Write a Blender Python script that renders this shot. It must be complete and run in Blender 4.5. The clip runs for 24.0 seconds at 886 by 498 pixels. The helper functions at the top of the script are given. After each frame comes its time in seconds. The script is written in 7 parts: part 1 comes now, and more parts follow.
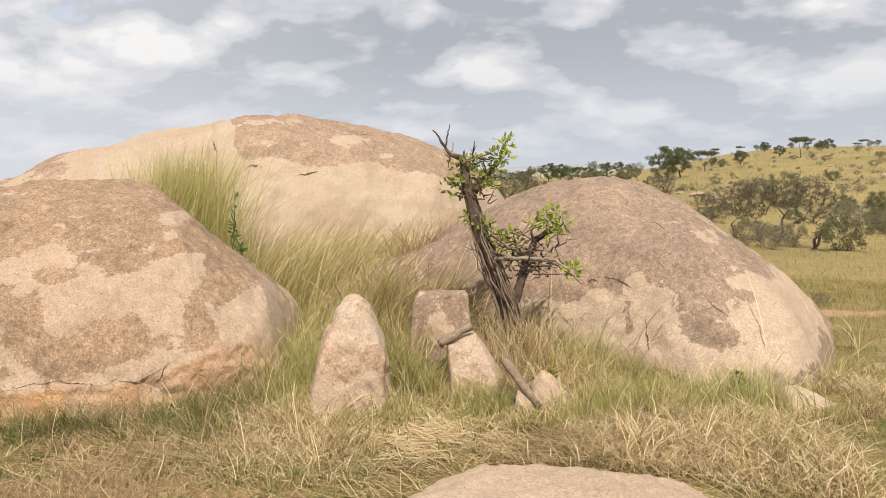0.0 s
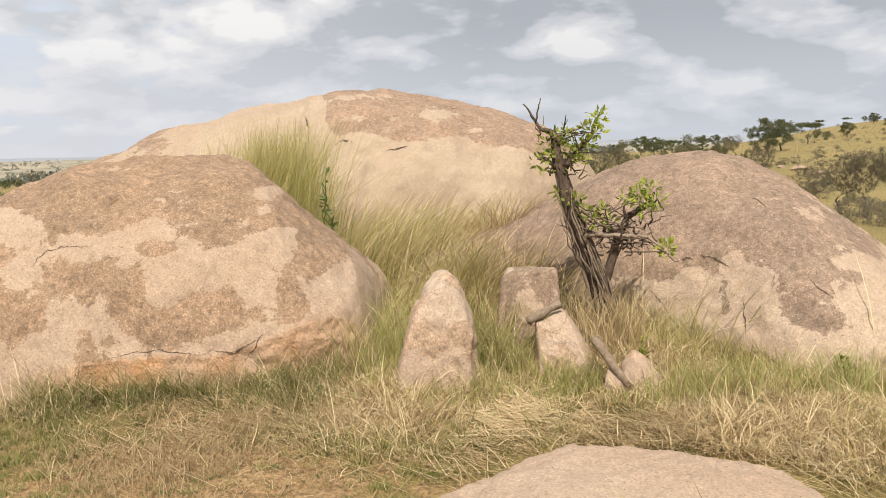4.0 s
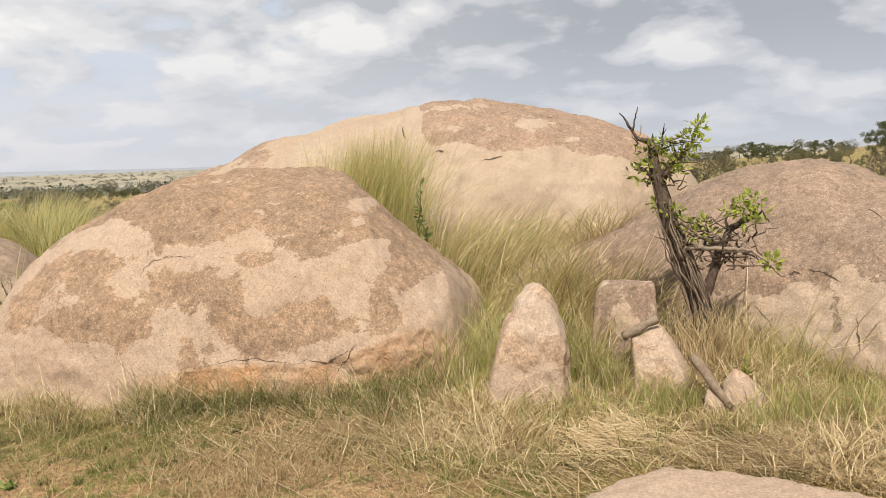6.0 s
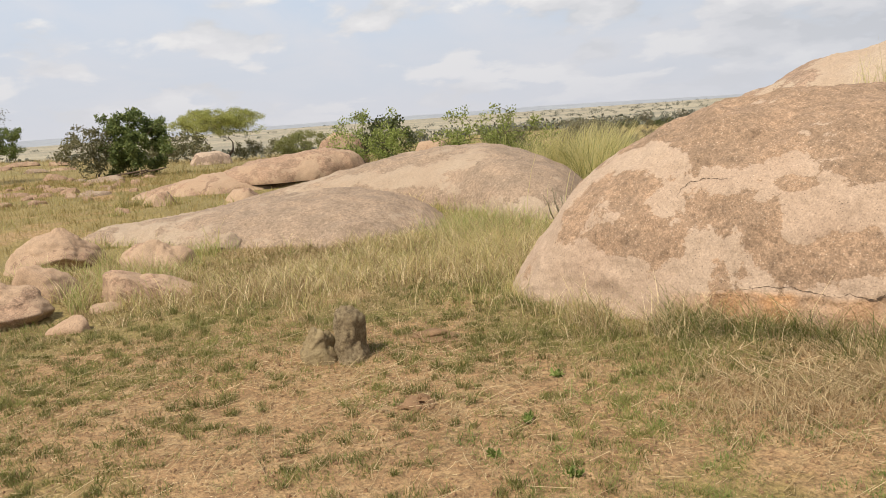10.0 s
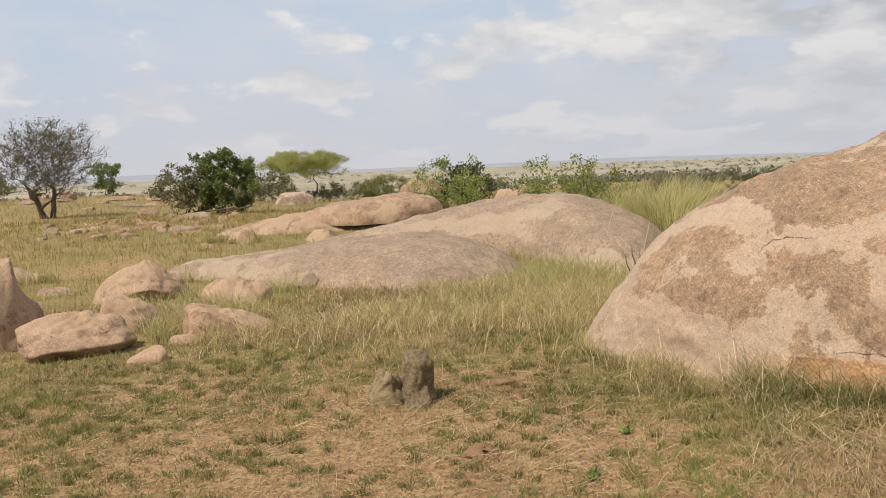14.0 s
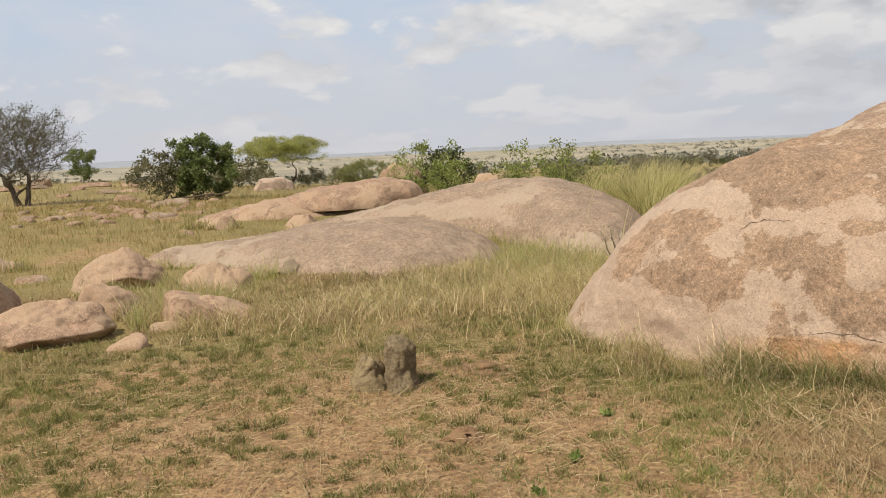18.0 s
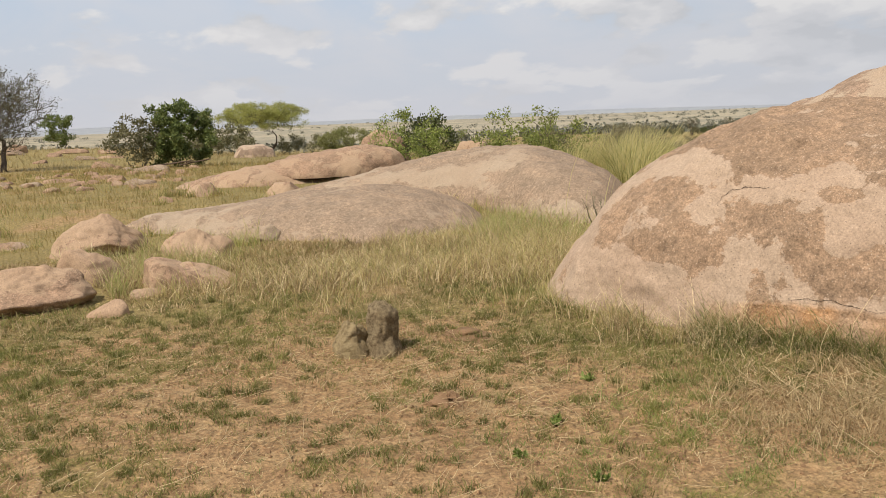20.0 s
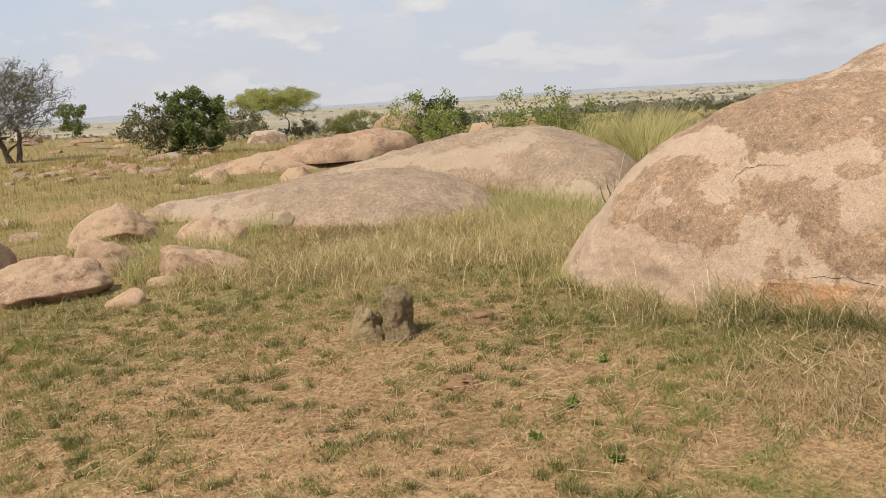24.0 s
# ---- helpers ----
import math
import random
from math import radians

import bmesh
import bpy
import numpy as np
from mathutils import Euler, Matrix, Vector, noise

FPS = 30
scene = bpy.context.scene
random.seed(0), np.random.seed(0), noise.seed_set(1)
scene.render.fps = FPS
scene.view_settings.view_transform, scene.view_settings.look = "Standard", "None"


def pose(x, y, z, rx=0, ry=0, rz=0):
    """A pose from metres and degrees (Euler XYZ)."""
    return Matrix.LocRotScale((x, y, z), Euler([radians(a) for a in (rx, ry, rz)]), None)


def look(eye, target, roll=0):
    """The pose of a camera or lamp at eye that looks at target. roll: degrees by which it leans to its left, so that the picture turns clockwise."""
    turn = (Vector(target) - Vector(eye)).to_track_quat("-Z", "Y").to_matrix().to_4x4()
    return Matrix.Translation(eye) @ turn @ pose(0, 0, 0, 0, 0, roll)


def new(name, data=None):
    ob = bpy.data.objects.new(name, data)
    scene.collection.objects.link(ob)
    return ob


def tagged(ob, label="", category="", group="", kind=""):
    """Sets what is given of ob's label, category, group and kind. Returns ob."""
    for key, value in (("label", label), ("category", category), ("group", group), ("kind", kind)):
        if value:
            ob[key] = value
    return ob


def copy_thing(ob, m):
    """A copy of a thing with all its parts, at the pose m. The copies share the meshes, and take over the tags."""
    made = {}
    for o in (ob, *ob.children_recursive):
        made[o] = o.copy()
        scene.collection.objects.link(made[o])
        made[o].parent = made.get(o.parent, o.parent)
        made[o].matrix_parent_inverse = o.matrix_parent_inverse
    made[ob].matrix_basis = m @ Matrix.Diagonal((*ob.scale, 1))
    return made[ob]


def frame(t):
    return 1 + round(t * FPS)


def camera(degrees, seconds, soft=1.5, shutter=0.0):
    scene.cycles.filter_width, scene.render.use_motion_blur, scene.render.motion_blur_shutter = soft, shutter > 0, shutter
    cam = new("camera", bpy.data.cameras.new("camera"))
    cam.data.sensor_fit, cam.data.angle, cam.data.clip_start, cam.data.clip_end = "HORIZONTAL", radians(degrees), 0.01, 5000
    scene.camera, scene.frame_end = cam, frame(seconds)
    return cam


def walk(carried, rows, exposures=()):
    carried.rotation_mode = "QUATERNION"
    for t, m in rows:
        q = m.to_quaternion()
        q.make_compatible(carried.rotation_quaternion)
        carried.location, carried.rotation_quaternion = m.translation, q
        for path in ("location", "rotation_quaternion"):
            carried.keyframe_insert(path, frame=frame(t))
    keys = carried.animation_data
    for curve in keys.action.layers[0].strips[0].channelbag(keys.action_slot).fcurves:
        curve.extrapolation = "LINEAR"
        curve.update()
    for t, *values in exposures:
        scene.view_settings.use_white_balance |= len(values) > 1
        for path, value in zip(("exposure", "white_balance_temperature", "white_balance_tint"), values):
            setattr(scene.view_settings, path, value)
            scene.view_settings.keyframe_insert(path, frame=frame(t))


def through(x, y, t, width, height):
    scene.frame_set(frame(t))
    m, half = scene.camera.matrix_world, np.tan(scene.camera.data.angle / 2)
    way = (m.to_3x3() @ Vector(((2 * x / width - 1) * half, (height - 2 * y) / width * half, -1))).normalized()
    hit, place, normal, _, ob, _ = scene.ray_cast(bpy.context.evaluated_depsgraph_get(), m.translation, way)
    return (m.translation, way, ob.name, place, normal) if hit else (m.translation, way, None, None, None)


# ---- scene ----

# ---------------------------------------------------------------- camera
cam = camera(56.85, 24, 0.9, 0.0)
EYE = 1.6
# seconds, x, y, z above or below eye height, yaw to the left, pitch, lean
PATH = [
    (0, -0.019, -0.056, 0.006, 14.38, -5.59, -1.31),
    (0.5, -0.011, 0.004, 0.024, 3.15, -3.18, -3.65),
    (1, 0.012, 0.034, 0.029, -3.70, -3.37, -4.55),
    (1.5, 0.015, 0.046, 0.022, -7.35, -2.94, -3.26),
    (2, 0.013, 0.037, 0.027, -4.94, -3.36, -4.15),
    (2.5, 0.003, 0.028, 0.027, -1.91, -3.62, -4.17),
    (3, -0.006, 0.009, 0.022, 4.28, -4.38, -4.10),
    (3.5, -0.037, -0.025, 0.010, 14.34, -6.41, -1.97),
    (5.5, -0.022, 0.047, 0.033, 26.52, -6.98, -2.12),
    (6, -0.020, 0.049, 0.034, 27.49, -6.46, -2.03),
    (6.5, -0.015, 0.045, 0.037, 28.73, -6.77, -2.10),
    (7, -0.023, 0.030, 0.036, 30.38, -7.00, -2.70),
    (7.5, -0.017, 0.006, 0.040, 35.85, -7.56, -3.89),
    (8, -0.025, -0.021, 0.030, 44.41, -7.80, -3.27),
    (8.5, -0.041, 0.016, -0.005, 50.66, -8.24, -3.11),
    (9, -0.040, 0.009, -0.009, 56.00, -8.80, -3.92),
    (9.5, -0.038, 0.006, -0.014, 63.63, -6.58, -4.42),
    (10, -0.037, 0.001, -0.014, 63.81, -9.44, -4.05),
    (10.5, -0.037, 0.002, -0.012, 64.79, -7.45, -3.14),
    (11, -0.029, 0.003, -0.011, 67.53, -5.57, -2.25),
    (11.5, -0.025, 0.006, -0.018, 69.86, -5.11, -1.22),
    (13.5, -0.014, 0.024, -0.009, 70.38, -5.69, -2.32),
    (14, -0.018, 0.026, -0.014, 69.04, -5.89, -2.28),
    (14.5, -0.015, 0.023, -0.011, 68.82, -6.05, -2.34),
    (15, -0.019, 0.025, -0.016, 68.62, -5.91, -1.52),
    (15.5, -0.016, 0.019, -0.015, 68.82, -6.36, -1.46),
    (16, -0.018, 0.021, -0.016, 68.92, -6.24, -1.33),
    (16.5, -0.021, 0.025, -0.017, 68.33, -6.43, -1.54),
    (17, -0.021, 0.022, -0.017, 67.95, -6.73, -1.86),
    (17.5, -0.017, 0.014, -0.016, 67.71, -7.45, -2.17),
    (18, -0.014, 0.015, -0.009, 67.68, -7.03, -2.56),
    (18.5, -0.021, 0.018, -0.014, 67.29, -7.82, -2.44),
    (20.5, -0.019, 0.009, -0.025, 66.56, -9.57, -2.35),
    (21, -0.015, 0.010, -0.024, 66.76, -9.98, -2.38),
    (21.5, -0.010, 0.014, -0.018, 66.72, -10.12, -2.35),
    (22, -0.013, 0.012, -0.021, 66.85, -10.16, -2.44),
    (22.5, -0.011, 0.016, -0.014, 67.15, -10.39, -3.38),
    (23, -0.010, 0.018, -0.011, 67.63, -10.24, -3.16),
    (23.5, -0.016, 0.013, -0.013, 67.79, -10.29, -3.46),
    (24, -0.013, 0.016, -0.013, 67.57, -10.48, -3.45),
]


def stand(x, y, z, yaw, pitch, lean):
    a, b = radians(yaw), radians(pitch)
    ahead = Vector((-math.sin(a) * math.cos(b), math.cos(a) * math.cos(b), math.sin(b)))
    eye = Vector((x, y, EYE + z))
    return look(eye, eye + ahead, lean)


walk(cam, [(t, stand(x, y, z, yaw, pitch, lean)) for t, x, y, z, yaw, pitch, lean in PATH], [(0.0, 0.60), (5.0, 0.56), (9.0, 0.47), (11.0, 0.44), (14.0, 0.32), (22.5, 0.31), (24.0, 0.37)])

# ---------------------------------------------------------------- light
SUN_EL, SUN_AZ = 54.0, 202.0      # height above the ground, compass turn to the left from +y
world = bpy.data.worlds.new("sky")
scene.world = world
world.use_nodes = True


def node(tree, kind, **values):
    n = tree.nodes.new(kind)
    for k, v in values.items():
        n.inputs[k.replace("_", " ")].default_value = v
    return n


def math_node(tree, op, a, b=None, c=None, clamp=False):
    n = tree.nodes.new("ShaderNodeMath")
    n.operation, n.use_clamp = op, clamp
    for i, v in enumerate((a, b, c)):
        if v is None:
            continue
        if isinstance(v, (int, float)):
            n.inputs[i].default_value = v
        else:
            tree.links.new(v, n.inputs[i])
    return n.outputs[0]


def ramp(tree, fac, stops, ease="LINEAR"):
    n = tree.nodes.new("ShaderNodeValToRGB")
    n.color_ramp.interpolation = ease
    while len(n.color_ramp.elements) < len(stops):
        n.color_ramp.elements.new(0.5)
    for e, (p, c) in zip(n.color_ramp.elements, stops):
        e.position = p
        e.color = (*c, 1) if not isinstance(c, (int, float)) else (c, c, c, 1)
    tree.links.new(fac, n.inputs[0])
    return n.outputs[0]


def mix(tree, fac, a, b, kind="MIX"):
    n = tree.nodes.new("ShaderNodeMix")
    n.data_type, n.blend_type = "RGBA", kind
    for sock, v in ((n.inputs[0], fac), (n.inputs[6], a), (n.inputs[7], b)):
        if isinstance(v, (int, float)):
            sock.default_value = v
        elif isinstance(v, tuple):
            sock.default_value = (*v, 1)
        else:
            tree.links.new(v, sock)
    return n.outputs[2]


def noise_tex(tree, vec, scale, detail=4.0, rough=0.55, warp=0.0, out="Fac"):
    n = tree.nodes.new("ShaderNodeTexNoise")
    n.inputs["Scale"].default_value, n.inputs["Detail"].default_value = scale, detail
    n.inputs["Roughness"].default_value, n.inputs["Distortion"].default_value = rough, warp
    tree.links.new(vec, n.inputs["Vector"])
    return n.outputs[out]


def build_sky():
    t = world.node_tree
    t.nodes.clear()
    sky = t.nodes.new("ShaderNodeTexSky")
    sky.sky_type, sky.sun_disc = "NISHITA", False
    sky.sun_elevation, sky.sun_rotation = radians(SUN_EL), radians(360 - SUN_AZ)
    sky.dust_density, sky.air_density = 2.5, 1.0
    way = t.nodes.new("ShaderNodeTexCoord").outputs["Generated"]
    sep = t.nodes.new("ShaderNodeSeparateXYZ")
    t.links.new(way, sep.inputs[0])
    # a flat cloud deck: the way is met with a plane overhead, bent down at the horizon
    up = math_node(t, "MAXIMUM", sep.outputs[2], 0.0)

    def deck(lift, low=0.30):
        over = math_node(t, "ADD", up, low + lift)
        c = t.nodes.new("ShaderNodeCombineXYZ")
        for k in (0, 1):
            t.links.new(math_node(t, "DIVIDE", sep.outputs[k], over), c.inputs[k])
        return c.outputs[0]

    left = ramp(t, math_node(t, "MULTIPLY", sep.outputs[0], -1.0, clamp=True), [(0.30, 0.0), (0.92, 1.0)])      # clearer over -x
    here, above = deck(0.0), deck(0.05)
    big = noise_tex(t, here, 1.5, 2.0, 0.5, 0.2)
    puff, puff_up = noise_tex(t, here, 3.4, 10.0, 0.53, 0.15), noise_tex(t, above, 3.4, 4.0, 0.53, 0.15)
    amount = math_node(t, "MULTIPLY_ADD", big, 0.55, math_node(t, "MULTIPLY", puff, 0.65))
    amount = math_node(t, "ADD", amount, math_node(t, "MULTIPLY_ADD", left, -0.28, 0.215))
    cover = ramp(t, amount, [(0.545, 0.0), (0.615, 1.0)], "EASE")
    thick = ramp(t, amount, [(0.66, 0.0), (0.92, 1.0)], "EASE")
    crown = math_node(t, "MULTIPLY_ADD", math_node(t, "SUBTRACT", puff, puff_up), 3.6, 0.46)
    crown = math_node(t, "SUBTRACT", crown, math_node(t, "MULTIPLY", thick, 0.34))
    body = ramp(t, crown, [(0.06, (2.95, 3.15, 3.45)), (0.40, (4.05, 4.15, 4.4)), (0.66, (4.85, 4.85, 5.0)), (1.0, (6.0, 5.9, 5.8))], "EASE")
    body = mix(t, math_node(t, "MULTIPLY", left, 0.45), body, (6.9, 6.8, 6.7))
    haze = ramp(t, up, [(0.0, 1.0), (0.045, 0.70), (0.16, 0.0)], "EASE")
    clear = mix(t, 0.85, sky.outputs[0], mix(t, left, (4.0, 4.15, 4.5), (4.55, 5.15, 6.05)))
    veil = noise_tex(t, here, 2.0, 4.0, 0.6, 0.5)
    clear = mix(t, ramp(t, veil, [(0.40, 0.0), (0.66, 0.6)]), clear, (5.4, 5.4, 5.65))
    clouds = mix(t, cover, clear, body)
    mist = mix(t, left, (4.3, 4.5, 4.9), (4.9, 4.9, 5.2))
    hazed = mix(t, math_node(t, "MULTIPLY", haze, 0.85), clouds, mist)
    below = math_node(t, "GREATER_THAN", -0.03, sep.outputs[2])
    final = mix(t, below, hazed, (2.2, 1.9, 1.4))
    bg = t.nodes.new("ShaderNodeBackground")
    bg.inputs[1].default_value = 0.1
    t.links.new(final, bg.inputs[0])
    out = t.nodes.new("ShaderNodeOutputWorld")
    t.links.new(bg.outputs[0], out.inputs[0])


build_sky()
sun = new("sun", bpy.data.lights.new("sun", "SUN"))
sun.data.energy, sun.data.angle, sun.data.color = 3.9, radians(1.2), (1.0, 0.908, 0.768)
sa, se = radians(SUN_AZ), radians(SUN_EL)
SUN_WAY = Vector((-math.sin(sa) * math.cos(se), math.cos(sa) * math.cos(se), math.sin(se)))
sun.matrix_world = look(SUN_WAY * 50, (0, 0, 0))


# ---------------------------------------------------------------- numbers and noise
def lattice(ix, iy, iz, seed):
    h = (ix * 374761393 + iy * 668265263 + iz * 2147483647 + seed * 1274126177) & 0xFFFFFFFF
    h = ((h ^ (h >> 13)) * 1274126177) & 0xFFFFFFFF
    return ((h ^ (h >> 16)) & 0xFFFF) / 65535.0


def value_noise(p, seed=0):
    """Smooth noise in -1..1 at the points p (n, 3)."""
    i = np.floor(p).astype(np.int64)
    f = p - i
    f = f * f * f * (f * (f * 6 - 15) + 10)
    total = 0
    for dx in (0, 1):
        for dy in (0, 1):
            for dz in (0, 1):
                w = np.abs(1 - dx - f[:, 0]) * np.abs(1 - dy - f[:, 1]) * np.abs(1 - dz - f[:, 2])
                total = total + w * lattice(i[:, 0] + dx, i[:, 1] + dy, i[:, 2] + dz, seed)
    return total * 2 - 1


def fbm(p, octaves=4, seed=0, gain=0.5):
    total, amp = 0, 1.0
    for k in range(octaves):
        total = total + amp * value_noise(p * 2.03 ** k + 17.3 * k, seed + k)
        amp *= gain
    return total


def flat3(x, y):
    return np.stack([x, y, 0 * x], -1)


# ---------------------------------------------------------------- the lie of the land
# height of the ground by distance, in five directions; the turn is to the left from +y
FLAT = ((0, 80, 120, 300, 900, 5000), (0, 0, -1.5, -8, -22, -24))
RIGHT = ((0, 6, 10, 15, 20, 30, 45, 60, 80, 120, 200, 300, 400, 520, 700, 1200, 5000),
         (0, 0, -.35, -1, -1.7, -2.7, -3.6, -4.4, -4.9, -4.2, -1, 4.5, 7.2, 8, 4, -15, -24))
MID = ((0, 8, 15, 30, 60, 120, 200, 320, 600, 1200, 5000), (0, 0, -.4, -1.5, -3.2, -4.2, -4, -3, -8, -20, -24))
DOWN = ((0, 15, 25, 40, 80, 150, 300, 600, 1000, 5000), (0, 0, -.6, -1.5, -3.0, -4.2, -7.8, -15, -22, -24))
EDGE = ((0, 30, 45, 80, 150, 300, 900, 5000), (0, 0, -.3, -1.6, -6, -12, -22, -24))
SECTORS = [(-180, FLAT), (-75, RIGHT), (-9, RIGHT), (5, MID), (30, DOWN), (58, DOWN), (76, EDGE), (92, FLAT), (180, FLAT)]
LOG_R = np.linspace(0, math.log(5001), 700)


def smooth_table(table):
    z = np.interp(np.exp(LOG_R) - 1, *table)
    k = np.hanning(31)
    return np.convolve(np.pad(z, 15, mode="edge"), k / k.sum(), "valid")


TABLES = [(a, smooth_table(t)) for a, t in SECTORS]


WEST = (-.14, -.123, .033)      # the mark from which the western ground is laid out


def gz(x, y):
    """The height of the ground."""
    x, y = np.atleast_1d(np.asarray(x, float)), np.atleast_1d(np.asarray(y, float))
    r, az = np.hypot(x, y), np.degrees(np.arctan2(-x, y))
    lr = np.log(r + 1)
    rows = np.stack([np.interp(lr, LOG_R, t) for _, t in TABLES])
    angles = np.array([a for a, _ in TABLES], float)
    k = np.clip(np.searchsorted(angles, az) - 1, 0, len(angles) - 2)
    f = np.clip((az - angles[k]) / (angles[k + 1] - angles[k]), 0, 1)
    f = f * f * (3 - 2 * f)
    n = np.arange(len(x))
    z = rows[k, n] * (1 - f) + rows[k + 1, n] * f
    z = z + WEST[2] * np.clip((az - 45) / 15, 0, 1) * np.exp(-r / 60)
    # the soil heaped between the boulders
    z = z + 0.40 * np.exp(-((x + 3.3) ** 2 / 9.0 + (y - 8.6) ** 2 / 7.5))
    near = np.exp(-r / 60)
    z = z + near * (0.03 * value_noise(flat3(x * 0.9, y * 0.9), 5) + 0.012 * value_noise(flat3(x * 4, y * 4), 6) * (r < 25))
    z = z + (1 - near) * np.minimum(r / 300, 1.5) * 0.5 * value_noise(flat3(x / 60, y / 60), 7)
    return z


def gz1(x, y):
    return float(gz(x, y)[0])


def polar(az, r):
    """The place at a bearing and distance; bearings over 50 are those of the western ground, taken from its own mark."""
    a = math.radians(az)
    ox, oy = WEST[:2] if az > 50 else (0, 0)
    return ox - math.sin(a) * r, oy + math.cos(a) * r


# ---------------------------------------------------------------- materials
def material(name):
    m = bpy.data.materials.new(name)
    m.use_nodes = True
    t = m.node_tree
    t.nodes.clear()
    out = t.nodes.new("ShaderNodeOutputMaterial")
    b = t.nodes.new("ShaderNodeBsdfPrincipled")
    b.inputs["Roughness"].default_value = 0.9
    b.inputs["Specular IOR Level"].default_value = 0.25
    t.links.new(b.outputs[0], out.inputs[0])
    return m, t, b


def world_pos(t):
    return t.nodes.new("ShaderNodeNewGeometry").outputs["Position"]


def bump(t, b, height, strength=0.4, distance=0.02, under=None):
    n = t.nodes.new("ShaderNodeBump")
    n.inputs["Strength"].default_value, n.inputs["Distance"].default_value = strength, distance
    t.links.new(height, n.inputs["Height"])
    if under is not None:
        t.links.new(under, n.inputs["Normal"])
    t.links.new(n.outputs[0], b.inputs["Normal"])
    return n.outputs[0]


def granite(name, fresh, crust, red=(0.42, 0.25, 0.15), crust_shift=0.0):
    m, t, b = material(name)
    p = world_pos(t)
    att = t.nodes.new("ShaderNodeAttribute")
    att.attribute_name = "crust"
    att2 = t.nodes.new("ShaderNodeAttribute")
    att2.attribute_name = "raw"
    fine = noise_tex(t, p, 9.0, 7.0, 0.68, 0.4)
    edge = math_node(t, "ADD", att.outputs["Fac"], math_node(t, "MULTIPLY_ADD", fine, 0.62, -0.31 + crust_shift))
    worn = ramp(t, edge, [(0.472, 0.0), (0.512, 1.0)], "EASE")
    wide = noise_tex(t, p, 1.3, 3.0, 0.5)
    grain = noise_tex(t, p, 75.0, 3.0, 0.7)
    pale = mix(t, ramp(t, wide, [(0.35, 0.0), (0.68, 1.0)]), fresh, tuple(c * k for c, k in zip(fresh, (0.92, 0.88, 0.86))))
    dark = mix(t, ramp(t, noise_tex(t, p, 2.6, 4.0, 0.6), [(0.35, 0.0), (0.65, 1.0)]), crust, tuple(c * k for c, k in zip(crust, (1.25, 1.22, 1.2))))
    col = mix(t, worn, pale, dark)
    col = mix(t, att2.outputs["Fac"], col, mix(t, ramp(t, fine, [(0.50, 0.0), (0.95, 1.0)]), red, fresh))
    # pale feldspar grains and dark mica
    vor = t.nodes.new("ShaderNodeTexVoronoi")
    vor.inputs["Scale"].default_value = 54.0
    t.links.new(p, vor.inputs["Vector"])
    near = ramp(t, vor.outputs["Distance"], [(0.16, 1.0), (0.26, 0.0)])
    rnd = t.nodes.new("ShaderNodeSeparateColor")
    t.links.new(vor.outputs["Color"], rnd.inputs[0])
    spark = math_node(t, "MULTIPLY", math_node(t, "MULTIPLY", near, math_node(t, "MULTIPLY_ADD", worn, 0.55, 0.45)), math_node(t, "GREATER_THAN", rnd.outputs[0], 0.58))
    mica = math_node(t, "MULTIPLY", near, math_node(t, "GREATER_THAN", 0.16, rnd.outputs[1]))
    col = mix(t, math_node(t, "MULTIPLY", spark, 0.45), col, (0.60, 0.50, 0.41))
    col = mix(t, math_node(t, "MULTIPLY", mica, 0.7), col, (0.10, 0.07, 0.055))
    col = mix(t, math_node(t, "MULTIPLY_ADD", worn, 0.25, 0.58), col, ramp(t, grain, [(0.28, 0.25), (0.5, 0.50), (0.72, 0.76)]), "OVERLAY")
    blotch = noise_tex(t, p, 22.0, 4.0, 0.7)
    col = mix(t, math_node(t, "MULTIPLY_ADD", worn, 0.45, 0.25), col, ramp(t, blotch, [(0.3, 0.26), (0.5, 0.50), (0.7, 0.72)]), "OVERLAY")
    mottle = noise_tex(t, p, 5.0, 6.0, 0.65, 0.6)
    col = mix(t, math_node(t, "MULTIPLY_ADD", worn, 0.30, 0.08), col, ramp(t, mottle, [(0.3, 0.32), (0.5, 0.50), (0.7, 0.66)]), "OVERLAY")
    t.links.new(col, b.inputs["Base Color"])
    b.inputs["Roughness"].default_value = 0.88
    h1 = bump(t, b, fine, 0.25, 0.03)
    h2 = bump(t, b, blotch, 0.4, 0.008, bump(t, b, grain, 0.6, 0.006, h1))
    h3 = bump(t, b, math_node(t, "MULTIPLY", att2.outputs["Fac"], noise_tex(t, p, 13.0, 6.0, 0.65, 0.8)), 0.8, 0.06, h2)
    rough = math_node(t, "MULTIPLY", worn, -1.0)
    bump(t, b, math_node(t, "ADD", rough, near), 0.35, 0.004, h3)
    return m


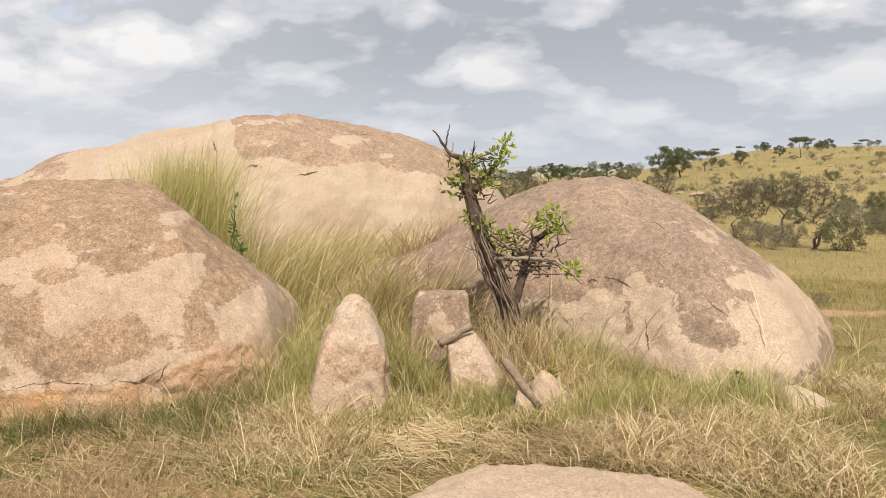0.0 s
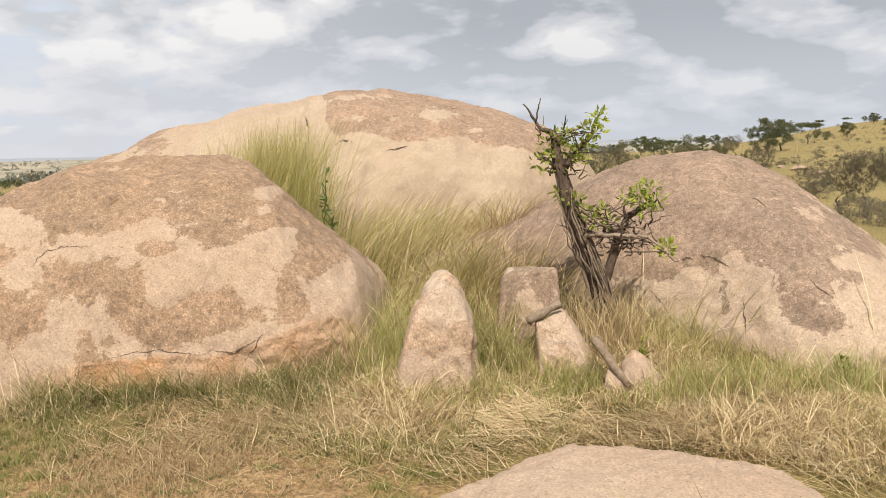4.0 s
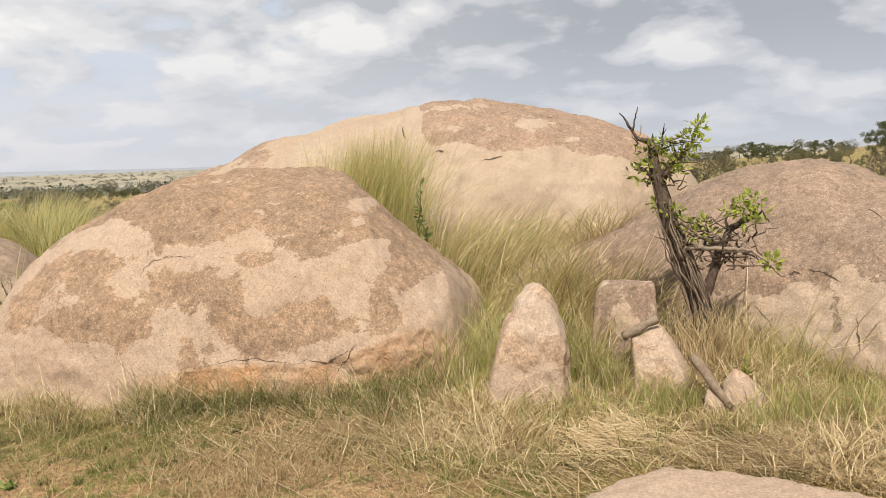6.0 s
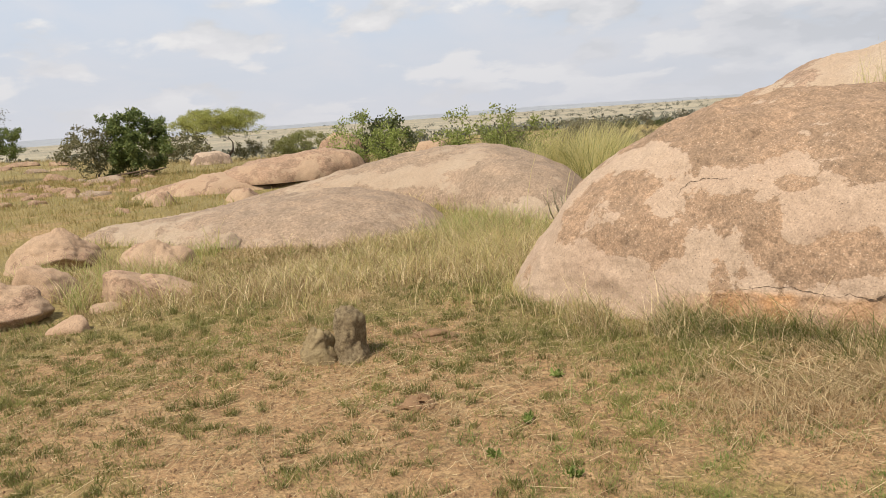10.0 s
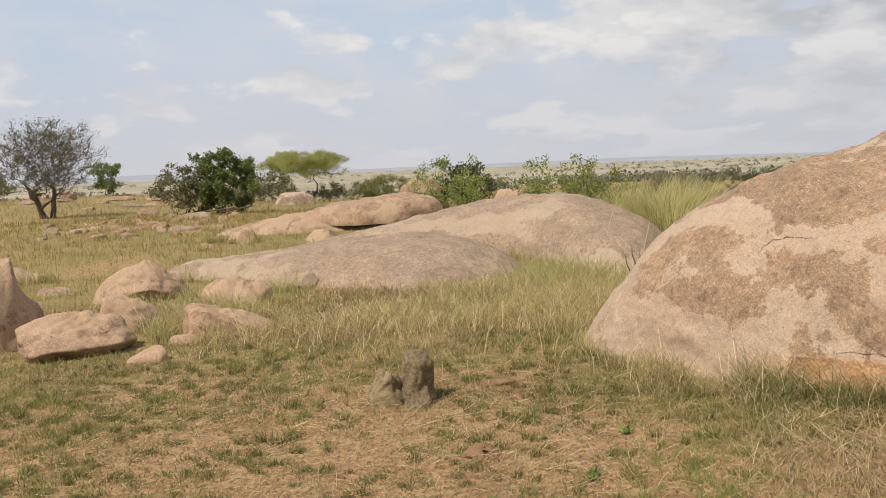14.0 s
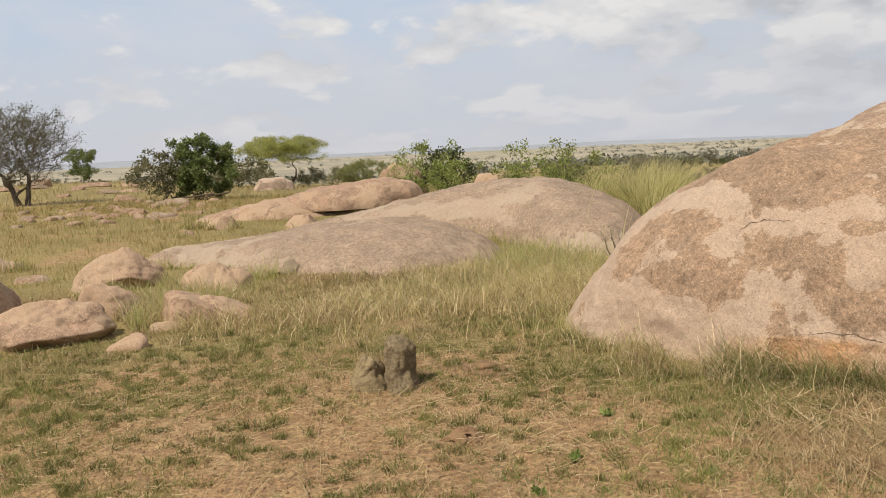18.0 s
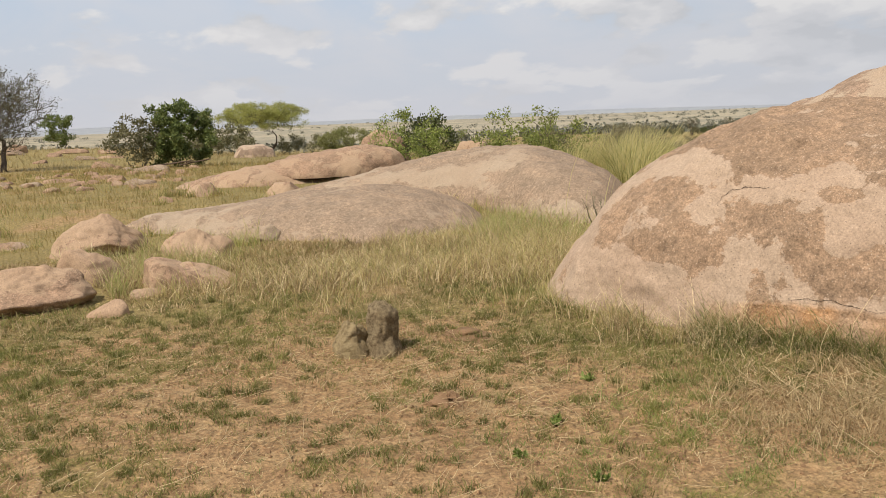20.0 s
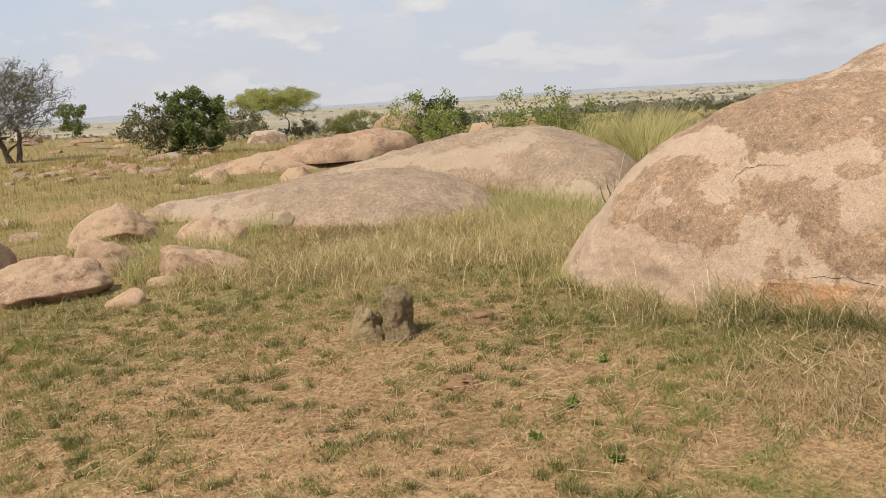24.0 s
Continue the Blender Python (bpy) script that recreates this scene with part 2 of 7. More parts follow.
def plain_material(name, a, c, scale, rough=0.9, bump_by=0.3, bump_size=0.01, per_object=0.0):
    m, t, b = material(name)
    p = world_pos(t)
    n1, n2 = noise_tex(t, p, scale, 5.0, 0.6), noise_tex(t, p, scale * 7, 3.0, 0.6)
    col = mix(t, ramp(t, n1, [(0.3, 0.0), (0.7, 1.0)]), a, c)
    col = mix(t, 0.3, col, ramp(t, n2, [(0.25, 0.3), (0.75, 0.7)]), "OVERLAY")
    if per_object:
        info = t.nodes.new("ShaderNodeObjectInfo").outputs["Random"]
        col = mix(t, per_object, col, ramp(t, info, [(0.0, 0.3), (1.0, 0.7)]), "OVERLAY")
    t.links.new(col, b.inputs["Base Color"])
    b.inputs["Roughness"].default_value = rough
    bump(t, b, n2, bump_by, bump_size)
    return m


def leaf_material(name, stops, through=0.35, per_object=0.0):
    """Blades and leaves: each its own tint, some light comes through."""
    m = bpy.data.materials.new(name)
    m.use_nodes = True
    t = m.node_tree
    t.nodes.clear()
    out = t.nodes.new("ShaderNodeOutputMaterial")
    rnd = t.nodes.new("ShaderNodeNewGeometry").outputs["Random Per Island"]
    col = ramp(t, rnd, stops)
    wide = noise_tex(t, world_pos(t), 0.7, 3.0)
    col = mix(t, 0.5, col, ramp(t, wide, [(0.3, 0.36), (0.7, 0.64)]), "OVERLAY")
    if per_object:
        info = t.nodes.new("ShaderNodeObjectInfo").outputs["Random"]
        col = mix(t, per_object, col, ramp(t, info, [(0.0, (0.35, 0.30, 0.25)), (0.5, (0.5, 0.5, 0.5)), (1.0, (0.55, 0.7, 0.45))]), "OVERLAY")
    d = t.nodes.new("ShaderNodeBsdfPrincipled")
    d.inputs["Roughness"].default_value, d.inputs["Specular IOR Level"].default_value = 0.6, 0.3
    l = t.nodes.new("ShaderNodeBsdfTranslucent")
    s = t.nodes.new("ShaderNodeMixShader")
    s.inputs[0].default_value = through
    t.links.new(col, d.inputs["Base Color"]), t.links.new(col, l.inputs["Color"])
    t.links.new(d.outputs[0], s.inputs[1]), t.links.new(l.outputs[0], s.inputs[2])
    t.links.new(s.outputs[0], out.inputs[0])
    return m


def ground_material():
    m, t, b = material("savanna_ground")
    p = world_pos(t)
    bare = t.nodes.new("ShaderNodeAttribute")
    bare.attribute_name = "bare"
    wide, mid, fine, grit = noise_tex(t, p, 0.05, 5.0, 0.6), noise_tex(t, p, 0.9, 5.0, 0.6), noise_tex(t, p, 7.0, 6.0, 0.65), noise_tex(t, p, 60.0, 3.0, 0.7)
    soil = mix(t, ramp(t, mid, [(0.35, 0.0), (0.68, 1.0)]), (0.365, 0.232, 0.122), (0.272, 0.166, 0.085))
    soil = mix(t, ramp(t, fine, [(0.45, 0.0), (0.62, 1.0)]), soil, (0.385, 0.26, 0.137))
    sward = mix(t, ramp(t, fine, [(0.35, 0.0), (0.65, 1.0)]), (0.29, 0.215, 0.088), (0.215, 0.168, 0.066))
    sward = mix(t, ramp(t, mid, [(0.4, 0.0), (0.7, 1.0)]), sward, (0.33, 0.25, 0.105))
    sward = mix(t, math_node(t, "MULTIPLY", ramp(t, wide, [(0.40, 0.0), (0.62, 1.0)]), 0.7), sward, (0.19, 0.162, 0.066))
    edge = ramp(t, math_node(t, "ADD", bare.outputs["Fac"], math_node(t, "MULTIPLY_ADD", fine, 0.7, -0.35)), [(0.38, 0.0), (0.60, 1.0)])
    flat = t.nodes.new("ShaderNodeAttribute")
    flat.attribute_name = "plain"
    # distance haze is put into this paler, greyer colour of the far plain
    hazed_plain = mix(t, ramp(t, noise_tex(t, p, 0.004, 4.0, 0.6), [(0.42, 0.0), (0.60, 1.0)]), (0.34, 0.30, 0.22), (0.235, 0.215, 0.165))
    col = mix(t, edge, sward, soil)
    litter = t.nodes.new("ShaderNodeAttribute")
    litter.attribute_name = "litter"
    col = mix(t, ramp(t, math_node(t, "ADD", litter.outputs["Fac"], math_node(t, "MULTIPLY_ADD", fine, 0.9, -0.45)), [(0.25, 0.0), (0.6, 1.0)]), col, mix(t, fine, (0.40, 0.30, 0.165), (0.28, 0.205, 0.105)))
    col = mix(t, flat.outputs["Fac"], col, hazed_plain)
    crumb = noise_tex(t, p, 26.0, 5.0, 0.7)
    col = mix(t, 0.8, col, ramp(t, crumb, [(0.3, 0.18), (0.5, 0.5), (0.7, 0.78)]), "OVERLAY")
    col = mix(t, 0.6, col, ramp(t, grit, [(0.28, 0.25), (0.72, 0.75)]), "OVERLAY")
    t.links.new(col, b.inputs["Base Color"])
    b.inputs["Roughness"].default_value = 0.95
    h = bump(t, b, fine, 0.7, 0.05)
    h = bump(t, b, crumb, 0.9, 0.03, h)
    bump(t, b, grit, 0.7, 0.008, h)
    return m


GRANITE = granite("weathered_granite", (0.388, 0.293, 0.218), (0.240, 0.165, 0.111), (0.42, 0.228, 0.105))
GRANITE_BROWN = granite("brown_granite", (0.41, 0.318, 0.24), (0.22, 0.16, 0.119))
GRANITE_PALE = granite("pale_granite", (0.395, 0.31, 0.232), (0.255, 0.18, 0.13))
GRANITE_GREY = granite("grey_granite", (0.350, 0.275, 0.204), (0.242, 0.180, 0.130))
GRANITE_RED = granite("reddish_granite", (0.385, 0.275, 0.188), (0.265, 0.178, 0.122))
GRANITE_PINK = granite("pinkish_granite", (0.425, 0.330, 0.255), (0.335, 0.243, 0.174))
GROUND = ground_material()
CRACK = plain_material("crack_shadowed_stone", (0.06, 0.042, 0.03), (0.10, 0.07, 0.05), 20)
LICHEN = plain_material("lichen_stone", (0.20, 0.145, 0.087), (0.52, 0.41, 0.25), 48, 0.95, 0.9, 0.03)
TERMITE = plain_material("termite_earth", (0.30, 0.21, 0.155), (0.24, 0.165, 0.12), 4, 0.95, 0.8, 0.05)
CLAY = plain_material("red_soil", (0.30, 0.185, 0.105), (0.23, 0.14, 0.078), 14, 0.95, 0.8, 0.02)
DUNG = plain_material("dry_dung", (0.26, 0.19, 0.125), (0.36, 0.265, 0.17), 25, 0.95, 0.8, 0.02)
BARK = plain_material("grey_brown_bark", (0.18, 0.13, 0.098), (0.07, 0.05, 0.039), 26, 0.9, 0.9, 0.015)
BARK_FAR = plain_material("thorn_tree_bark", (0.13, 0.10, 0.08), (0.08, 0.065, 0.05), 6)
DEADWOOD = plain_material("bleached_wood", (0.34, 0.27, 0.21), (0.19, 0.145, 0.105), 18, 0.85, 0.8, 0.01)
STRAW = leaf_material("straw", [(0.0, (0.58, 0.45, 0.25)), (0.3, (0.26, 0.175, 0.085)), (0.65, (0.60, 0.48, 0.28)), (1.0, (0.78, 0.65, 0.42))], 0.25)
DRY = leaf_material("dry_grass", [(0.0, (0.29, 0.215, 0.078)), (0.45, (0.39, 0.295, 0.12)), (0.75, (0.19, 0.165, 0.055)), (1.0, (0.47, 0.365, 0.16))], 0.35)
GREEN = leaf_material("green_grass", [(0.0, (0.17, 0.20, 0.055)), (0.6, (0.26, 0.275, 0.085)), (1.0, (0.44, 0.38, 0.155))], 0.4)
SWARD = leaf_material("short_sward", [(0.0, (0.18, 0.16, 0.06)), (0.4, (0.26, 0.20, 0.088)), (1.0, (0.40, 0.30, 0.155))], 0.3)
TALL = leaf_material("tall_yellow_grass", [(0.0, (0.50, 0.42, 0.165)), (0.35, (0.66, 0.56, 0.27)), (0.65, (0.30, 0.30, 0.10)), (1.0, (0.76, 0.66, 0.38))], 0.55)
SLOPE_GRASS = leaf_material("slope_grass", [(0.0, (0.37, 0.287, 0.138)), (0.5, (0.42, 0.328, 0.162)), (1.0, (0.275, 0.228, 0.105))], 0.5)
LEAF_LIME = leaf_material("lime_leaves", [(0.0, (0.20, 0.25, 0.05)), (0.45, (0.42, 0.46, 0.09)), (0.75, (0.30, 0.35, 0.07)), (1.0, (0.11, 0.12, 0.04))], 0.4)
LEAF_GREEN = leaf_material("bush_leaves", [(0.0, (0.11, 0.145, 0.045)), (0.6, (0.16, 0.20, 0.06)), (1.0, (0.23, 0.26, 0.085))], 0.3, 0.12)
LEAF_DARK = leaf_material("dark_leaves", [(0.0, (0.065, 0.085, 0.034)), (0.6, (0.095, 0.115, 0.045)), (1.0, (0.13, 0.145, 0.06))], 0.25, 0.25)
LEAF_DENSE = leaf_material("thicket_leaves", [(0.0, (0.08, 0.11, 0.035)), (0.6, (0.15, 0.19, 0.06)), (1.0, (0.26, 0.30, 0.10))], 0.35, 0.1)
LEAF_OLIVE = leaf_material("olive_leaves", [(0.0, (0.13, 0.13, 0.068)), (0.6, (0.185, 0.18, 0.095)), (1.0, (0.24, 0.22, 0.12))], 0.3, 0.3)
LEAF_SLOPE = leaf_material("dusty_leaves", [(0.0, (0.08, 0.095, 0.045)), (0.6, (0.12, 0.13, 0.06)), (1.0, (0.16, 0.165, 0.075))], 0.3, 0.3)
LEAF_GREY = leaf_material("grey_twigs", [(0.0, (0.16, 0.13, 0.095)), (0.6, (0.22, 0.185, 0.13)), (1.0, (0.18, 0.175, 0.10))], 0.2, 0.3)
LEAF_THORN = leaf_material("thorn_tree_leaves", [(0.0, (0.10, 0.085, 0.055)), (0.6, (0.145, 0.125, 0.075)), (1.0, (0.12, 0.125, 0.06))], 0.2, 0.3)
LEAF_FRESH = leaf_material("fresh_leaves", [(0.0, (0.15, 0.185, 0.05)), (0.6, (0.26, 0.295, 0.08)), (1.0, (0.38, 0.40, 0.14))], 0.45, 0.2)
# leaves of the far woods, the haze over them put into grey-green tints
LEAF_HAZED = leaf_material("hazed_thicket", [(0.0, (0.13, 0.135, 0.105)), (1.0, (0.19, 0.19, 0.15))], 0.2)
LEAF_YELLOW = leaf_material("yellow_green_leaves", [(0.0, (0.28, 0.31, 0.09)), (0.6, (0.39, 0.40, 0.13)), (1.0, (0.48, 0.47, 0.18))], 0.5)
LEAF_YELLOW_DULL = leaf_material("dull_olive_leaves", [(0.0, (0.15, 0.16, 0.055)), (0.6, (0.22, 0.23, 0.08)), (1.0, (0.28, 0.28, 0.11))], 0.35)
MATTED = leaf_material("matted_brown_straw", [(0.0, (0.44, 0.33, 0.17)), (0.5, (0.58, 0.45, 0.25)), (1.0, (0.28, 0.195, 0.10))], 0.3)
STRAND = plain_material("torn_bark", (0.34, 0.26, 0.19), (0.17, 0.125, 0.09), 30, 0.9, 0.8, 0.01)
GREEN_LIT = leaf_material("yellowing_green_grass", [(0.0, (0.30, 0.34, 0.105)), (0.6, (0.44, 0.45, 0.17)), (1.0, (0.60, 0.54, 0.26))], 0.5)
ROSETTE = leaf_material("rosette_green", [(0.0, (0.17, 0.185, 0.055)), (0.6, (0.26, 0.265, 0.08)), (1.0, (0.37, 0.33, 0.13))], 0.4)
FRESH_TUFT = leaf_material("fresh_tuft", [(0.0, (0.13, 0.19, 0.045)), (0.6, (0.20, 0.265, 0.07)), (1.0, (0.31, 0.33, 0.115))], 0.35)
RANK = leaf_material("rank_green_grass", [(0.0, (0.11, 0.14, 0.04)), (0.6, (0.19, 0.21, 0.062)), (1.0, (0.36, 0.33, 0.13))], 0.4)
OLIVE = leaf_material("olive_clumps", [(0.0, (0.115, 0.125, 0.036)), (0.6, (0.20, 0.20, 0.062)), (1.0, (0.33, 0.28, 0.12))], 0.3)
PALE_TALL = leaf_material("pale_yellow_grass", [(0.0, (0.60, 0.53, 0.24)), (0.5, (0.72, 0.64, 0.34)), (1.0, (0.48, 0.45, 0.17))], 0.6)
PALE_STRAW = leaf_material("pale_straw", [(0.0, (0.72, 0.58, 0.36)), (0.4, (0.50, 0.38, 0.21)), (1.0, (0.82, 0.69, 0.46))], 0.25)
LITTER = leaf_material("dull_straw", [(0.0, (0.46, 0.35, 0.19)), (0.5, (0.28, 0.195, 0.10)), (1.0, (0.62, 0.49, 0.29))], 0.2)
MOSSY = plain_material("mossy_stone", (0.32, 0.25, 0.14), (0.18, 0.135, 0.078), 13, 0.95, 0.7, 0.02)


# ---------------------------------------------------------------- mesh helpers
def mesh_from(name, verts, faces, mats, smooth=True, points=None):
    me = bpy.data.meshes.new(name)
    me.from_pydata([tuple(v) for v in verts], [], [tuple(f) for f in faces])
    for m in mats if isinstance(mats, (list, tuple)) else [mats]:
        me.materials.append(m)
    me.polygons.foreach_set("use_smooth", [smooth] * len(me.polygons))
    for key, values in (points or {}).items():
        a = me.attributes.new(key, "FLOAT", "POINT")
        a.data.foreach_set("value", np.asarray(values, np.float32))
    me.update()
    return me


def part(name, me, parent=None, label=""):
    ob = new(name, me)
    if parent is not None:
        ob.parent = parent
    return tagged(ob, label)


def grid_faces(nu, nv, wrap=False):
    i, j = np.meshgrid(np.arange(nu if wrap else nu - 1), np.arange(nv - 1), indexing="ij")
    i, j = i.ravel(), j.ravel()
    k = (i + 1) % nu
    return np.stack([i * nv + j, k * nv + j, k * nv + j + 1, i * nv + j + 1], -1)


def fast_mesh(name, verts, quads, tris, mat, smooth=True):
    """A large mesh from arrays."""
    me = bpy.data.meshes.new(name)
    me.vertices.add(len(verts))
    me.vertices.foreach_set("co", np.asarray(verts, np.float32).ravel())
    loops = np.concatenate([quads.ravel(), tris.ravel()]).astype(np.int32)
    sizes = np.concatenate([np.full(len(quads), 4), np.full(len(tris), 3)]).astype(np.int32)
    me.loops.add(len(loops))
    me.loops.foreach_set("vertex_index", loops)
    me.polygons.add(len(sizes))
    me.polygons.foreach_set("loop_start", np.concatenate([[0], np.cumsum(sizes)[:-1]]).astype(np.int32))
    me.polygons.foreach_set("use_smooth", np.full(len(sizes), smooth))
    me.materials.append(mat)
    me.update(calc_edges=True)
    return me


# ---------------------------------------------------------------- rocks
FOOT = []     # the ground that the rocks cover


def smooth_line(x, pts, width):
    px, py = zip(*pts)
    fine = np.linspace(px[0], px[-1], 400)
    y = np.interp(fine, px, py)
    n = max(3, int(400 * width) | 1)
    k = np.hanning(n + 2)[1:-1]
    pad = n // 2
    y2 = np.concatenate([2 * y[0] - y[pad:0:-1], y, 2 * y[-1] - y[-2:-pad - 2:-1]])
    return np.interp(x, fine, np.convolve(y2, k / k.sum(), "valid"))


class Rock:
    """A boulder lofted from the line of its crest, seen from az at the distance d, and the depth in front of and behind it."""

    def __init__(self, name, label, az, d, top, front, back=None, power=2.2, mat=None, res=(90, 46), rough=1.0, seed=0,
                 sink=0.35, crust=(), crust_base=0.45, crust_noise=(.20, .17), paint=None, raw=None, soften=0.06, carve=None, category="boulder", group="", facets=None, chip=(.88, 1.06), blunt=.12):
        self.az, self.d, self.seed = az, d, seed
        a = math.radians(az)
        self.ahead, self.right = np.array([-math.sin(a), math.cos(a)]), np.array([math.cos(a), math.sin(a)])
        mark = np.array(WEST if az > 50 else (0, 0, 0))
        self.d = d = d + mark[:2] @ self.ahead
        side = mark[:2] @ self.right
        top = [(u + side, z + mark[2]) for u, z in top]
        front = [(u + side, w) for u, w in front]
        back = front if back is None else [(u + side, w) for u, w in back]
        us = np.array([p[0] for p in top])
        self.u0, self.u1 = us[0], us[-1]
        self.mid = (self.u0 + self.u1) / 2
        c = self.ahead * d + self.right * self.mid
        self.base = gz1(*c)
        self.top, self.front, self.soften, self.power = top, front, soften, power
        self.back = back
        self.bottom = self.base - sink
        self.size = (self.u1 - self.u0)
        self.carve, self.rough, self.blunt = carve, rough, blunt
        rng = np.random.default_rng(seed + 5)
        count = facets if facets is not None else (14 if self.size < 2.6 else 0)
        g = rng.normal(0, 1, (count, 3))
        g[:, 2] = np.abs(g[:, 2]) * .8 + .1
        self.planes = [(v / np.linalg.norm(v), rng.uniform(*chip)) for v in g]
        self.tall = max(p[1] for p in top) - self.bottom
        self.deep = max(p[1] for p in front)
        nu, nv = res
        s = (1 - np.cos(np.linspace(0, math.pi, nu))) / 2
        s = 0.5 * s + 0.5 * np.linspace(0, 1, nu)
        u = self.u0 + (self.u1 - self.u0) * s
        th = np.linspace(0, math.pi, nv)
        U, TH = np.meshgrid(u, th, indexing="ij")
        P = self.surface(U.ravel(), TH.ravel())
        self.centre = np.array([*c, self.base])
        faces = grid_faces(nu, nv)
        n = len(P)
        ends = [tuple(np.arange(nv)[::-1]), tuple((nu - 1) * nv + np.arange(nv))]
        z = P[:, 2] - self.base
        ul = (P[:, :2] @ self.right)
        cr = crust_base + crust_noise[0] * fbm(P * 1.1, 3, seed + 40) + crust_noise[1] * fbm(P * 3.5, 3, seed + 50)
        if paint is not None:
            cr = cr + paint(ul, z, P)
        for bu, bz, ru, rz, k in crust:
            q = ((ul - side - bu) / ru) ** 2 + ((z - bz) / rz) ** 2
            cr = cr + k * np.exp(-q * 1.2)
        rw = np.zeros(n) if raw is None else np.clip(raw(ul, z, P), 0, 1)
        me = mesh_from(name, P - self.centre, list(map(tuple, faces)) + ends, mat or GRANITE, True, {"crust": cr, "raw": rw})
        self.ob = tagged(new(name, me), label, category, group)
        self.ob.location = self.centre
        FOOT.append(self)

    def surface(self, u, th, lift=0.0, detail=True):
        zt = smooth_line(u, self.top, self.soften)
        f, b = smooth_line(u, self.front, 0.07), smooth_line(u, self.back, 0.15)
        f, b = np.maximum(f, 0.04), np.maximum(b, 0.04)
        c, s = np.cos(th), np.sin(th)
        e = 2 / (smooth_line(u, self.power, 0.1) if isinstance(self.power, list) else self.power)
        v = np.where(c > 0, -f, b) * np.abs(c) ** e
        z = self.bottom + np.maximum(zt - self.bottom, 0.01) * np.abs(s) ** e
        # rounded ends draw the depth in
        t = np.clip(np.minimum(u - self.u0, self.u1 - u) / (self.blunt * self.size), 0, 1)
        v = v * np.sqrt(np.clip(t * (2 - t), 0.02, 1))
        P = np.concatenate([(self.ahead * self.d)[None] + u[:, None] * self.right + v[:, None] * self.ahead, z[:, None]], 1)
        if detail and self.planes:
            # chipped faces
            org = np.array([*(self.ahead * self.d + self.right * self.mid), self.bottom])
            w = P - org
            q = np.stack([w[:, :2] @ self.right / (self.size / 2), w[:, :2] @ self.ahead / self.deep, w[:, 2] / self.tall], -1)
            for nrm, off in self.planes:
                over = np.maximum(q @ nrm - off, 0)
                q = q - over[:, None] * nrm * .9
            xy = org[None, :2] + (q[:, 0] * self.size / 2)[:, None] * self.right + (q[:, 1] * self.deep)[:, None] * self.ahead
            P = np.concatenate([xy, (org[2] + q[:, 2] * self.tall)[:, None]], 1)
        if detail:
            h = min(1.0, self.size / 3) * self.rough
            out = np.concatenate([(c * -1)[:, None] * self.ahead[None], s[:, None]], 1)
            bumpy = 0.055 * h * fbm(P * (1.5 / max(h, 0.25)), 3, self.seed) + 0.018 * h ** 0.5 * fbm(P * 6, 3, self.seed + 9) - 0.012 * self.rough * np.maximum(0, .25 - np.abs(value_noise(P * 4.3, self.seed + 15))) + 0.006 * fbm(P * 25, 2, self.seed + 19)
            if self.carve is not None:
                bumpy = bumpy + self.carve(u, P[:, 2] - self.base, c, P)
            P = P + out * (bumpy + lift)[:, None]
        return P

    def covers(self, x, y, grow=0.0):
        p = np.stack([x, y], -1)
        u, v = p @ self.right, p @ self.ahead - self.d
        f = smooth_line(np.clip(u, self.u0, self.u1), self.front, 0.15) * 0.93
        b = smooth_line(np.clip(u, self.u0, self.u1), self.back, 0.15) * 0.93
        zt = smooth_line(np.clip(u, self.u0, self.u1), self.top, self.soften)
        return (u > self.u0 - grow) & (u < self.u1 + grow) & (v > -f - grow) & (v < b + grow) & (zt > self.base)

    def crack(self, line, width, label="dark crack in the granite"):
        """A crack: a dark tapered ribbon laid on the front face along (u, angle) stops."""
        n = 40
        k = np.linspace(0, len(line) - 1, n)
        u, th = np.interp(k, np.arange(len(line)), [p[0] for p in line]), np.interp(k, np.arange(len(line)), [p[1] for p in line])
        rng = np.random.default_rng(self.seed + 77)
        u = u + np.convolve(rng.normal(0, 0.008, n + 4), np.ones(5) / 5, "valid")
        th = th + np.convolve(rng.normal(0, 0.006, n + 4), np.ones(5) / 5, "valid")
        P = self.surface(u, th, 0.003)
        d = np.gradient(P, axis=0)
        d /= np.linalg.norm(d, axis=1)[:, None]
        nor = np.concatenate([-np.cos(th)[:, None] * self.ahead[None], np.sin(th)[:, None]], 1)
        side = np.cross(d, nor)
        side /= np.linalg.norm(side, axis=1)[:, None]
        w = width * np.sin(np.linspace(0.12, math.pi - 0.12, n)) * (0.35 + 1.1 * rng.random(n))
        V = np.stack([P - side * w[:, None] / 2, P + side * w[:, None] / 2], 1).reshape(-1, 3)
        me = mesh_from("crack", V - self.centre, grid_faces(n, 2), CRACK)
        return part("crack", me, self.ob, label)


def hull(pts):
    """The convex outline of points (u, z), counter-clockwise."""
    pts = sorted(set(pts))
    def half(rows):
        out = []
        for p in rows:
            while len(out) > 1 and (out[-1][0] - out[-2][0]) * (p[1] - out[-2][1]) - (out[-1][1] - out[-2][1]) * (p[0] - out[-2][0]) <= 0:
                out.pop()
            out.append(p)
        return out[:-1]
    return half(pts) + half(pts[::-1])


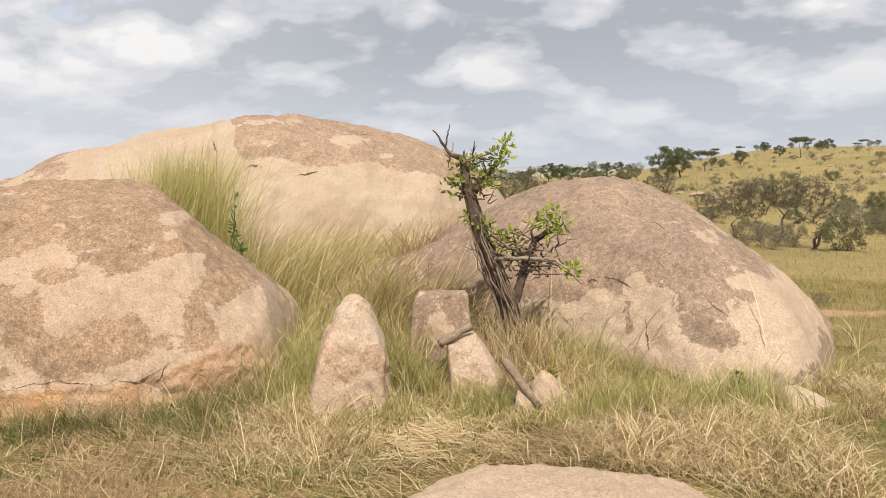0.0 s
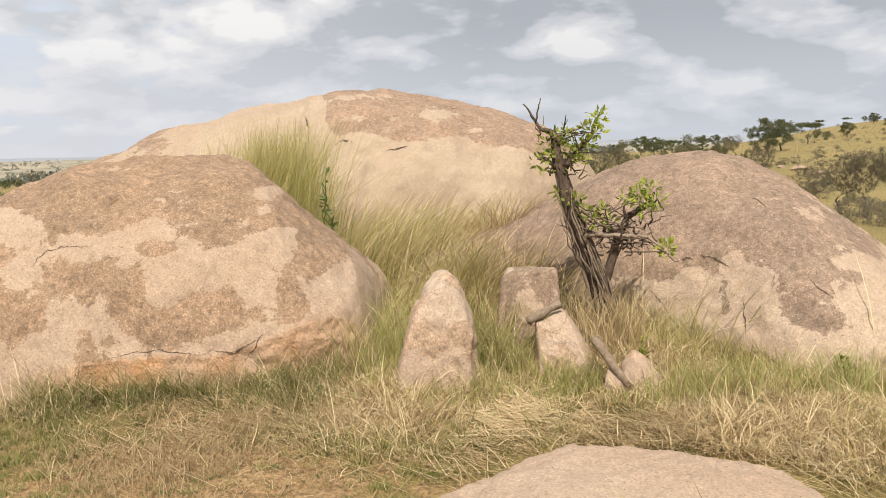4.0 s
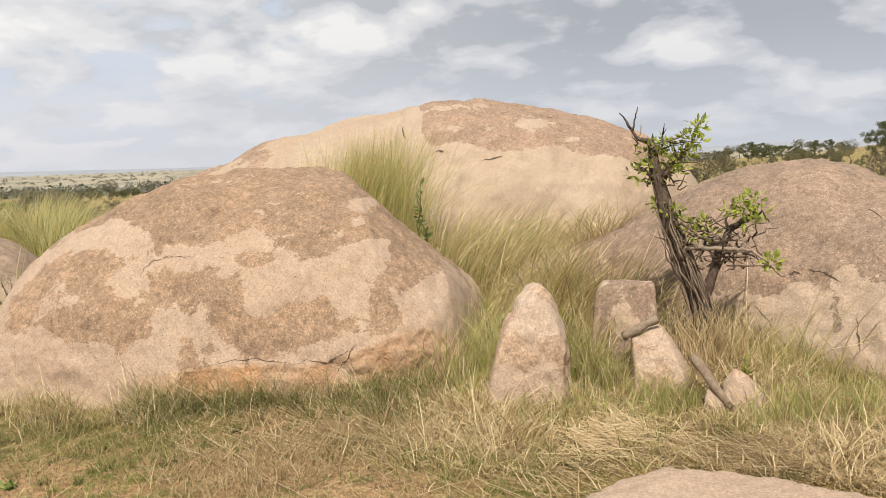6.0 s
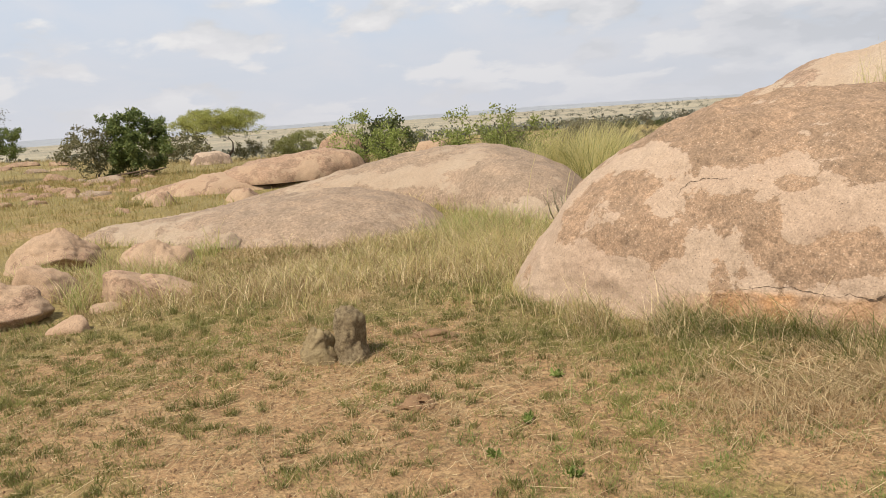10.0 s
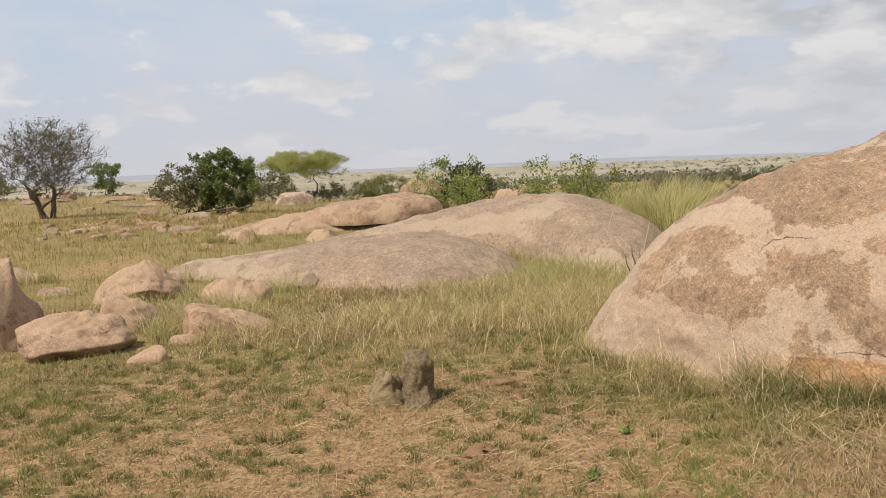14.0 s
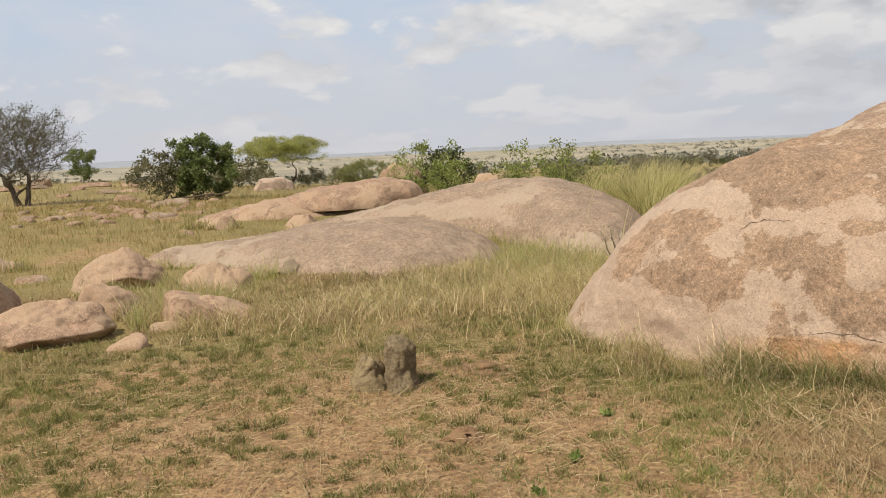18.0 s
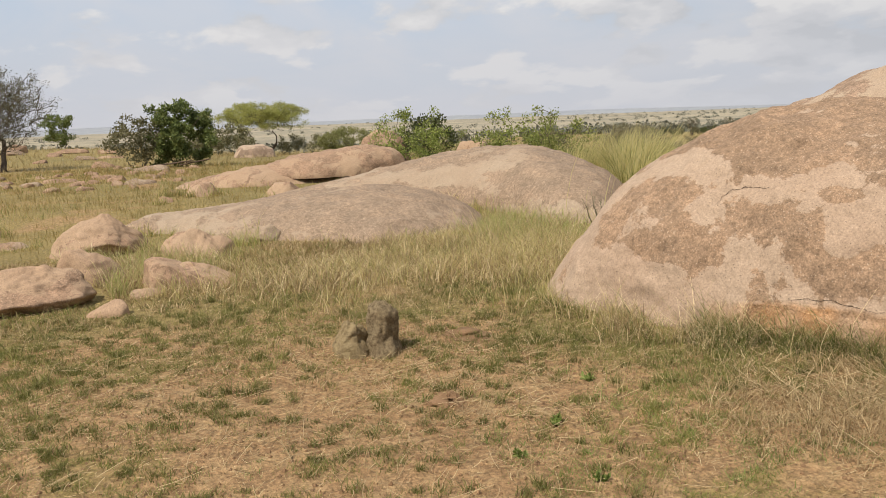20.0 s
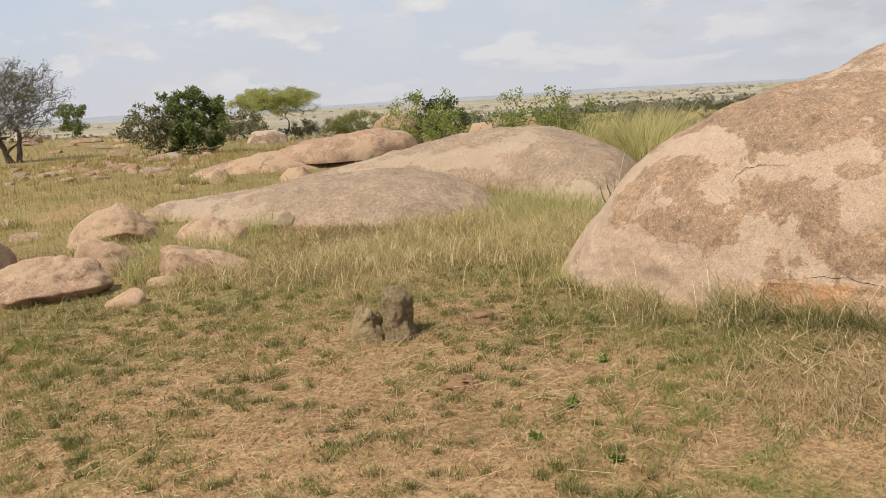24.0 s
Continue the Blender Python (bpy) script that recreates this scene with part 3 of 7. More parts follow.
class Block:
    """An angular stone: flat broken faces through the edges of its outline (u, z), rounded where they meet."""

    def __init__(self, name, label, az, d, outline, front, back=None, mat=None, seed=0, soft=15.0, rough=1.0, res=(64, 40), crust_base=.35,
                 category="stone", group="", foot=True, flare=(.1, .55), chips=4):
        a = math.radians(az)
        self.ahead, self.right = np.array([-math.sin(a), math.cos(a)]), np.array([math.cos(a), math.sin(a)])
        self.az, self.d, self.seed, self.soften = az, d, seed, .1
        rng = np.random.default_rng(seed + 900)
        mark = np.array(WEST if az > 50 else (0, 0, 0))
        self.d = d = d + mark[:2] @ self.ahead
        outline = [(u + mark[:2] @ self.right, z + mark[2]) for u, z in outline]
        us, zs = [p[0] for p in outline], [p[1] for p in outline]
        self.u0, self.u1 = min(us), max(us)
        self.size = self.u1 - self.u0
        mid = (self.u0 + self.u1) / 2
        self.base = gz1(*(self.ahead * d + self.right * mid))
        back = front if back is None else back
        self.front, self.back = [(self.u0, front * .7), (mid, front), (self.u1, front * .7)], [(self.u0, back * .7), (mid, back), (self.u1, back * .7)]
        self.top = [(self.u0, max(zs)), (mid, max(zs)), (self.u1, max(zs))]
        low = self.base - .18
        if foot:
            outline = outline + [(self.u0 - .02 * self.size, low), (self.u1 + .02 * self.size, low)]
        ring = hull([tuple(p) for p in outline])
        cu, cz = sum(p[0] for p in ring) / len(ring), (max(zs) + min(low, min(zs))) / 2
        nor, off = [], []
        def plane(n, p):
            n = np.array(n, float)
            n /= np.linalg.norm(n)
            nor.append(n), off.append(max(float(n @ np.array(p)), .02))
        for p, q in zip(ring, ring[1:] + ring[:1]):
            e = (q[1] - p[1], -(q[0] - p[0]))
            k = math.hypot(*e)
            e = (e[0] / k, e[1] / k)
            at = (p[0] - cu, 0, p[1] - cz)
            plane((e[0], -rng.uniform(*flare), e[1]), at), plane((e[0], rng.uniform(*flare), e[1]), at)
        tall = max(zs) - cz
        for f, way in ((front, -1), (back, 1)):
            plane((rng.normal(0, .12), way, rng.uniform(.08, .35)), (0, way * f, 0))
            for _ in range(chips):
                plane((rng.normal(0, .7), way, rng.uniform(-.1, .7)), (rng.normal(0, .12) * self.size, way * f * rng.uniform(.8, 1.0), tall * rng.uniform(0, .5)))
        nu, nv = res
        A, B = np.meshgrid(np.arange(nu) * 2 * math.pi / nu, np.linspace(.02, math.pi - .02, nv))
        D = np.stack([np.cos(A) * np.sin(B), np.sin(A) * np.sin(B), np.cos(B)], -1).reshape(-1, 3)
        stretch = np.array([self.size / 2, (front + back) / 2, tall])
        D = D * stretch
        D /= np.linalg.norm(D, axis=1)[:, None]
        q = np.maximum(D @ np.array(nor).T / np.array(off), 0)
        R = 1 / (q ** soft).sum(1) ** (1 / soft)
        L = D * R[:, None]
        P = np.concatenate([(self.ahead * d)[None] + (L[:, 0] + cu)[:, None] * self.right + L[:, 1][:, None] * self.ahead, (L[:, 2] + cz)[:, None]], 1)
        big = min(self.size, 1.2)
        out = D[:, 0][:, None] * np.array([*self.right, 0]) + D[:, 1][:, None] * np.array([*self.ahead, 0]) + D[:, 2][:, None] * np.array([0, 0, 1])
        P = P + out * (rough * big * (.026 * fbm(P * 2.6 / big, 3, seed) + .010 * fbm(P * 12 / big, 4, seed + 3)))[:, None]
        self.centre = np.array([*(self.ahead * d + self.right * mid), self.base])
        faces = [(i * nu + j, (i + 1) * nu + j, (i + 1) * nu + (j + 1) % nu, i * nu + (j + 1) % nu) for i in range(nv - 1) for j in range(nu)]
        faces += [tuple(range(nu)), tuple((nv - 1) * nu + j for j in range(nu))[::-1]]
        cr = crust_base + .25 * fbm(P * 2.2, 3, seed + 40) + .1 * fbm(P * 6, 2, seed + 50)
        me = mesh_from(name, P - self.centre, faces, mat or GRANITE_RED, True, {"crust": cr, "raw": np.zeros(len(P))})
        self.ob = tagged(new(name, me), label, category, group)
        self.ob.location = self.centre
        FOOT.append(self)

    covers = Rock.covers


def covered(x, y, grow=0.0):
    hit = np.zeros(len(x), bool)
    for r in FOOT:
        hit |= r.covers(x, y, grow)
    return hit


def ledge_line(u, P):
    """The height of the broken edge along the foot of the front boulder."""
    return np.interp(u, [-.75, -.3, .17, .31, .55, .72, .95, 1.2, 1.35, 1.5], [.17, .22, .25, .225, .245, .31, .40, .42, .36, .2]) + .016 * value_noise(P * 5.0, 91) + .012 * value_noise(P * 14.0, 93)


def ledge(u, z, c, P):
    """The broken, undercut foot of the front boulder, the scar of a lost flake and the worn hollow under it."""
    front = np.clip(c * 3, 0, 1)
    span = np.clip((u + 0.75) / 0.35, 0, 1) * np.clip((1.5 - u) / .15, 0, 1)
    under = np.clip((ledge_line(u, P) - z) / 0.03, 0, 1) * span * front
    broken = np.clip((u - .55) / .15, 0, 1) * np.clip((1.5 - u) / .2, 0, 1)
    chips = 0.014 * fbm(P * [10, 10, 24], 4, 92) * under * (.5 + .9 * broken)
    flake = -.022 * np.clip(1 - (((u + .50) / .22) ** 2 + ((z - .80) / .19) ** 2), 0, 1) ** .5 * front
    return -0.022 * under * (1 - .7 * broken) + chips + flake


def ledge_raw(ul, z, P):
    span = np.clip((ul + 0.75) / 0.3, 0, 1) * np.clip((1.15 - ul) / .35, .45, 1) * np.clip((1.6 - ul) / .2, 0, 1)
    return 1.05 * np.clip((ledge_line(ul, P) + .01 - z) / 0.04, 0, 1) * span * (.65 + .45 * fbm(P * 4, 2, 95))


def front_crust(u, z, P):
    """Brown crust over the crown of the front boulder, down to a ragged edge."""
    edge = np.interp(u, [-1.7, -1.4, -1.1, -.88, -.69, -.39, -.14, .11, .35, .61, .85, 1.08, 1.4, 1.8], [.98, 1.08, 1.20, 1.22, 1.14, 1.02, .98, 1.07, .96, .87, .90, .80, .76, .62])
    return .17 * (1 + np.tanh((z - edge) / .06)) - .03 + .10 * np.clip((-.2 - u) / .5, 0, 1) * np.clip((z - .35) / .3, 0, 1)


boulder_front = Rock("boulder", "large tan granite boulder with brown crust and a cracked foot", 41.4, 7.2,
    [(-2.34, -.25), (-2.31, -.14), (-2.11, .21), (-1.85, .58), (-1.63, .88), (-1.31, 1.12), (-.93, 1.34), (-.48, 1.48), (-.03, 1.555), (.33, 1.56), (.70, 1.53), (.94, 1.485), (1.06, 1.37), (1.22, 1.20), (1.45, .99), (1.70, .78), (1.95, .59), (2.10, .44), (2.18, .29), (2.15, -.1), (2.16, -.3)],
    [(-2.34, .55), (-2.03, .85), (-1.26, 1.3), (-.35, 1.58), (.29, 1.80), (.8, 1.88), (1.2, 1.83), (1.44, 1.80), (1.56, 1.56), (1.70, 1.22), (1.82, .92), (1.95, .62), (2.16, .25)],
    power=[(-2.34, 2.0), (.3, 2.05), (1.2, 2.5), (2.16, 3.0)], res=(320, 240), seed=3, blunt=.05, crust_base=0.37, crust_noise=(.07, .19), paint=front_crust, carve=ledge, raw=ledge_raw, soften=0.03, rough=.7,
    crust=[(-1.03, .85, .17, .11, .42), (-.93, .65, .12, .10, .38), (-.41, .75, .20, .13, .42), (-1.32, .51, .17, .12, .34), (-1.0, .50, .36, .12, .32), (-.72, .47, .20, .09, .30), (-.10, .66, .12, .10, .36), (.12, .45, .5, .15, .24), (.45, .47, .36, .14, .24), (.13, .91, .15, .05, .36),
           (1.07, .75, .26, .09, .30), (.91, .63, .10, .09, .34), (.95, .47, .15, .06, .22), (.89, .91, .19, .085, -.62), (1.0, .97, .14, .03, -.35), (.94, 1.23, .14, .05, -.55), (.86, 1.12, .06, .03, -.4), (.10, .60, .12, .09, -.28), (-.54, .50, .18, .07, -.25), (1.35, .55, .25, .2, -.2), (.33, .81, .3, .08, -.12), (-1.6, .9, .2, .3, .1)])
boulder_front.crack([(-.70, .75), (-.66, .80), (-.60, .83), (-.52, .838), (-.41, .812), (-.31, .775)], 0.0055, "curved dark crack")
boulder_front.crack([(-.3, .318), (-.07, .331), (.08, .335), (.17, .326), (.25, .318), (.31, .306)], 0.0048)
boulder_front.crack([(.31, .306), (.40, .315), (.48, .298), (.55, .301), (.62, .312), (.69, .326)], 0.0052)
boulder_front.crack([(.58, .245), (.61, .262), (.65, .29), (.69, .325), (.72, .34)], 0.0065)


def cap_carve(u, z, c, P):
    """The crown's outer shell breaks off in a step along a seam."""
    front = np.clip(c * 3 + .6, 0, 1)
    edge = -.47 + .05 * value_noise(P * 2.0, 96) + np.clip(1.9 - z, 0, .6) * .4
    return -.06 * np.clip((edge - u) / .05, 0, 1) * np.clip((z - 1.2) / .3, 0, 1) * np.clip((u + 2.6) / .8, 0, 1) * front


def cap_crust(u, z, P):
    edge = np.interp(u, [-.35, -.22, -.16, -.05, .2, .41, .79, 1.16, 1.55, 1.75, 1.9, 2.1, 2.5, 3.0], [2.6, 2.3, 1.85, 1.70, 1.75, 1.72, 1.60, 1.62, 1.67, 1.62, 1.52, 1.53, 1.50, 1.3])
    west = np.clip((-2.1 - u) / .5, 0, 1) * np.clip((z - 1.15) / .3, 0, 1)
    return .22 * (1 + np.tanh((z - edge) / .05)) * (u > -.4) + .3 * west


boulder_back = Rock("boulder", "huge domed granite boulder with a pale flank and brown top", 27.7, 13.0,
    [(-5.4, .2), (-4.7, .95), (-4.12, 1.28), (-3.65, 1.47), (-3.27, 1.64), (-2.53, 1.94), (-1.80, 2.13), (-1.25, 2.28), (-.55, 2.37), (-.46, 2.40), (.07, 2.47), (.70, 2.49), (1.39, 2.38), (1.91, 2.25), (2.52, 2.08), (3.12, 1.89), (3.73, 1.50), (4.1, 1.05), (4.4, .2)],
    [(-5.4, 1.2), (-3, 2.2), (0, 2.6), (2.5, 2.3), (4.4, .9)], [(-5.4, 2), (0, 3.6), (4.4, 2)],
    power=2.25, res=(320, 150), seed=11, mat=GRANITE_PALE, crust_base=0.22, crust_noise=(.10, .12), paint=cap_crust, carve=cap_carve, soften=0.03,
    crust=[(.55, 2.25, .35, .08, -.22), (1.5, 2.0, .4, .07, -.25), (1.9, 1.75, .25, .05, -.25), (.3, 1.95, .3, .06, -.15), (2.7, 1.75, .3, .08, -.2)])
boulder_back.crack([(-.08, .747), (.02, .775), (.12, .765), (.20, .763)], 0.022)
boulder_back.crack([(.60, .70), (.72, .705), (.86, .722), (.90, .735)], 0.020)
boulder_back.crack([(-.47, 1.10), (-.44, .95), (-.41, .90)], 0.022)
boulder_back.crack([(1.4, 1.2), (1.6, 1.19), (1.75, 1.16)], 0.025)

boulder_side = Rock("boulder", "broad rounded pinkish granite boulder behind a gnarled tree", 4.2, 7.6,
    [(-2.7, .3), (-2.4, .55), (-2.01, .68), (-1.60, .84), (-1.21, 1.08), (-1.0, 1.19), (-.70, 1.345), (-.36, 1.455), (-.07, 1.51), (.13, 1.51), (.32, 1.465), (.50, 1.405), (.79, 1.265), (1.15, 1.04), (1.46, .81), (1.72, .57), (1.95, .30), (2.08, .16), (2.10, .02), (2.08, -.35)],
    [(-2.7, .5), (-1.6, .95), (-.41, 1.25), (.01, 1.4), (.40, 1.66), (.82, 2.0), (1.38, 1.9), (1.8, 1.3), (2.08, .8)], [(-2.7, .8), (0, 2), (2.08, 1)],
    power=2.0, res=(280, 180), seed=23, mat=GRANITE_BROWN, crust_base=0.60, crust_noise=(.10, .14), soften=0.04,
    crust=[(.1, 1.2, 1.0, .5, .25), (-.8, .75, .7, .5, .3), (.08, .35, .13, .13, -.5), (.32, .50, .10, .12, -.4), (.46, .28, .16, .16, -.4), (.70, .05, .55, .13, -.35), (1.30, .22, .35, .18, -.3), (1.34, .40, .20, .10, -.3), (1.17, .53, .14, .06, -.3), (1.64, .22, .25, .2, -.4), (-.38, .26, .3, .14, -.3), (-.2, .06, .6, .12, -.4), (.9, .85, .2, .08, -.2), (.6, .95, .15, .05, -.25), (.0, .9, .2, .06, -.15)])
boulder_side.crack([(.08, .56), (.18, .575), (.24, .56), (.30, .55)], 0.010)
boulder_side.crack([(.38, .40), (.395, .33), (.40, .25)], 0.010)
boulder_side.crack([(-.04, .53), (.0, .545), (.05, .54)], 0.010)
boulder_side.crack([(.42, 1.02), (.5, 1.03), (.6, .99)], 0.009)
boulder_side.crack([(.8, .62), (.86, .57), (.95, .55)], 0.010)

Block("standing_stone", "blunt upright pinkish granite stone in long grass", 21.0, 5.2,
      [(-.40, -.04), (-.31, .24), (-.245, .42), (-.185, .635), (-.15, .76), (-.09, .82), (-.013, .845), (.065, .815), (.145, .685), (.185, .54), (.20, .415), (.23, .09)], .26, .3, mat=GRANITE_PINK, seed=31, crust_base=.38, soft=20, flare=(.05, .35), chips=1, res=(110, 80), rough=1.4)
Block("stone_block", "square-topped brown granite block beside the gnarled tree", 14.6, 5.85,
      [(-.25, .63), (-.195, .715), (.165, .72), (.185, .50), (.04, .36), (-.17, .28), (-.27, .42)], .16, .3, mat=GRANITE_BROWN, seed=32, crust_base=.62, soft=50, flare=(.02, .10), chips=0, res=(90, 60))
Block("stone_block", "split pinkish granite block under a log end", 12.0, 5.55,
      [(-.255, .41), (-.145, .455), (-.058, .49), (.062, .325), (.13, .20), (.115, .08), (-.24, .20)], .2, .25, mat=GRANITE_PINK, seed=33, crust_base=.50, soft=36, flare=(.05, .35), chips=1, res=(90, 60))
Block("stone_block", "small tilted granite block in the grass", 6.1, 5.2,
      [(-.23, .20), (-.16, .29), (-.10, .26), (.012, .13), (.07, .03), (-.20, .02)], .14, .2, mat=GRANITE_PINK, seed=34, crust_base=.48, soft=36, flare=(.05, .4), chips=0)
Block("stone_block", "small low granite stone beside a fallen log", 9.5, 5.12,
      [(-.06, .12), (-.04, .19), (.04, .20), (.125, .12), (.14, .03)], .1, .12, mat=GRANITE_PINK, seed=35, crust_base=.48, soft=18)
# the flat slab near the walker's feet
Rock("rock_slab", "flat pinkish granite slab flush with the grass", 8.0, 3.35,
     [(-1.0, -.06), (-.92, .0), (-.82, .045), (-.45, .075), (-.2, .09), (.3, .095), (.7, .08), (.86, .04), (.95, -.06)], [(-1.0, .4), (0, .7), (.95, .5)], [(-1.0, .1), (-.84, .15), (-.62, .55), (-.47, .78), (-.27, .93), (.0, .90), (.27, .86), (.55, .80), (.74, .70), (.85, .35), (.95, .2)],
     power=4.5, res=(150, 80), seed=36, facets=0, mat=GRANITE, crust_base=.30, soften=.03, category="rock slab", rough=.5, sink=.2, blunt=.04)
Block("rock_slab", "tan granite ledge slanting down from the boulder's foot", -11.2, 5.75,
      [(-.34, .0), (-.3, .11), (-.18, .12), (.06, .0), (.16, -.12)], .32, .4, mat=GRANITE_BROWN, seed=37, soft=30, flare=(.1, .5), chips=1, crust_base=.3, category="rock slab")
Z_FLAT = gz1(*polar(-16.3, 7.2))
Block("rock_slab", "flat pale granite slab in the grass of the slope", -16.3, 7.2,
      [(-.44, Z_FLAT), (-.36, Z_FLAT + .06), (-.1, Z_FLAT + .09), (.2, Z_FLAT + .09), (.36, Z_FLAT + .05), (.46, Z_FLAT - .02)], .24, .26, mat=GRANITE, seed=39, soft=30, flare=(.3, .9), chips=0, crust_base=.2, category="rock slab")
# stones beside the clearing
Block("boulder", "long low reddish granite boulder with an overhang", 93.2, 8.0,
      [(-.43, .02), (-.42, .25), (-.33, .29), (-.14, .37), (.18, .35), (.52, .25), (.69, .11), (.70, .03), (.45, -.10), (.30, -.16), (-.40, -.16)], .5, .6, seed=41, mat=GRANITE_RED, crust_base=.46, soft=30, foot=False, flare=(.25, .7), chips=3, res=(120, 80), rough=1.6, category="boulder")
Block("boulder", "low rounded reddish granite boulder", 90.6, 8.85,
      [(-.27, .23), (-.15, .32), (.06, .36), (.28, .30), (.49, .19), (.58, .04), (.58, -.1)], .35, .45, seed=42, mat=GRANITE_RED, crust_base=.46, soft=22, rough=1.5, category="boulder")
Block("boulder", "peaked pinkish granite boulder in dry grass", 89.5, 11.0,
      [(-.46, .0), (-.30, .25), (-.08, .43), (.16, .51), (.30, .51), (.53, .34), (.70, .20), (.79, .02), (.82, -.1)], .6, .6, seed=43, mat=GRANITE_RED, crust_base=.46, soft=36, flare=(.35, .8), chips=4, rough=1.7, category="boulder", res=(80, 50))
Block("boulder", "squat grey-pink granite boulder", 83.4, 9.9,
      [(-.26, .14), (-.13, .27), (.13, .345), (.22, .34), (.36, .28), (.56, .18), (.61, .0), (.64, -.1)], .45, .5, seed=44, mat=GRANITE_RED, rough=1.7, crust_base=.42, soft=34, flare=(.25, .7), category="boulder")
Block("boulder", "wedge-shaped pinkish granite block", 84.1, 8.3,
      [(-.28, .10), (-.265, .26), (-.15, .305), (.17, .19), (.44, .11), (.61, .04), (.62, -.1)], .3, .35, seed=45, mat=GRANITE_RED, rough=1.6, crust_base=.42, soft=44, flare=(.02, .25), chips=1, category="boulder")
Block("stone", "small flat reddish stone under an overhang", 89.5, 7.2, [(-.04, .02), (.21, .125), (.39, .115), (.43, .0)], .22, .25, seed=46, soft=14, flare=(.3, .8))
Block("stone", "small flat stone in the grass", 87.0, 7.9, [(.0, .05), (.1, .07), (.28, .045), (.33, -.05)], .14, .16, seed=47, soft=14, flare=(.3, .8))
Rock("stone", "low pale stone in dry grass", 93.8, 12.3, [(-.42, -.1), (-.3, .06), (0, .09), (.25, .06), (.34, -.1)], [(-.42, .2), (0, .3), (.34, .2)], res=(40, 30), seed=48, category="stone")
Rock("stone", "rounded pinkish stone in dry grass", 96.5, 14.0, [(-.5, -.1), (-.3, .2), (0, .28), (.3, .12), (.45, .1), (.6, -.1)], [(-.5, .3), (0, .4), (.6, .3)], res=(50, 36), seed=49, mat=GRANITE_RED, category="stone")
Rock("horned_stone", "tan granite stone with a dark hollow side", 97.4, 8.6, [(-.6, -.1), (-.5, .35), (-.3, .66), (-.05, .82), (.11, .84), (.19, .82), (.215, .68), (.24, .55), (.29, .46), (.37, .40), (.43, .30), (.45, -.1)], [(-.6, .25), (0, .4), (.45, .25)], res=(110, 50), seed=50, facets=0, mat=GRANITE_RED, crust_base=.45, soften=.012, category="stone")
Rock("boulder", "rounded tan granite boulder at the edge of the clearing", 99.6, 10.5, [(-.9, -.1), (-.7, .5), (-.3, .85), (.1, .9), (.35, .75), (.5, -.1)], [(-.9, .4), (0, .5), (.5, .3)], res=(60, 46), seed=60, mat=GRANITE_RED, crust_base=.3)

# the slabs
slab_low = Rock("rock_slab", "low whaleback of grey-brown granite in dry grass", 74.9, 12.5,
     [(-2.9, .02), (-2.45, .22), (-1.81, .26), (-1.22, .31), (-.45, .42), (.24, .47), (.94, .51), (1.30, .495), (1.64, .45), (2.25, .25), (2.61, .0), (2.8, -.3)],
     [(-2.9, .2), (-1.8, .8), (-.44, 1.9), (.83, 2.6), (2.0, 2.3), (2.8, 1.6)], [(-2.9, .8), (0, 2.2), (2.8, 1.4)], power=2.3, res=(200, 110), seed=51, mat=GRANITE_GREY, crust_base=.70, category="rock slab", rough=.45,
     crust=[(-1.8, .2, .8, .3, -.35), (0, .1, 1.5, .1, -.2)])
Block("rock_slab", "small pale granite ledge before a whaleback", 76.0, 10.9, [(-.75, .05), (-.62, .18), (-.29, .20), (-.16, .12), (-.12, .0)], .35, .4, mat=GRANITE_GREY, seed=72, soft=34, flare=(.4, 1.0), chips=1, crust_base=.25, category="rock slab")
slab_high = Rock("rock_slab", "broad domed granite outcrop, grey above and pale below", 65.4, 15.0,
     [(-3.6, .1), (-2.25, .39), (-1.61, .52), (-.77, .71), (-.04, .83), (.69, .93), (1.51, .94), (2.12, .79), (2.63, .59), (3.04, .32), (3.16, .18), (3.4, -.3)],
     [(-3.6, .8), (-1.5, 1.1), (0, 1.6), (.9, 2.4), (1.5, 3.7), (2.3, 3.9), (3.4, 2)], [(-3.6, 2), (0, 3), (3.4, 2)], power=2.3, res=(200, 110), seed=52, mat=GRANITE_GREY, crust_base=.62, category="rock slab", rough=.45,
     crust=[(1.9, .1, .9, .22, -.5), (-.3, .55, 1.3, .16, -.35), (1.2, .55, .5, .12, .2)])
slab_lip = Rock("rock_slab", "tilted reddish granite slab with a dark gap beneath", 76.5, 22.0,
     [(-2.4, .0), (-1.75, .17), (-1.18, .29), (-.57, .43), (.34, .65), (1.25, .79), (2.16, .83), (2.75, .72), (3.05, .52), (3.2, .2)], [(-2.4, .6), (.5, 1.4), (1.6, 1.3), (3.2, .5)], [(-2.4, 1), (1, 2), (3.2, 1)],
     power=2.2, res=(110, 60), seed=53, mat=GRANITE_RED, crust_base=.6, category="rock slab", sink=-.13, facets=0)
Rock("rock_slab", "low tan granite foot under a tilted slab", 78.5, 21.3, [(-2.3, -.2), (-1.9, .06), (-1.2, .24), (-.5, .36), (.1, .42), (.7, .34), (1.2, .16), (2.2, .08), (3.2, .0), (3.6, -.1)], [(-2.3, .6), (0, 1.0), (3.6, .6)], [(-2.3, 1), (3.6, 1)], res=(80, 40), seed=54, mat=GRANITE_RED, crust_base=.4, category="rock slab")
Rock("boulder", "dark rounded boulder before the slabs", 77.2, 17.3, [(-.32, -.1), (-.25, .1), (-.06, .29), (.30, .34), (.55, .22), (.62, -.1)], [(-.32, .3), (.1, .5), (.62, .3)], res=(56, 40), seed=55, mat=GRANITE_RED, crust_base=.55)
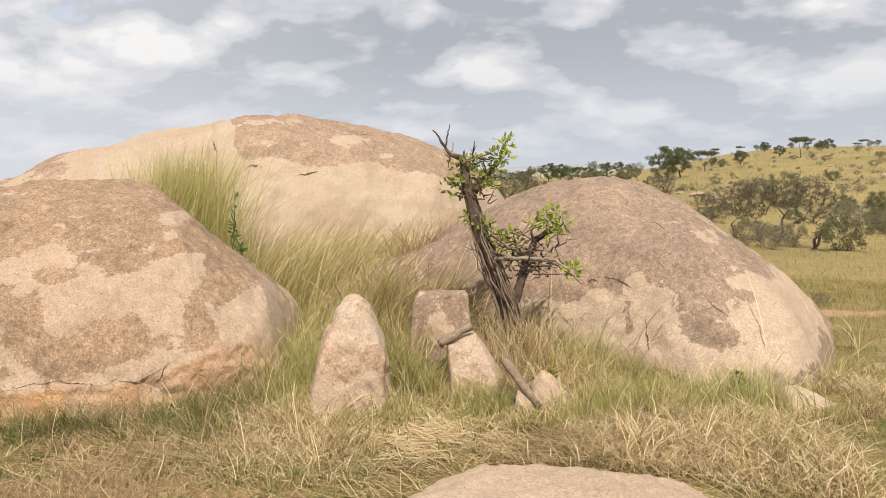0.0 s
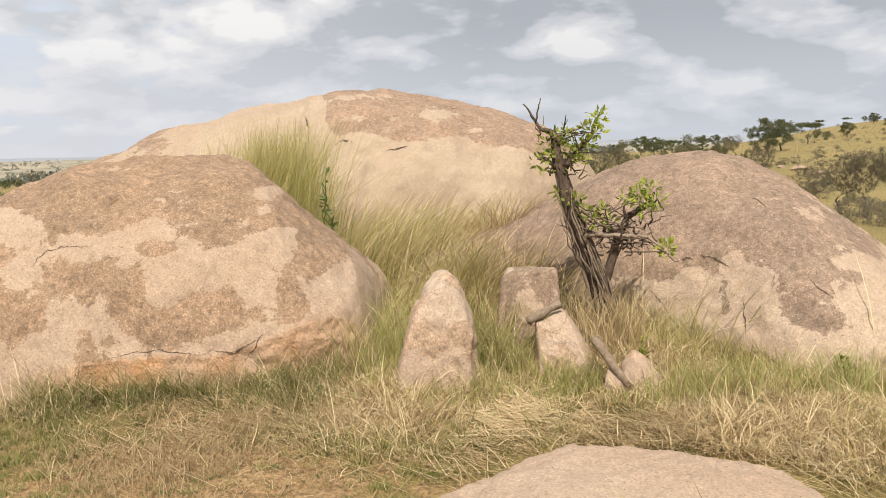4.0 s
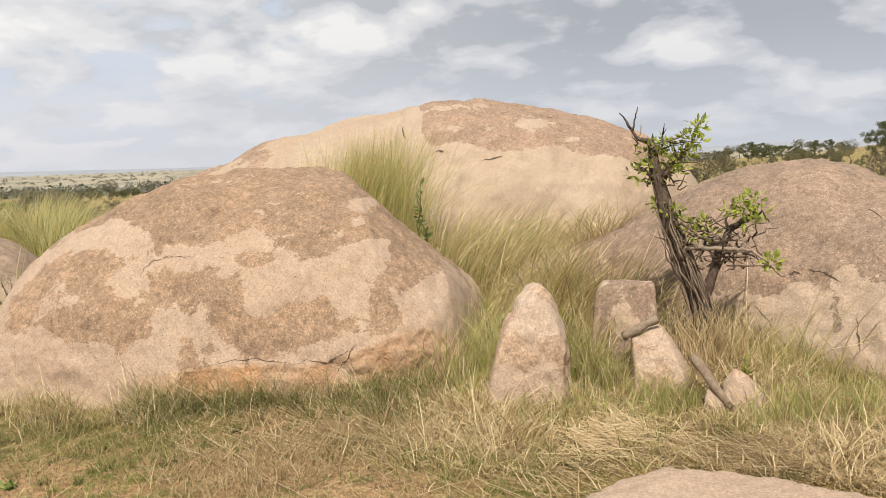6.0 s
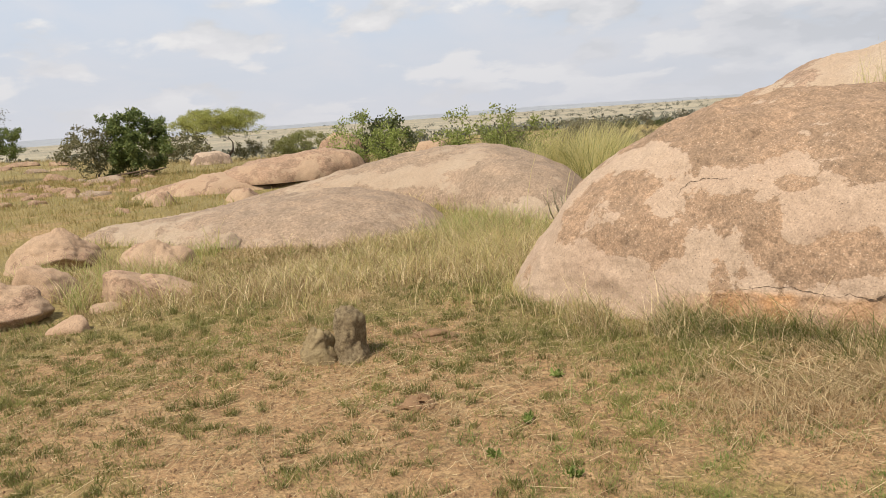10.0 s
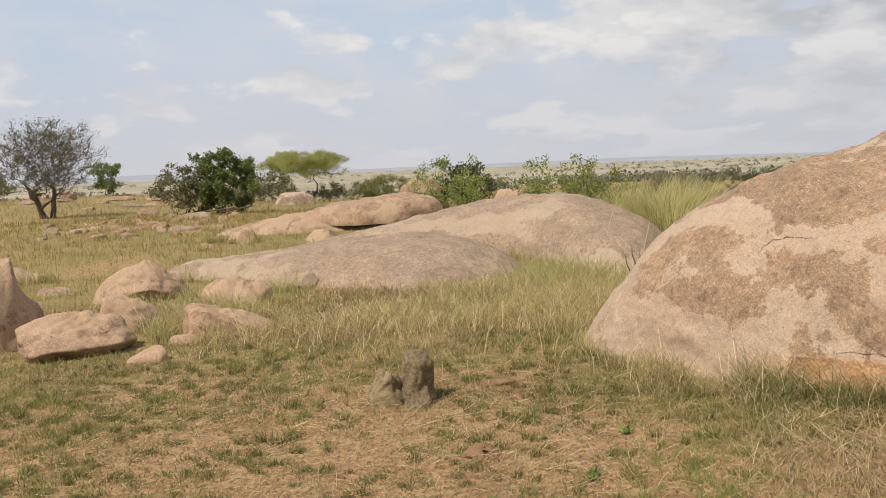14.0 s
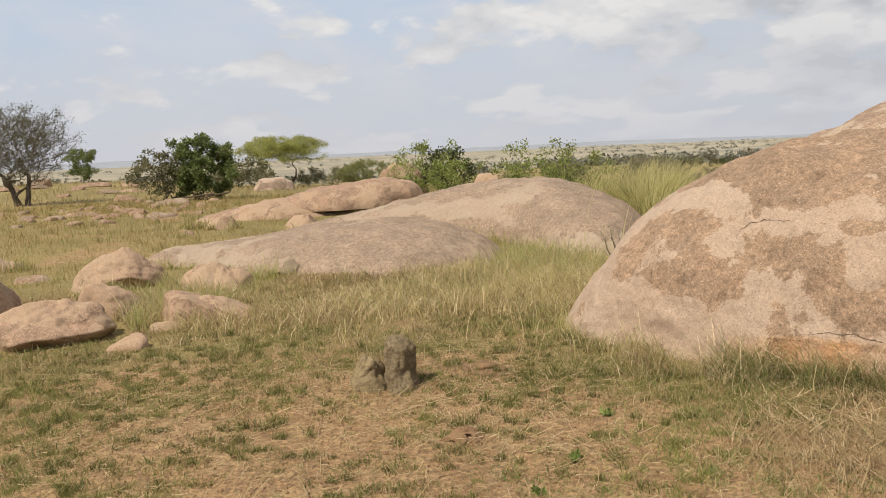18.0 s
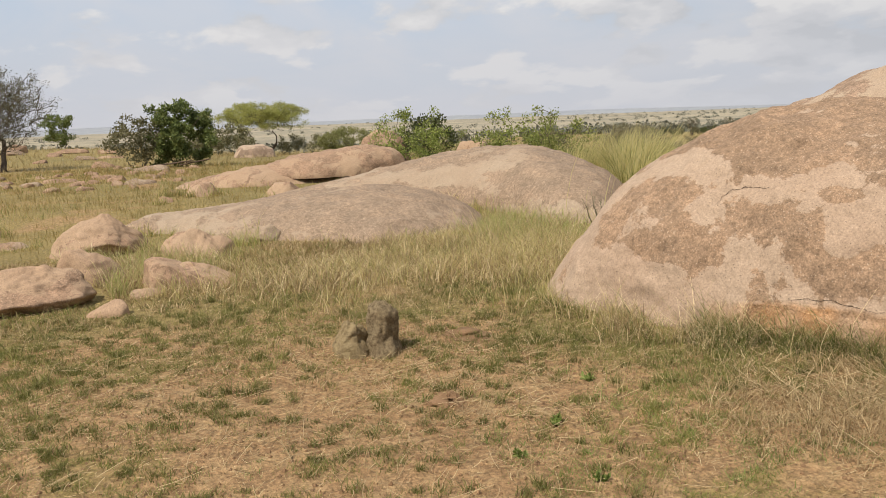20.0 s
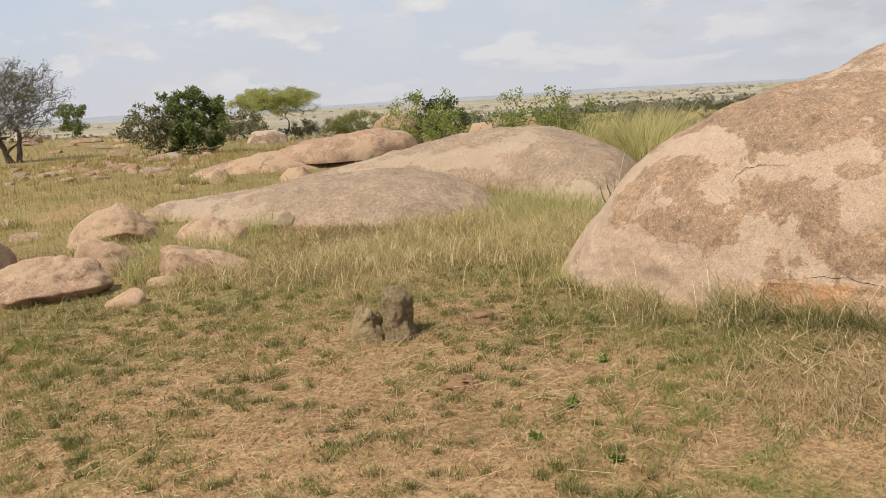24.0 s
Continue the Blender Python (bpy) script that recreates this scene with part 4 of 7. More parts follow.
Rock("boulder", "small tan boulder before the slabs", 82.7, 19.0, [(-.3, -.1), (-.15, .12), (.12, .28), (.43, .27), (.55, -.1)], [(-.3, .3), (.1, .45), (.55, .3)], res=(50, 36), seed=56, mat=GRANITE_RED, crust_base=.3)
Rock("boulder", "upright brown boulder behind the slabs", 70.4, 30.0, [(-.95, -.6), (-.70, .40), (-.51, .90), (-.05, 1.13), (.57, 1.07), (1.06, .63), (1.3, -.6)], [(-.95, .6), (0, .9), (1.3, .6)], power=2.6, res=(60, 46), seed=57, mat=GRANITE_RED, crust_base=.5)
Rock("boulder", "squared reddish boulder behind the slabs", 63.8, 26.0, [(-.9, -.4), (-.55, .35), (-.38, .69), (.25, .84), (.86, .73), (.95, .37), (1.1, -.4)], [(-.9, .6), (0, .8), (1.1, .6)], power=2.6, res=(60, 46), seed=58, mat=GRANITE_RED, crust_base=.4, rough=1.6)
Rock("boulder", "pale flat-topped boulder under an acacia", 79.0, 46.0, [(-1.25, -1.2), (-1.01, -.2), (-.67, .30), (.56, .38), (1.1, .13), (1.4, -1.2)], [(-1.25, .8), (0, 1.1), (1.4, .8)], power=3.0, res=(56, 40), seed=59, mat=GRANITE_BROWN, crust_base=.2, crust=[(-.1, .3, 1.3, .32, .6)])

# stones strewn over the field: turn, distance, half width, height
def field_stones():
    rng = np.random.default_rng(8)
    rows = [(88.6, 36.0, .75, .55), (85.4, 31.0, 1.1, .45), (83.0, 31.5, .8, .2), (93.9, 25.5, .45, .2), (92.6, 26.0, .5, .22), (91.0, 27.0, .7, .3), (89.6, 25.0, .5, .22),
            (88.6, 27.5, .5, .3), (87.4, 26.0, .6, .35), (86.2, 24.0, .6, .35), (92.2, 30.0, .5, .2), (94.5, 30.0, .5, .2), (91.8, 44.0, .9, .35), (89.6, 46.0, 1.1, .5), (88.0, 48.0, 1.0, .5),
            (94.0, 62.0, 1.6, 1.1), (93.2, 66.0, 1.6, 1.5), (95.4, 60.0, 1.4, .8), (90.2, 60.0, 1.8, .7), (88.4, 58.0, 1.2, .6), (84.6, 17.5, .3, .25), (84.0, 19.5, .35, .3), (91.3, 54.0, .9, .5)]
    rows += [(rng.uniform(83.5, 96), rng.uniform(22, 34), rng.uniform(.18, .45), rng.uniform(.14, .3)) for _ in range(30)]
    for az, r, half, h in rows:
        half, h = half * .8, h * .5
        z = gz1(*polar(az, r))
        k = rng.uniform(.7, 1.2, 4)
        top = [(-half * 1.1, z - .15), (-half * .8, z + h * .5 * k[0]), (-half * .3, z + h * k[1]), (half * .2, z + h * .95 * k[2]), (half * .75, z + h * .5 * k[3]), (half * 1.1, z - .15)]
        Block("stone", "weathered pale granite stone in the field", az, r, [(u, z + (q - z) * .8) for u, q in top], half * .7, seed=int(rng.integers(1000)) + 100, res=(36, 24), soft=24, flare=(.3, 1.0),
              mat=GRANITE_RED if rng.random() < .75 else GRANITE_GREY, crust_base=.58, group="stones strewn over the field")
    right = [(-20.0, 4.75, .22, .07), (-23.0, 14.2, .55, .08), (-19.6, 28.0, .8, .45), (-21.2, 28.5, .85, .55), (-22.8, 30.5, .8, .5), (-24.4, 32.0, .6, .3),
             (-26.3, 39.0, .9, .6), (-28.2, 39.5, 1.3, 1.25), (-30.0, 40.5, 1.3, .95), (-31.4, 40.5, 1.4, .9), (-33.0, 41.0, 1.3, .8), (-28.8, 36.0, .9, .25), (-4.2, 130.0, 3.0, 1.2), (-3.0, 140.0, 4.0, 1.6),
             (-1.8, 150.0, 4.0, 1.4), (-8.0, 170.0, 2.0, 1.0), (-14.0, 190.0, 2.5, 1.2), (-20.5, 185.0, 3.0, 1.3), (-24.0, 170.0, 2.0, 1.0), (-28.0, 180.0, 4.0, 1.2), (-11.0, 220.0, 2.5, 1.4)]
    for az, r, half, h in right:
        h = h * .72
        if r > 100:
            half, h = half * .5, h * .6
        z = gz1(*polar(az, r))
        k = rng.uniform(.75, 1.1, 4)
        top = [(-half * 1.1, z - .15), (-half * .8, z + h * .6 * k[0]), (-half * .3, z + h * k[1]), (half * .2, z + h * .95 * k[2]), (half * .75, z + h * .55 * k[3]), (half * 1.1, z - .15)]
        Block("stone", "pale granite stone on the grassy slope", az, r, top, half * .7, seed=int(rng.integers(1000)) + 300, res=(40, 26), soft=40, rough=2.0, flare=(.3, 1.0), mat=GRANITE, crust_base=.2, group="stones on the grassy slope")


field_stones()


# ---------------------------------------------------------------- the ground
TRACK = [(-5, 13.5), (-10.8, 15.5), (-18, 18.5), (-26, 22.5), (-36, 27.5), (-48, 35)]


def track_distance(x, y):
    pts = np.array([polar(a, r) for a, r in TRACK])
    best = np.full(len(x), 1e9)
    for (ax, ay), (bx, by) in zip(pts[:-1], pts[1:]):
        dx, dy = bx - ax, by - ay
        t = np.clip(((x - ax) * dx + (y - ay) * dy) / (dx * dx + dy * dy), 0, 1)
        best = np.minimum(best, np.hypot(x - ax - t * dx, y - ay - t * dy))
    return best


def bareness(x, y):
    """How bare of grass the soil lies: the trodden clearing, thinning outwards."""
    r, az = np.hypot(x, y), np.degrees(np.arctan2(-x, y))
    clearing = np.exp(-(((x + 4.2) / 2.6) ** 2 + ((y - 1.2) / 2.2) ** 2))
    clearing = np.maximum(clearing, 1.1 * np.exp(-(((x + 5.05) / .55) ** 2 + ((y - 1.85) / .7) ** 2)))
    rim = np.exp(-(((x + 2.0) / 2.0) ** 2 + ((y - 2.6) / 1.2) ** 2)) * 0.25
    slope = 0.45 * np.exp(-(((x - 4.5) / 2.5) ** 2 + ((y - 6.0) / 3.0) ** 2))
    field = .3 * np.clip((az - 74) / 10, 0, 1) * np.clip((160 - az) / 25, 0, 1) * np.clip((r - 9) / 5, 0, 1) * np.clip((55 - r) / 15, 0, 1)
    near = .66 * np.clip((7.0 - r) / 2.0, 0, 1) * np.clip((-x * .89 - y * .45) / 1.6 + .45 + .4 * fbm(flat3(x * .8, y * .8), 2, 65), 0, 1)
    return np.clip(np.maximum(np.maximum(np.maximum(np.maximum(clearing, rim), slope), field), near) * 1.05 + 0.30 * fbm(flat3(x * 1.3, y * 1.3), 3, 61) * (r < 40), 0, 1)


def build_ground():
    az = np.radians(np.concatenate([np.arange(-180, -48, 4.0), np.arange(-48, 112, 0.5), np.arange(112, 180, 4.0)]))
    r = np.concatenate([[0.004], np.geomspace(0.6, 12, 150), np.geomspace(12.3, 4950, 170)])
    A, R = np.meshgrid(az, r, indexing="ij")
    x, y = (-np.sin(A) * R).ravel(), (np.cos(A) * R).ravel()
    z = gz(x, y)
    r2, az2 = np.hypot(x, y), np.degrees(np.arctan2(-x, y))
    # "plain" brings in the haze-pale ground colour from 350 m outwards
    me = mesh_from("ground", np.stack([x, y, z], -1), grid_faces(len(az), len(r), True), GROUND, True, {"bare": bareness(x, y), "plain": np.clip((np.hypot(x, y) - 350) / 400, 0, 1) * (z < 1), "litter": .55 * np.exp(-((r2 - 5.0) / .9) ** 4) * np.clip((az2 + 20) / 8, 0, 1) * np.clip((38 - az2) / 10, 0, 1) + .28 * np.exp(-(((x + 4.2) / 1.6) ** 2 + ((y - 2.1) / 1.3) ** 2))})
    tagged(new("ground", me), "dry savanna ground of brown soil and thin grass", "ground", kind="structure")


build_ground()


def build_track():
    """The earth track across the slope, two ruts and a thin crown between."""
    pts = np.array([polar(a, r) for a, r in TRACK])
    k = np.linspace(0, len(pts) - 1, 260)
    line = np.stack([np.interp(k, np.arange(len(pts)), pts[:, c]) for c in (0, 1)], -1)
    for _ in range(30):
        line[1:-1] = (line[:-2] + 2 * line[1:-1] + line[2:]) / 4
    d = np.gradient(line, axis=0)
    d /= np.linalg.norm(d, axis=1)[:, None]
    side = np.stack([-d[:, 1], d[:, 0]], -1)
    for name, off in (("rut", -.33), ("rut", .33)):
        w = .24 + .07 * fbm(flat3(k * 3, k * 0 + off), 3, 12)
        rows = []
        for f in (-1, -.5, 0, .5, 1):
            p = line + side * (off + f * w)[:, None]
            rows.append(np.concatenate([p, (gz(p[:, 0], p[:, 1]) + (.06 if abs(f) < 1 else -.04))[:, None]], 1))
        v = np.stack(rows, 1).reshape(-1, 3)
        tagged(new("track", mesh_from("track", v, grid_faces(len(line), 5), TRACK_SOIL)), "bare reddish rut of an earth track", "track", kind="structure")


TRACK_SOIL = plain_material("track_soil", (0.34, 0.215, 0.125), (0.27, 0.17, 0.10), 1.5, 0.95, 0.5, 0.03)
build_track()


def build_far_hills():
    """A low range of hills along the horizon, haze put into their blue colour."""
    az = np.radians(np.arange(-60, 125, 0.25))
    n = len(az)
    v, levels = [], 6
    crest = 19 + 9 * np.clip(fbm(flat3(np.degrees(az) * 0.07, 0 * az), 4, 70) + 0.25, 0, 2) + 14 * np.exp(-((np.degrees(az) - 90) / 5) ** 2) + 24 * np.exp(-((np.degrees(az) - 4) / 7) ** 2)
    for k in range(levels):
        f = k / (levels - 1)
        r = 4300 + 500 * f
        v.append(np.stack([-np.sin(az) * r, np.cos(az) * r, -30 + crest * math.sin(f * math.pi / 2) ** 1.2], -1))
    v = np.stack(v, 1).reshape(-1, 3)
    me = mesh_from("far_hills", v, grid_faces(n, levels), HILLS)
    tagged(new("backdrop", me), "haze-blue hills along the horizon", "hills", kind="structure")


# pale blue-grey base colour carries the haze before the hills
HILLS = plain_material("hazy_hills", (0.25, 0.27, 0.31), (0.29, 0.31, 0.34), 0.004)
build_far_hills()


# ---------------------------------------------------------------- trees
class Pile:
    """Vertices and faces of one part in the making."""

    def __init__(self):
        self.v, self.f, self.n = [], [], 0

    def add(self, verts, faces):
        self.v.append(np.asarray(verts, float))
        self.f += [tuple(int(i) + self.n for i in f) for f in faces]
        self.n += len(verts)

    def tube(self, pts, radii, sides=6, knots=0.0, rng=None):
        pts = np.asarray(pts, float)
        n = len(pts)
        d = np.gradient(pts, axis=0)
        d /= np.linalg.norm(d, axis=1)[:, None] + 1e-9
        ref = np.array([0.0, 0, 1]) if abs(d[:, 2]).mean() < 0.8 else np.array([1.0, 0, 0])
        a = np.cross(d, ref)
        a /= np.linalg.norm(a, axis=1)[:, None] + 1e-9
        b = np.cross(d, a)
        ang = np.arange(sides) * 2 * math.pi / sides
        rad = np.asarray(radii, float)[:, None] * np.ones(sides)
        if knots and rng is not None:
            rad = rad * (1 + knots * rng.normal(0, 1, rad.shape))
        ring = pts[:, None] + rad[..., None] * (np.cos(ang)[None, :, None] * a[:, None] + np.sin(ang)[None, :, None] * b[:, None])
        faces = [(i * sides + j, i * sides + (j + 1) % sides, (i + 1) * sides + (j + 1) % sides, (i + 1) * sides + j) for i in range(n - 1) for j in range(sides)]
        faces += [tuple(range(sides))[::-1], tuple((n - 1) * sides + j for j in range(sides))]
        self.add(ring.reshape(-1, 3), faces)

    def mesh(self, name, mat, smooth=True):
        return mesh_from(name, np.concatenate(self.v), self.f, mat, smooth)


def wander(a, b, n, jag, rng):
    k = np.linspace(0, 1, n)[:, None]
    p = np.asarray(a)[None] * (1 - k) + np.asarray(b)[None] * k
    p[1:-1] += rng.normal(0, jag, (n - 2, 3))
    return p


def leaf_mesh(name, at, size, mat, rng, up=0.3, long=1.8, ways=None):
    """Folded leaves, each of four corners, at the places given."""
    n = len(at)
    d = rng.normal(0, 1, (n, 3)) if ways is None else ways + rng.normal(0, .45, (n, 3))
    d[:, 2] += up
    d /= np.linalg.norm(d, axis=1)[:, None]
    s = np.cross(d, rng.normal(0, 1, (n, 3)))
    s /= np.linalg.norm(s, axis=1)[:, None]
    nor = np.cross(d, s)
    L = (size * rng.uniform(.65, 1.3, n))[:, None]
    w = L / long
    v = np.stack([at, at + d * L * .55 + s * w * .5 + nor * w * .15, at + d * L, at + d * L * .55 - s * w * .5 + nor * w * .15], 1).reshape(-1, 3)
    q = np.arange(n)[:, None] * 4
    tris = np.concatenate([q + [0, 1, 2], q + [0, 2, 3]])
    return fast_mesh(name, v, np.zeros((0, 4), int), tris, mat, False)


def tree(name, label, category, height, spread, bole=.3, stems=1, clumps=46, leaves=40, leaf=.12, clump=.32, flat=1.0, hollow=.45, bark=None, mat=None, seed=1, thick=.05, lean=0.0, low=.25, jag=.06, up=.3, twig=.0024, vase=0.0):
    """A tree or bush at the origin: stems, limbs led to each clump of a crown, and the leaves of the clumps."""
    rng = np.random.default_rng(seed)
    root = new(name)
    tagged(root, label, category)
    wood = Pile()
    nodes, radius = [], []
    for k in range(stems):
        a = rng.uniform(0, 6.28)
        foot = np.array([math.cos(a), math.sin(a), 0]) * (0.04 * height * (stems > 1))
        out = np.array([math.cos(a), math.sin(a), 0]) * spread * (.25 * (stems > 1)) + np.array([lean, 0, 0])
        n = 6
        p = wander(foot - [0, 0, .15], foot + out + [0, 0, height * bole], n, height * .012, rng)
        rad = np.linspace(thick * height * .5, thick * height * .33, n) / math.sqrt(stems)
        rad[0] *= 1.35
        wood.tube(p, rad, 8, .05, rng)
        for q, w in zip(p[2:], rad[2:]):
            nodes.append(q), radius.append(w)
    g = rng.normal(0, 1, (clumps, 3))
    g /= np.linalg.norm(g, axis=1)[:, None]
    g *= (rng.uniform(hollow, 1, clumps) ** .6)[:, None] * (1 + .18 * rng.normal(0, 1, (clumps, 1)))
    mid = height * (bole + (1 - bole) * .5) if low is None else height * (low + (1 - low) * .5)
    half = height - mid
    at = np.stack([g[:, 0] * spread + lean, g[:, 1] * spread, mid + g[:, 2] * half * (flat if flat < 1 else 1)], -1)
    if flat < 1:
        at[:, 2] = height - half * .15 - np.abs(g[:, 2]) * half * flat - (np.hypot(g[:, 0], g[:, 1]) ** 2) * half * .25
    at[:, 2] = np.clip(at[:, 2], .06 * height, height - .7 * clump)
    if vase:
        # an upswept crown, narrow below
        at[:, :2] *= (1 - vase + vase * np.clip((at[:, 2] / height - .2) / .6, 0, 1))[:, None]
    order = np.argsort(np.linalg.norm(at - nodes[-1], axis=1))
    for q in at[order]:
        dist = [np.linalg.norm(q - p) + (1.6 if vase else .6) * max(0, p[2] - q[2] + (.25 * np.linalg.norm(q - p) if vase else 0)) for p in nodes]
        k = int(np.argmin(dist))
        span = np.linalg.norm(q - nodes[k])
        m = 4
        p = wander(nodes[k], q, m, span * jag, rng)
        p[1:-1, 2] += span * .06
        r0 = max(radius[k] * (.80 if vase else .66), twig * 1.6 * height)
        rad = np.linspace(r0, max(r0 * .4, twig * height), m)
        wood.tube(p, rad, 5)
        for a, w in zip(p[1:], rad[1:]):
            nodes.append(a), radius.append(w)
    part("trunk", wood.mesh("trunk", bark or BARK_FAR), root)
    if leaves:
        c = np.repeat(at, leaves, 0)
        g = rng.normal(0, 1, c.shape)
        g *= (rng.random(len(c)) ** .5 / np.linalg.norm(g, axis=1))[:, None]
        c = c + g * clump * 1.15 * [1, 1, .6 if flat < 1 else .8]
        c[:, 2] = np.maximum(c[:, 2], .03)
        part("crown", leaf_mesh("crown", c, leaf, mat, rng, up), root)
    return root


def plant(proto, az, r, turn=0.0, size=1.0, label="", group="", first=[]):
    x, y = polar(az, r)
    m = Matrix.Translation((x, y, gz1(x, y) - .02)) @ Matrix.Rotation(radians(turn), 4, "Z") @ Matrix.Scale(size, 4)
    if proto not in first:
        first.append(proto)
        proto.matrix_basis = m
        ob = proto
        proto["made"] = 1
    else:
        ob = copy_thing(proto, m)
        ob.matrix_basis = m
    tagged(ob, label, "", group)
    return ob


# the bare grey tree, the round bushes and the acacia beyond the clearing
plant(tree("tree", "nearly leafless grey thorn tree with a low green skirt", "tree", 4.1, 2.2, .30, 3, 620, 36, .055, .22, seed=5, mat=LEAF_THORN, bark=BARK_FAR, twig=.0023, thick=.10, low=.2, hollow=.2, jag=.025, vase=.45), 94.3, 37.0)
plant(tree("bush", "rounded dark green bush on the skyline", "bush", 3.0, 1.35, .15, 3, 40, 90, .17, .34, seed=6, mat=LEAF_GREEN, low=.1), 90.9, 79.0)
bush_dense = tree("bush", "dense dark green bush with dead wood at its foot", "bush", 2.6, 1.25, .1, 4, 90, 130, .12, .22, seed=7, mat=LEAF_DENSE, low=.08)
plant(bush_dense, 83.5, 33.5)
plant(tree("bush", "sparser olive bush beside a denser green one", "bush", 2.1, 1.2, .1, 5, 60, 60, .1, .24, seed=8, mat=LEAF_OLIVE, low=.1), 86.3, 34.0)
plant(tree("acacia", "umbrella acacia with thin yellow-green crown", "tree", 4.6, 3.3, .2, 4, 300, 130, .09, .36, flat=.85, low=.02, seed=9, mat=LEAF_YELLOW, thick=.13, hollow=.45), 78.3, 68.0)
bush_olive = tree("bush", "low olive-green bush on the plain", "bush", 1.7, 1.2, .1, 4, 34, 50, .14, .28, seed=10, mat=LEAF_OLIVE, low=.08)
bush_leafy = tree("bush", "leafy bright green bush growing behind the slabs", "bush", 2.0, 1.1, .1, 6, 60, 62, .068, .19, seed=12, mat=LEAF_FRESH, low=.1, up=.6)
plant(bush_leafy, 68.3, 24.0, 0, 1.02)
plant(bush_leafy, 60.2, 22.5, 100, 1.08)
plant(bush_leafy, 57.6, 23.5, 210, 1.0)
plant(bush_leafy, 65.0, 29.0, 40, 0.80)
plant(tree("bush", "dark green bush behind the slabs", "bush", 2.2, 1.0, .1, 4, 40, 80, .12, .26, seed=13, mat=LEAF_DARK, low=.08), 67.0, 30.0)
bush_brown = tree("bush", "broad grey-brown thorn bush", "bush", 1.9, 1.7, .12, 5, 70, 70, .105, .26, seed=14, mat=LEAF_GREY, low=.05)
plant(tree("bush", "dense grey-brown dome of a thorn bush", "bush", 2.7, 1.5, .1, 6, 120, 110, .07, .24, seed=15, mat=LEAF_GREY, low=.05), 53.6, 50.0)
plant(tree("bush", "smooth rounded olive-green bush on the plain", "bush", 1.9, 1.7, .1, 4, 110, 90, .09, .26, seed=16, mat=LEAF_YELLOW_DULL, low=.05, hollow=.6), 72.6, 56.0)
for az, r, s, turn in ((51.8, 44, 1.2, 40), (55.8, 40, 1.0, 90), (50.6, 62, 1.5, 20), (49.6, 34, .8, 70), (51.0, 36, .9, 10), (48.2, 58, 1.2, 150), (49.4, 75, 1.7, 33), (47.6, 80, 1.6, 70), (46.2, 90, 1.6, 120), (52.4, 80, 1.6, 55)):
    plant(bush_brown if turn % 20 else bush_olive, az, r, turn, s * .55)
for az, r, s, turn in ((80.2, 62, 1.35, 50), (82.2, 60, 1.0, 100), (76.4, 70, 1.0, 10), (74.4, 64, .9, 77), (81.6, 75, 1.3, 80), (62.0, 60, 1.0, 30), (57.6, 70, 1.2, 60), (98.5, 62, 1.6, 15), (97.4, 75, 1.4, 75)):
    plant(bush_olive, az, r, turn, s)

# the slope with its thorn trees
thorn_tall = tree("tree", "upright thorn tree with a wispy olive crown", "tree", 6.6, 2.3, .30, 1, 190, 100, .075, .34, seed=20, mat=LEAF_OLIVE, thick=.06, low=.42, vase=.45, jag=.04)
thorn_bare = tree("tree", "bare grey-brown thorn tree with upswept limbs", "tree", 5.0, 2.1, .24, 2, 260, 34, .055, .24, seed=21, mat=LEAF_THORN, thick=.075, low=.34, hollow=.35, twig=.003, vase=.7, jag=.035)
tree_round = tree("tree", "round dark green tree", "tree", 4.5, 2.2, .2, 1, 70, 110, .15, .38, seed=22, mat=LEAF_SLOPE, thick=.06, low=.2)
acacia_far = tree("acacia", "flat-topped dark green acacia on the ridge", "tree", 5.0, 2.9, .4, 1, 60, 90, .17, .40, flat=.6, seed=23, mat=LEAF_SLOPE, thick=.05, hollow=.2)
bush_far = tree("bush", "rounded green bush on the slope", "bush", 2.0, 1.2, .1, 4, 46, 100, .10, .26, seed=24, mat=LEAF_OLIVE, low=.06)
scrub = tree("bush", "grey leafless scrub on the slope", "bush", 1.5, 1.2, .1, 6, 60, 60, .07, .24, seed=25, mat=LEAF_GREY, low=.08)
shrub_fresh = tree("shrub", "fresh green shrub on the slope", "bush", 1.6, 1.2, .1, 5, 60, 90, .11, .20, seed=26, mat=LEAF_GREEN, low=.1, up=.5)
SLOPE = "trees and bushes of the grassy slope"
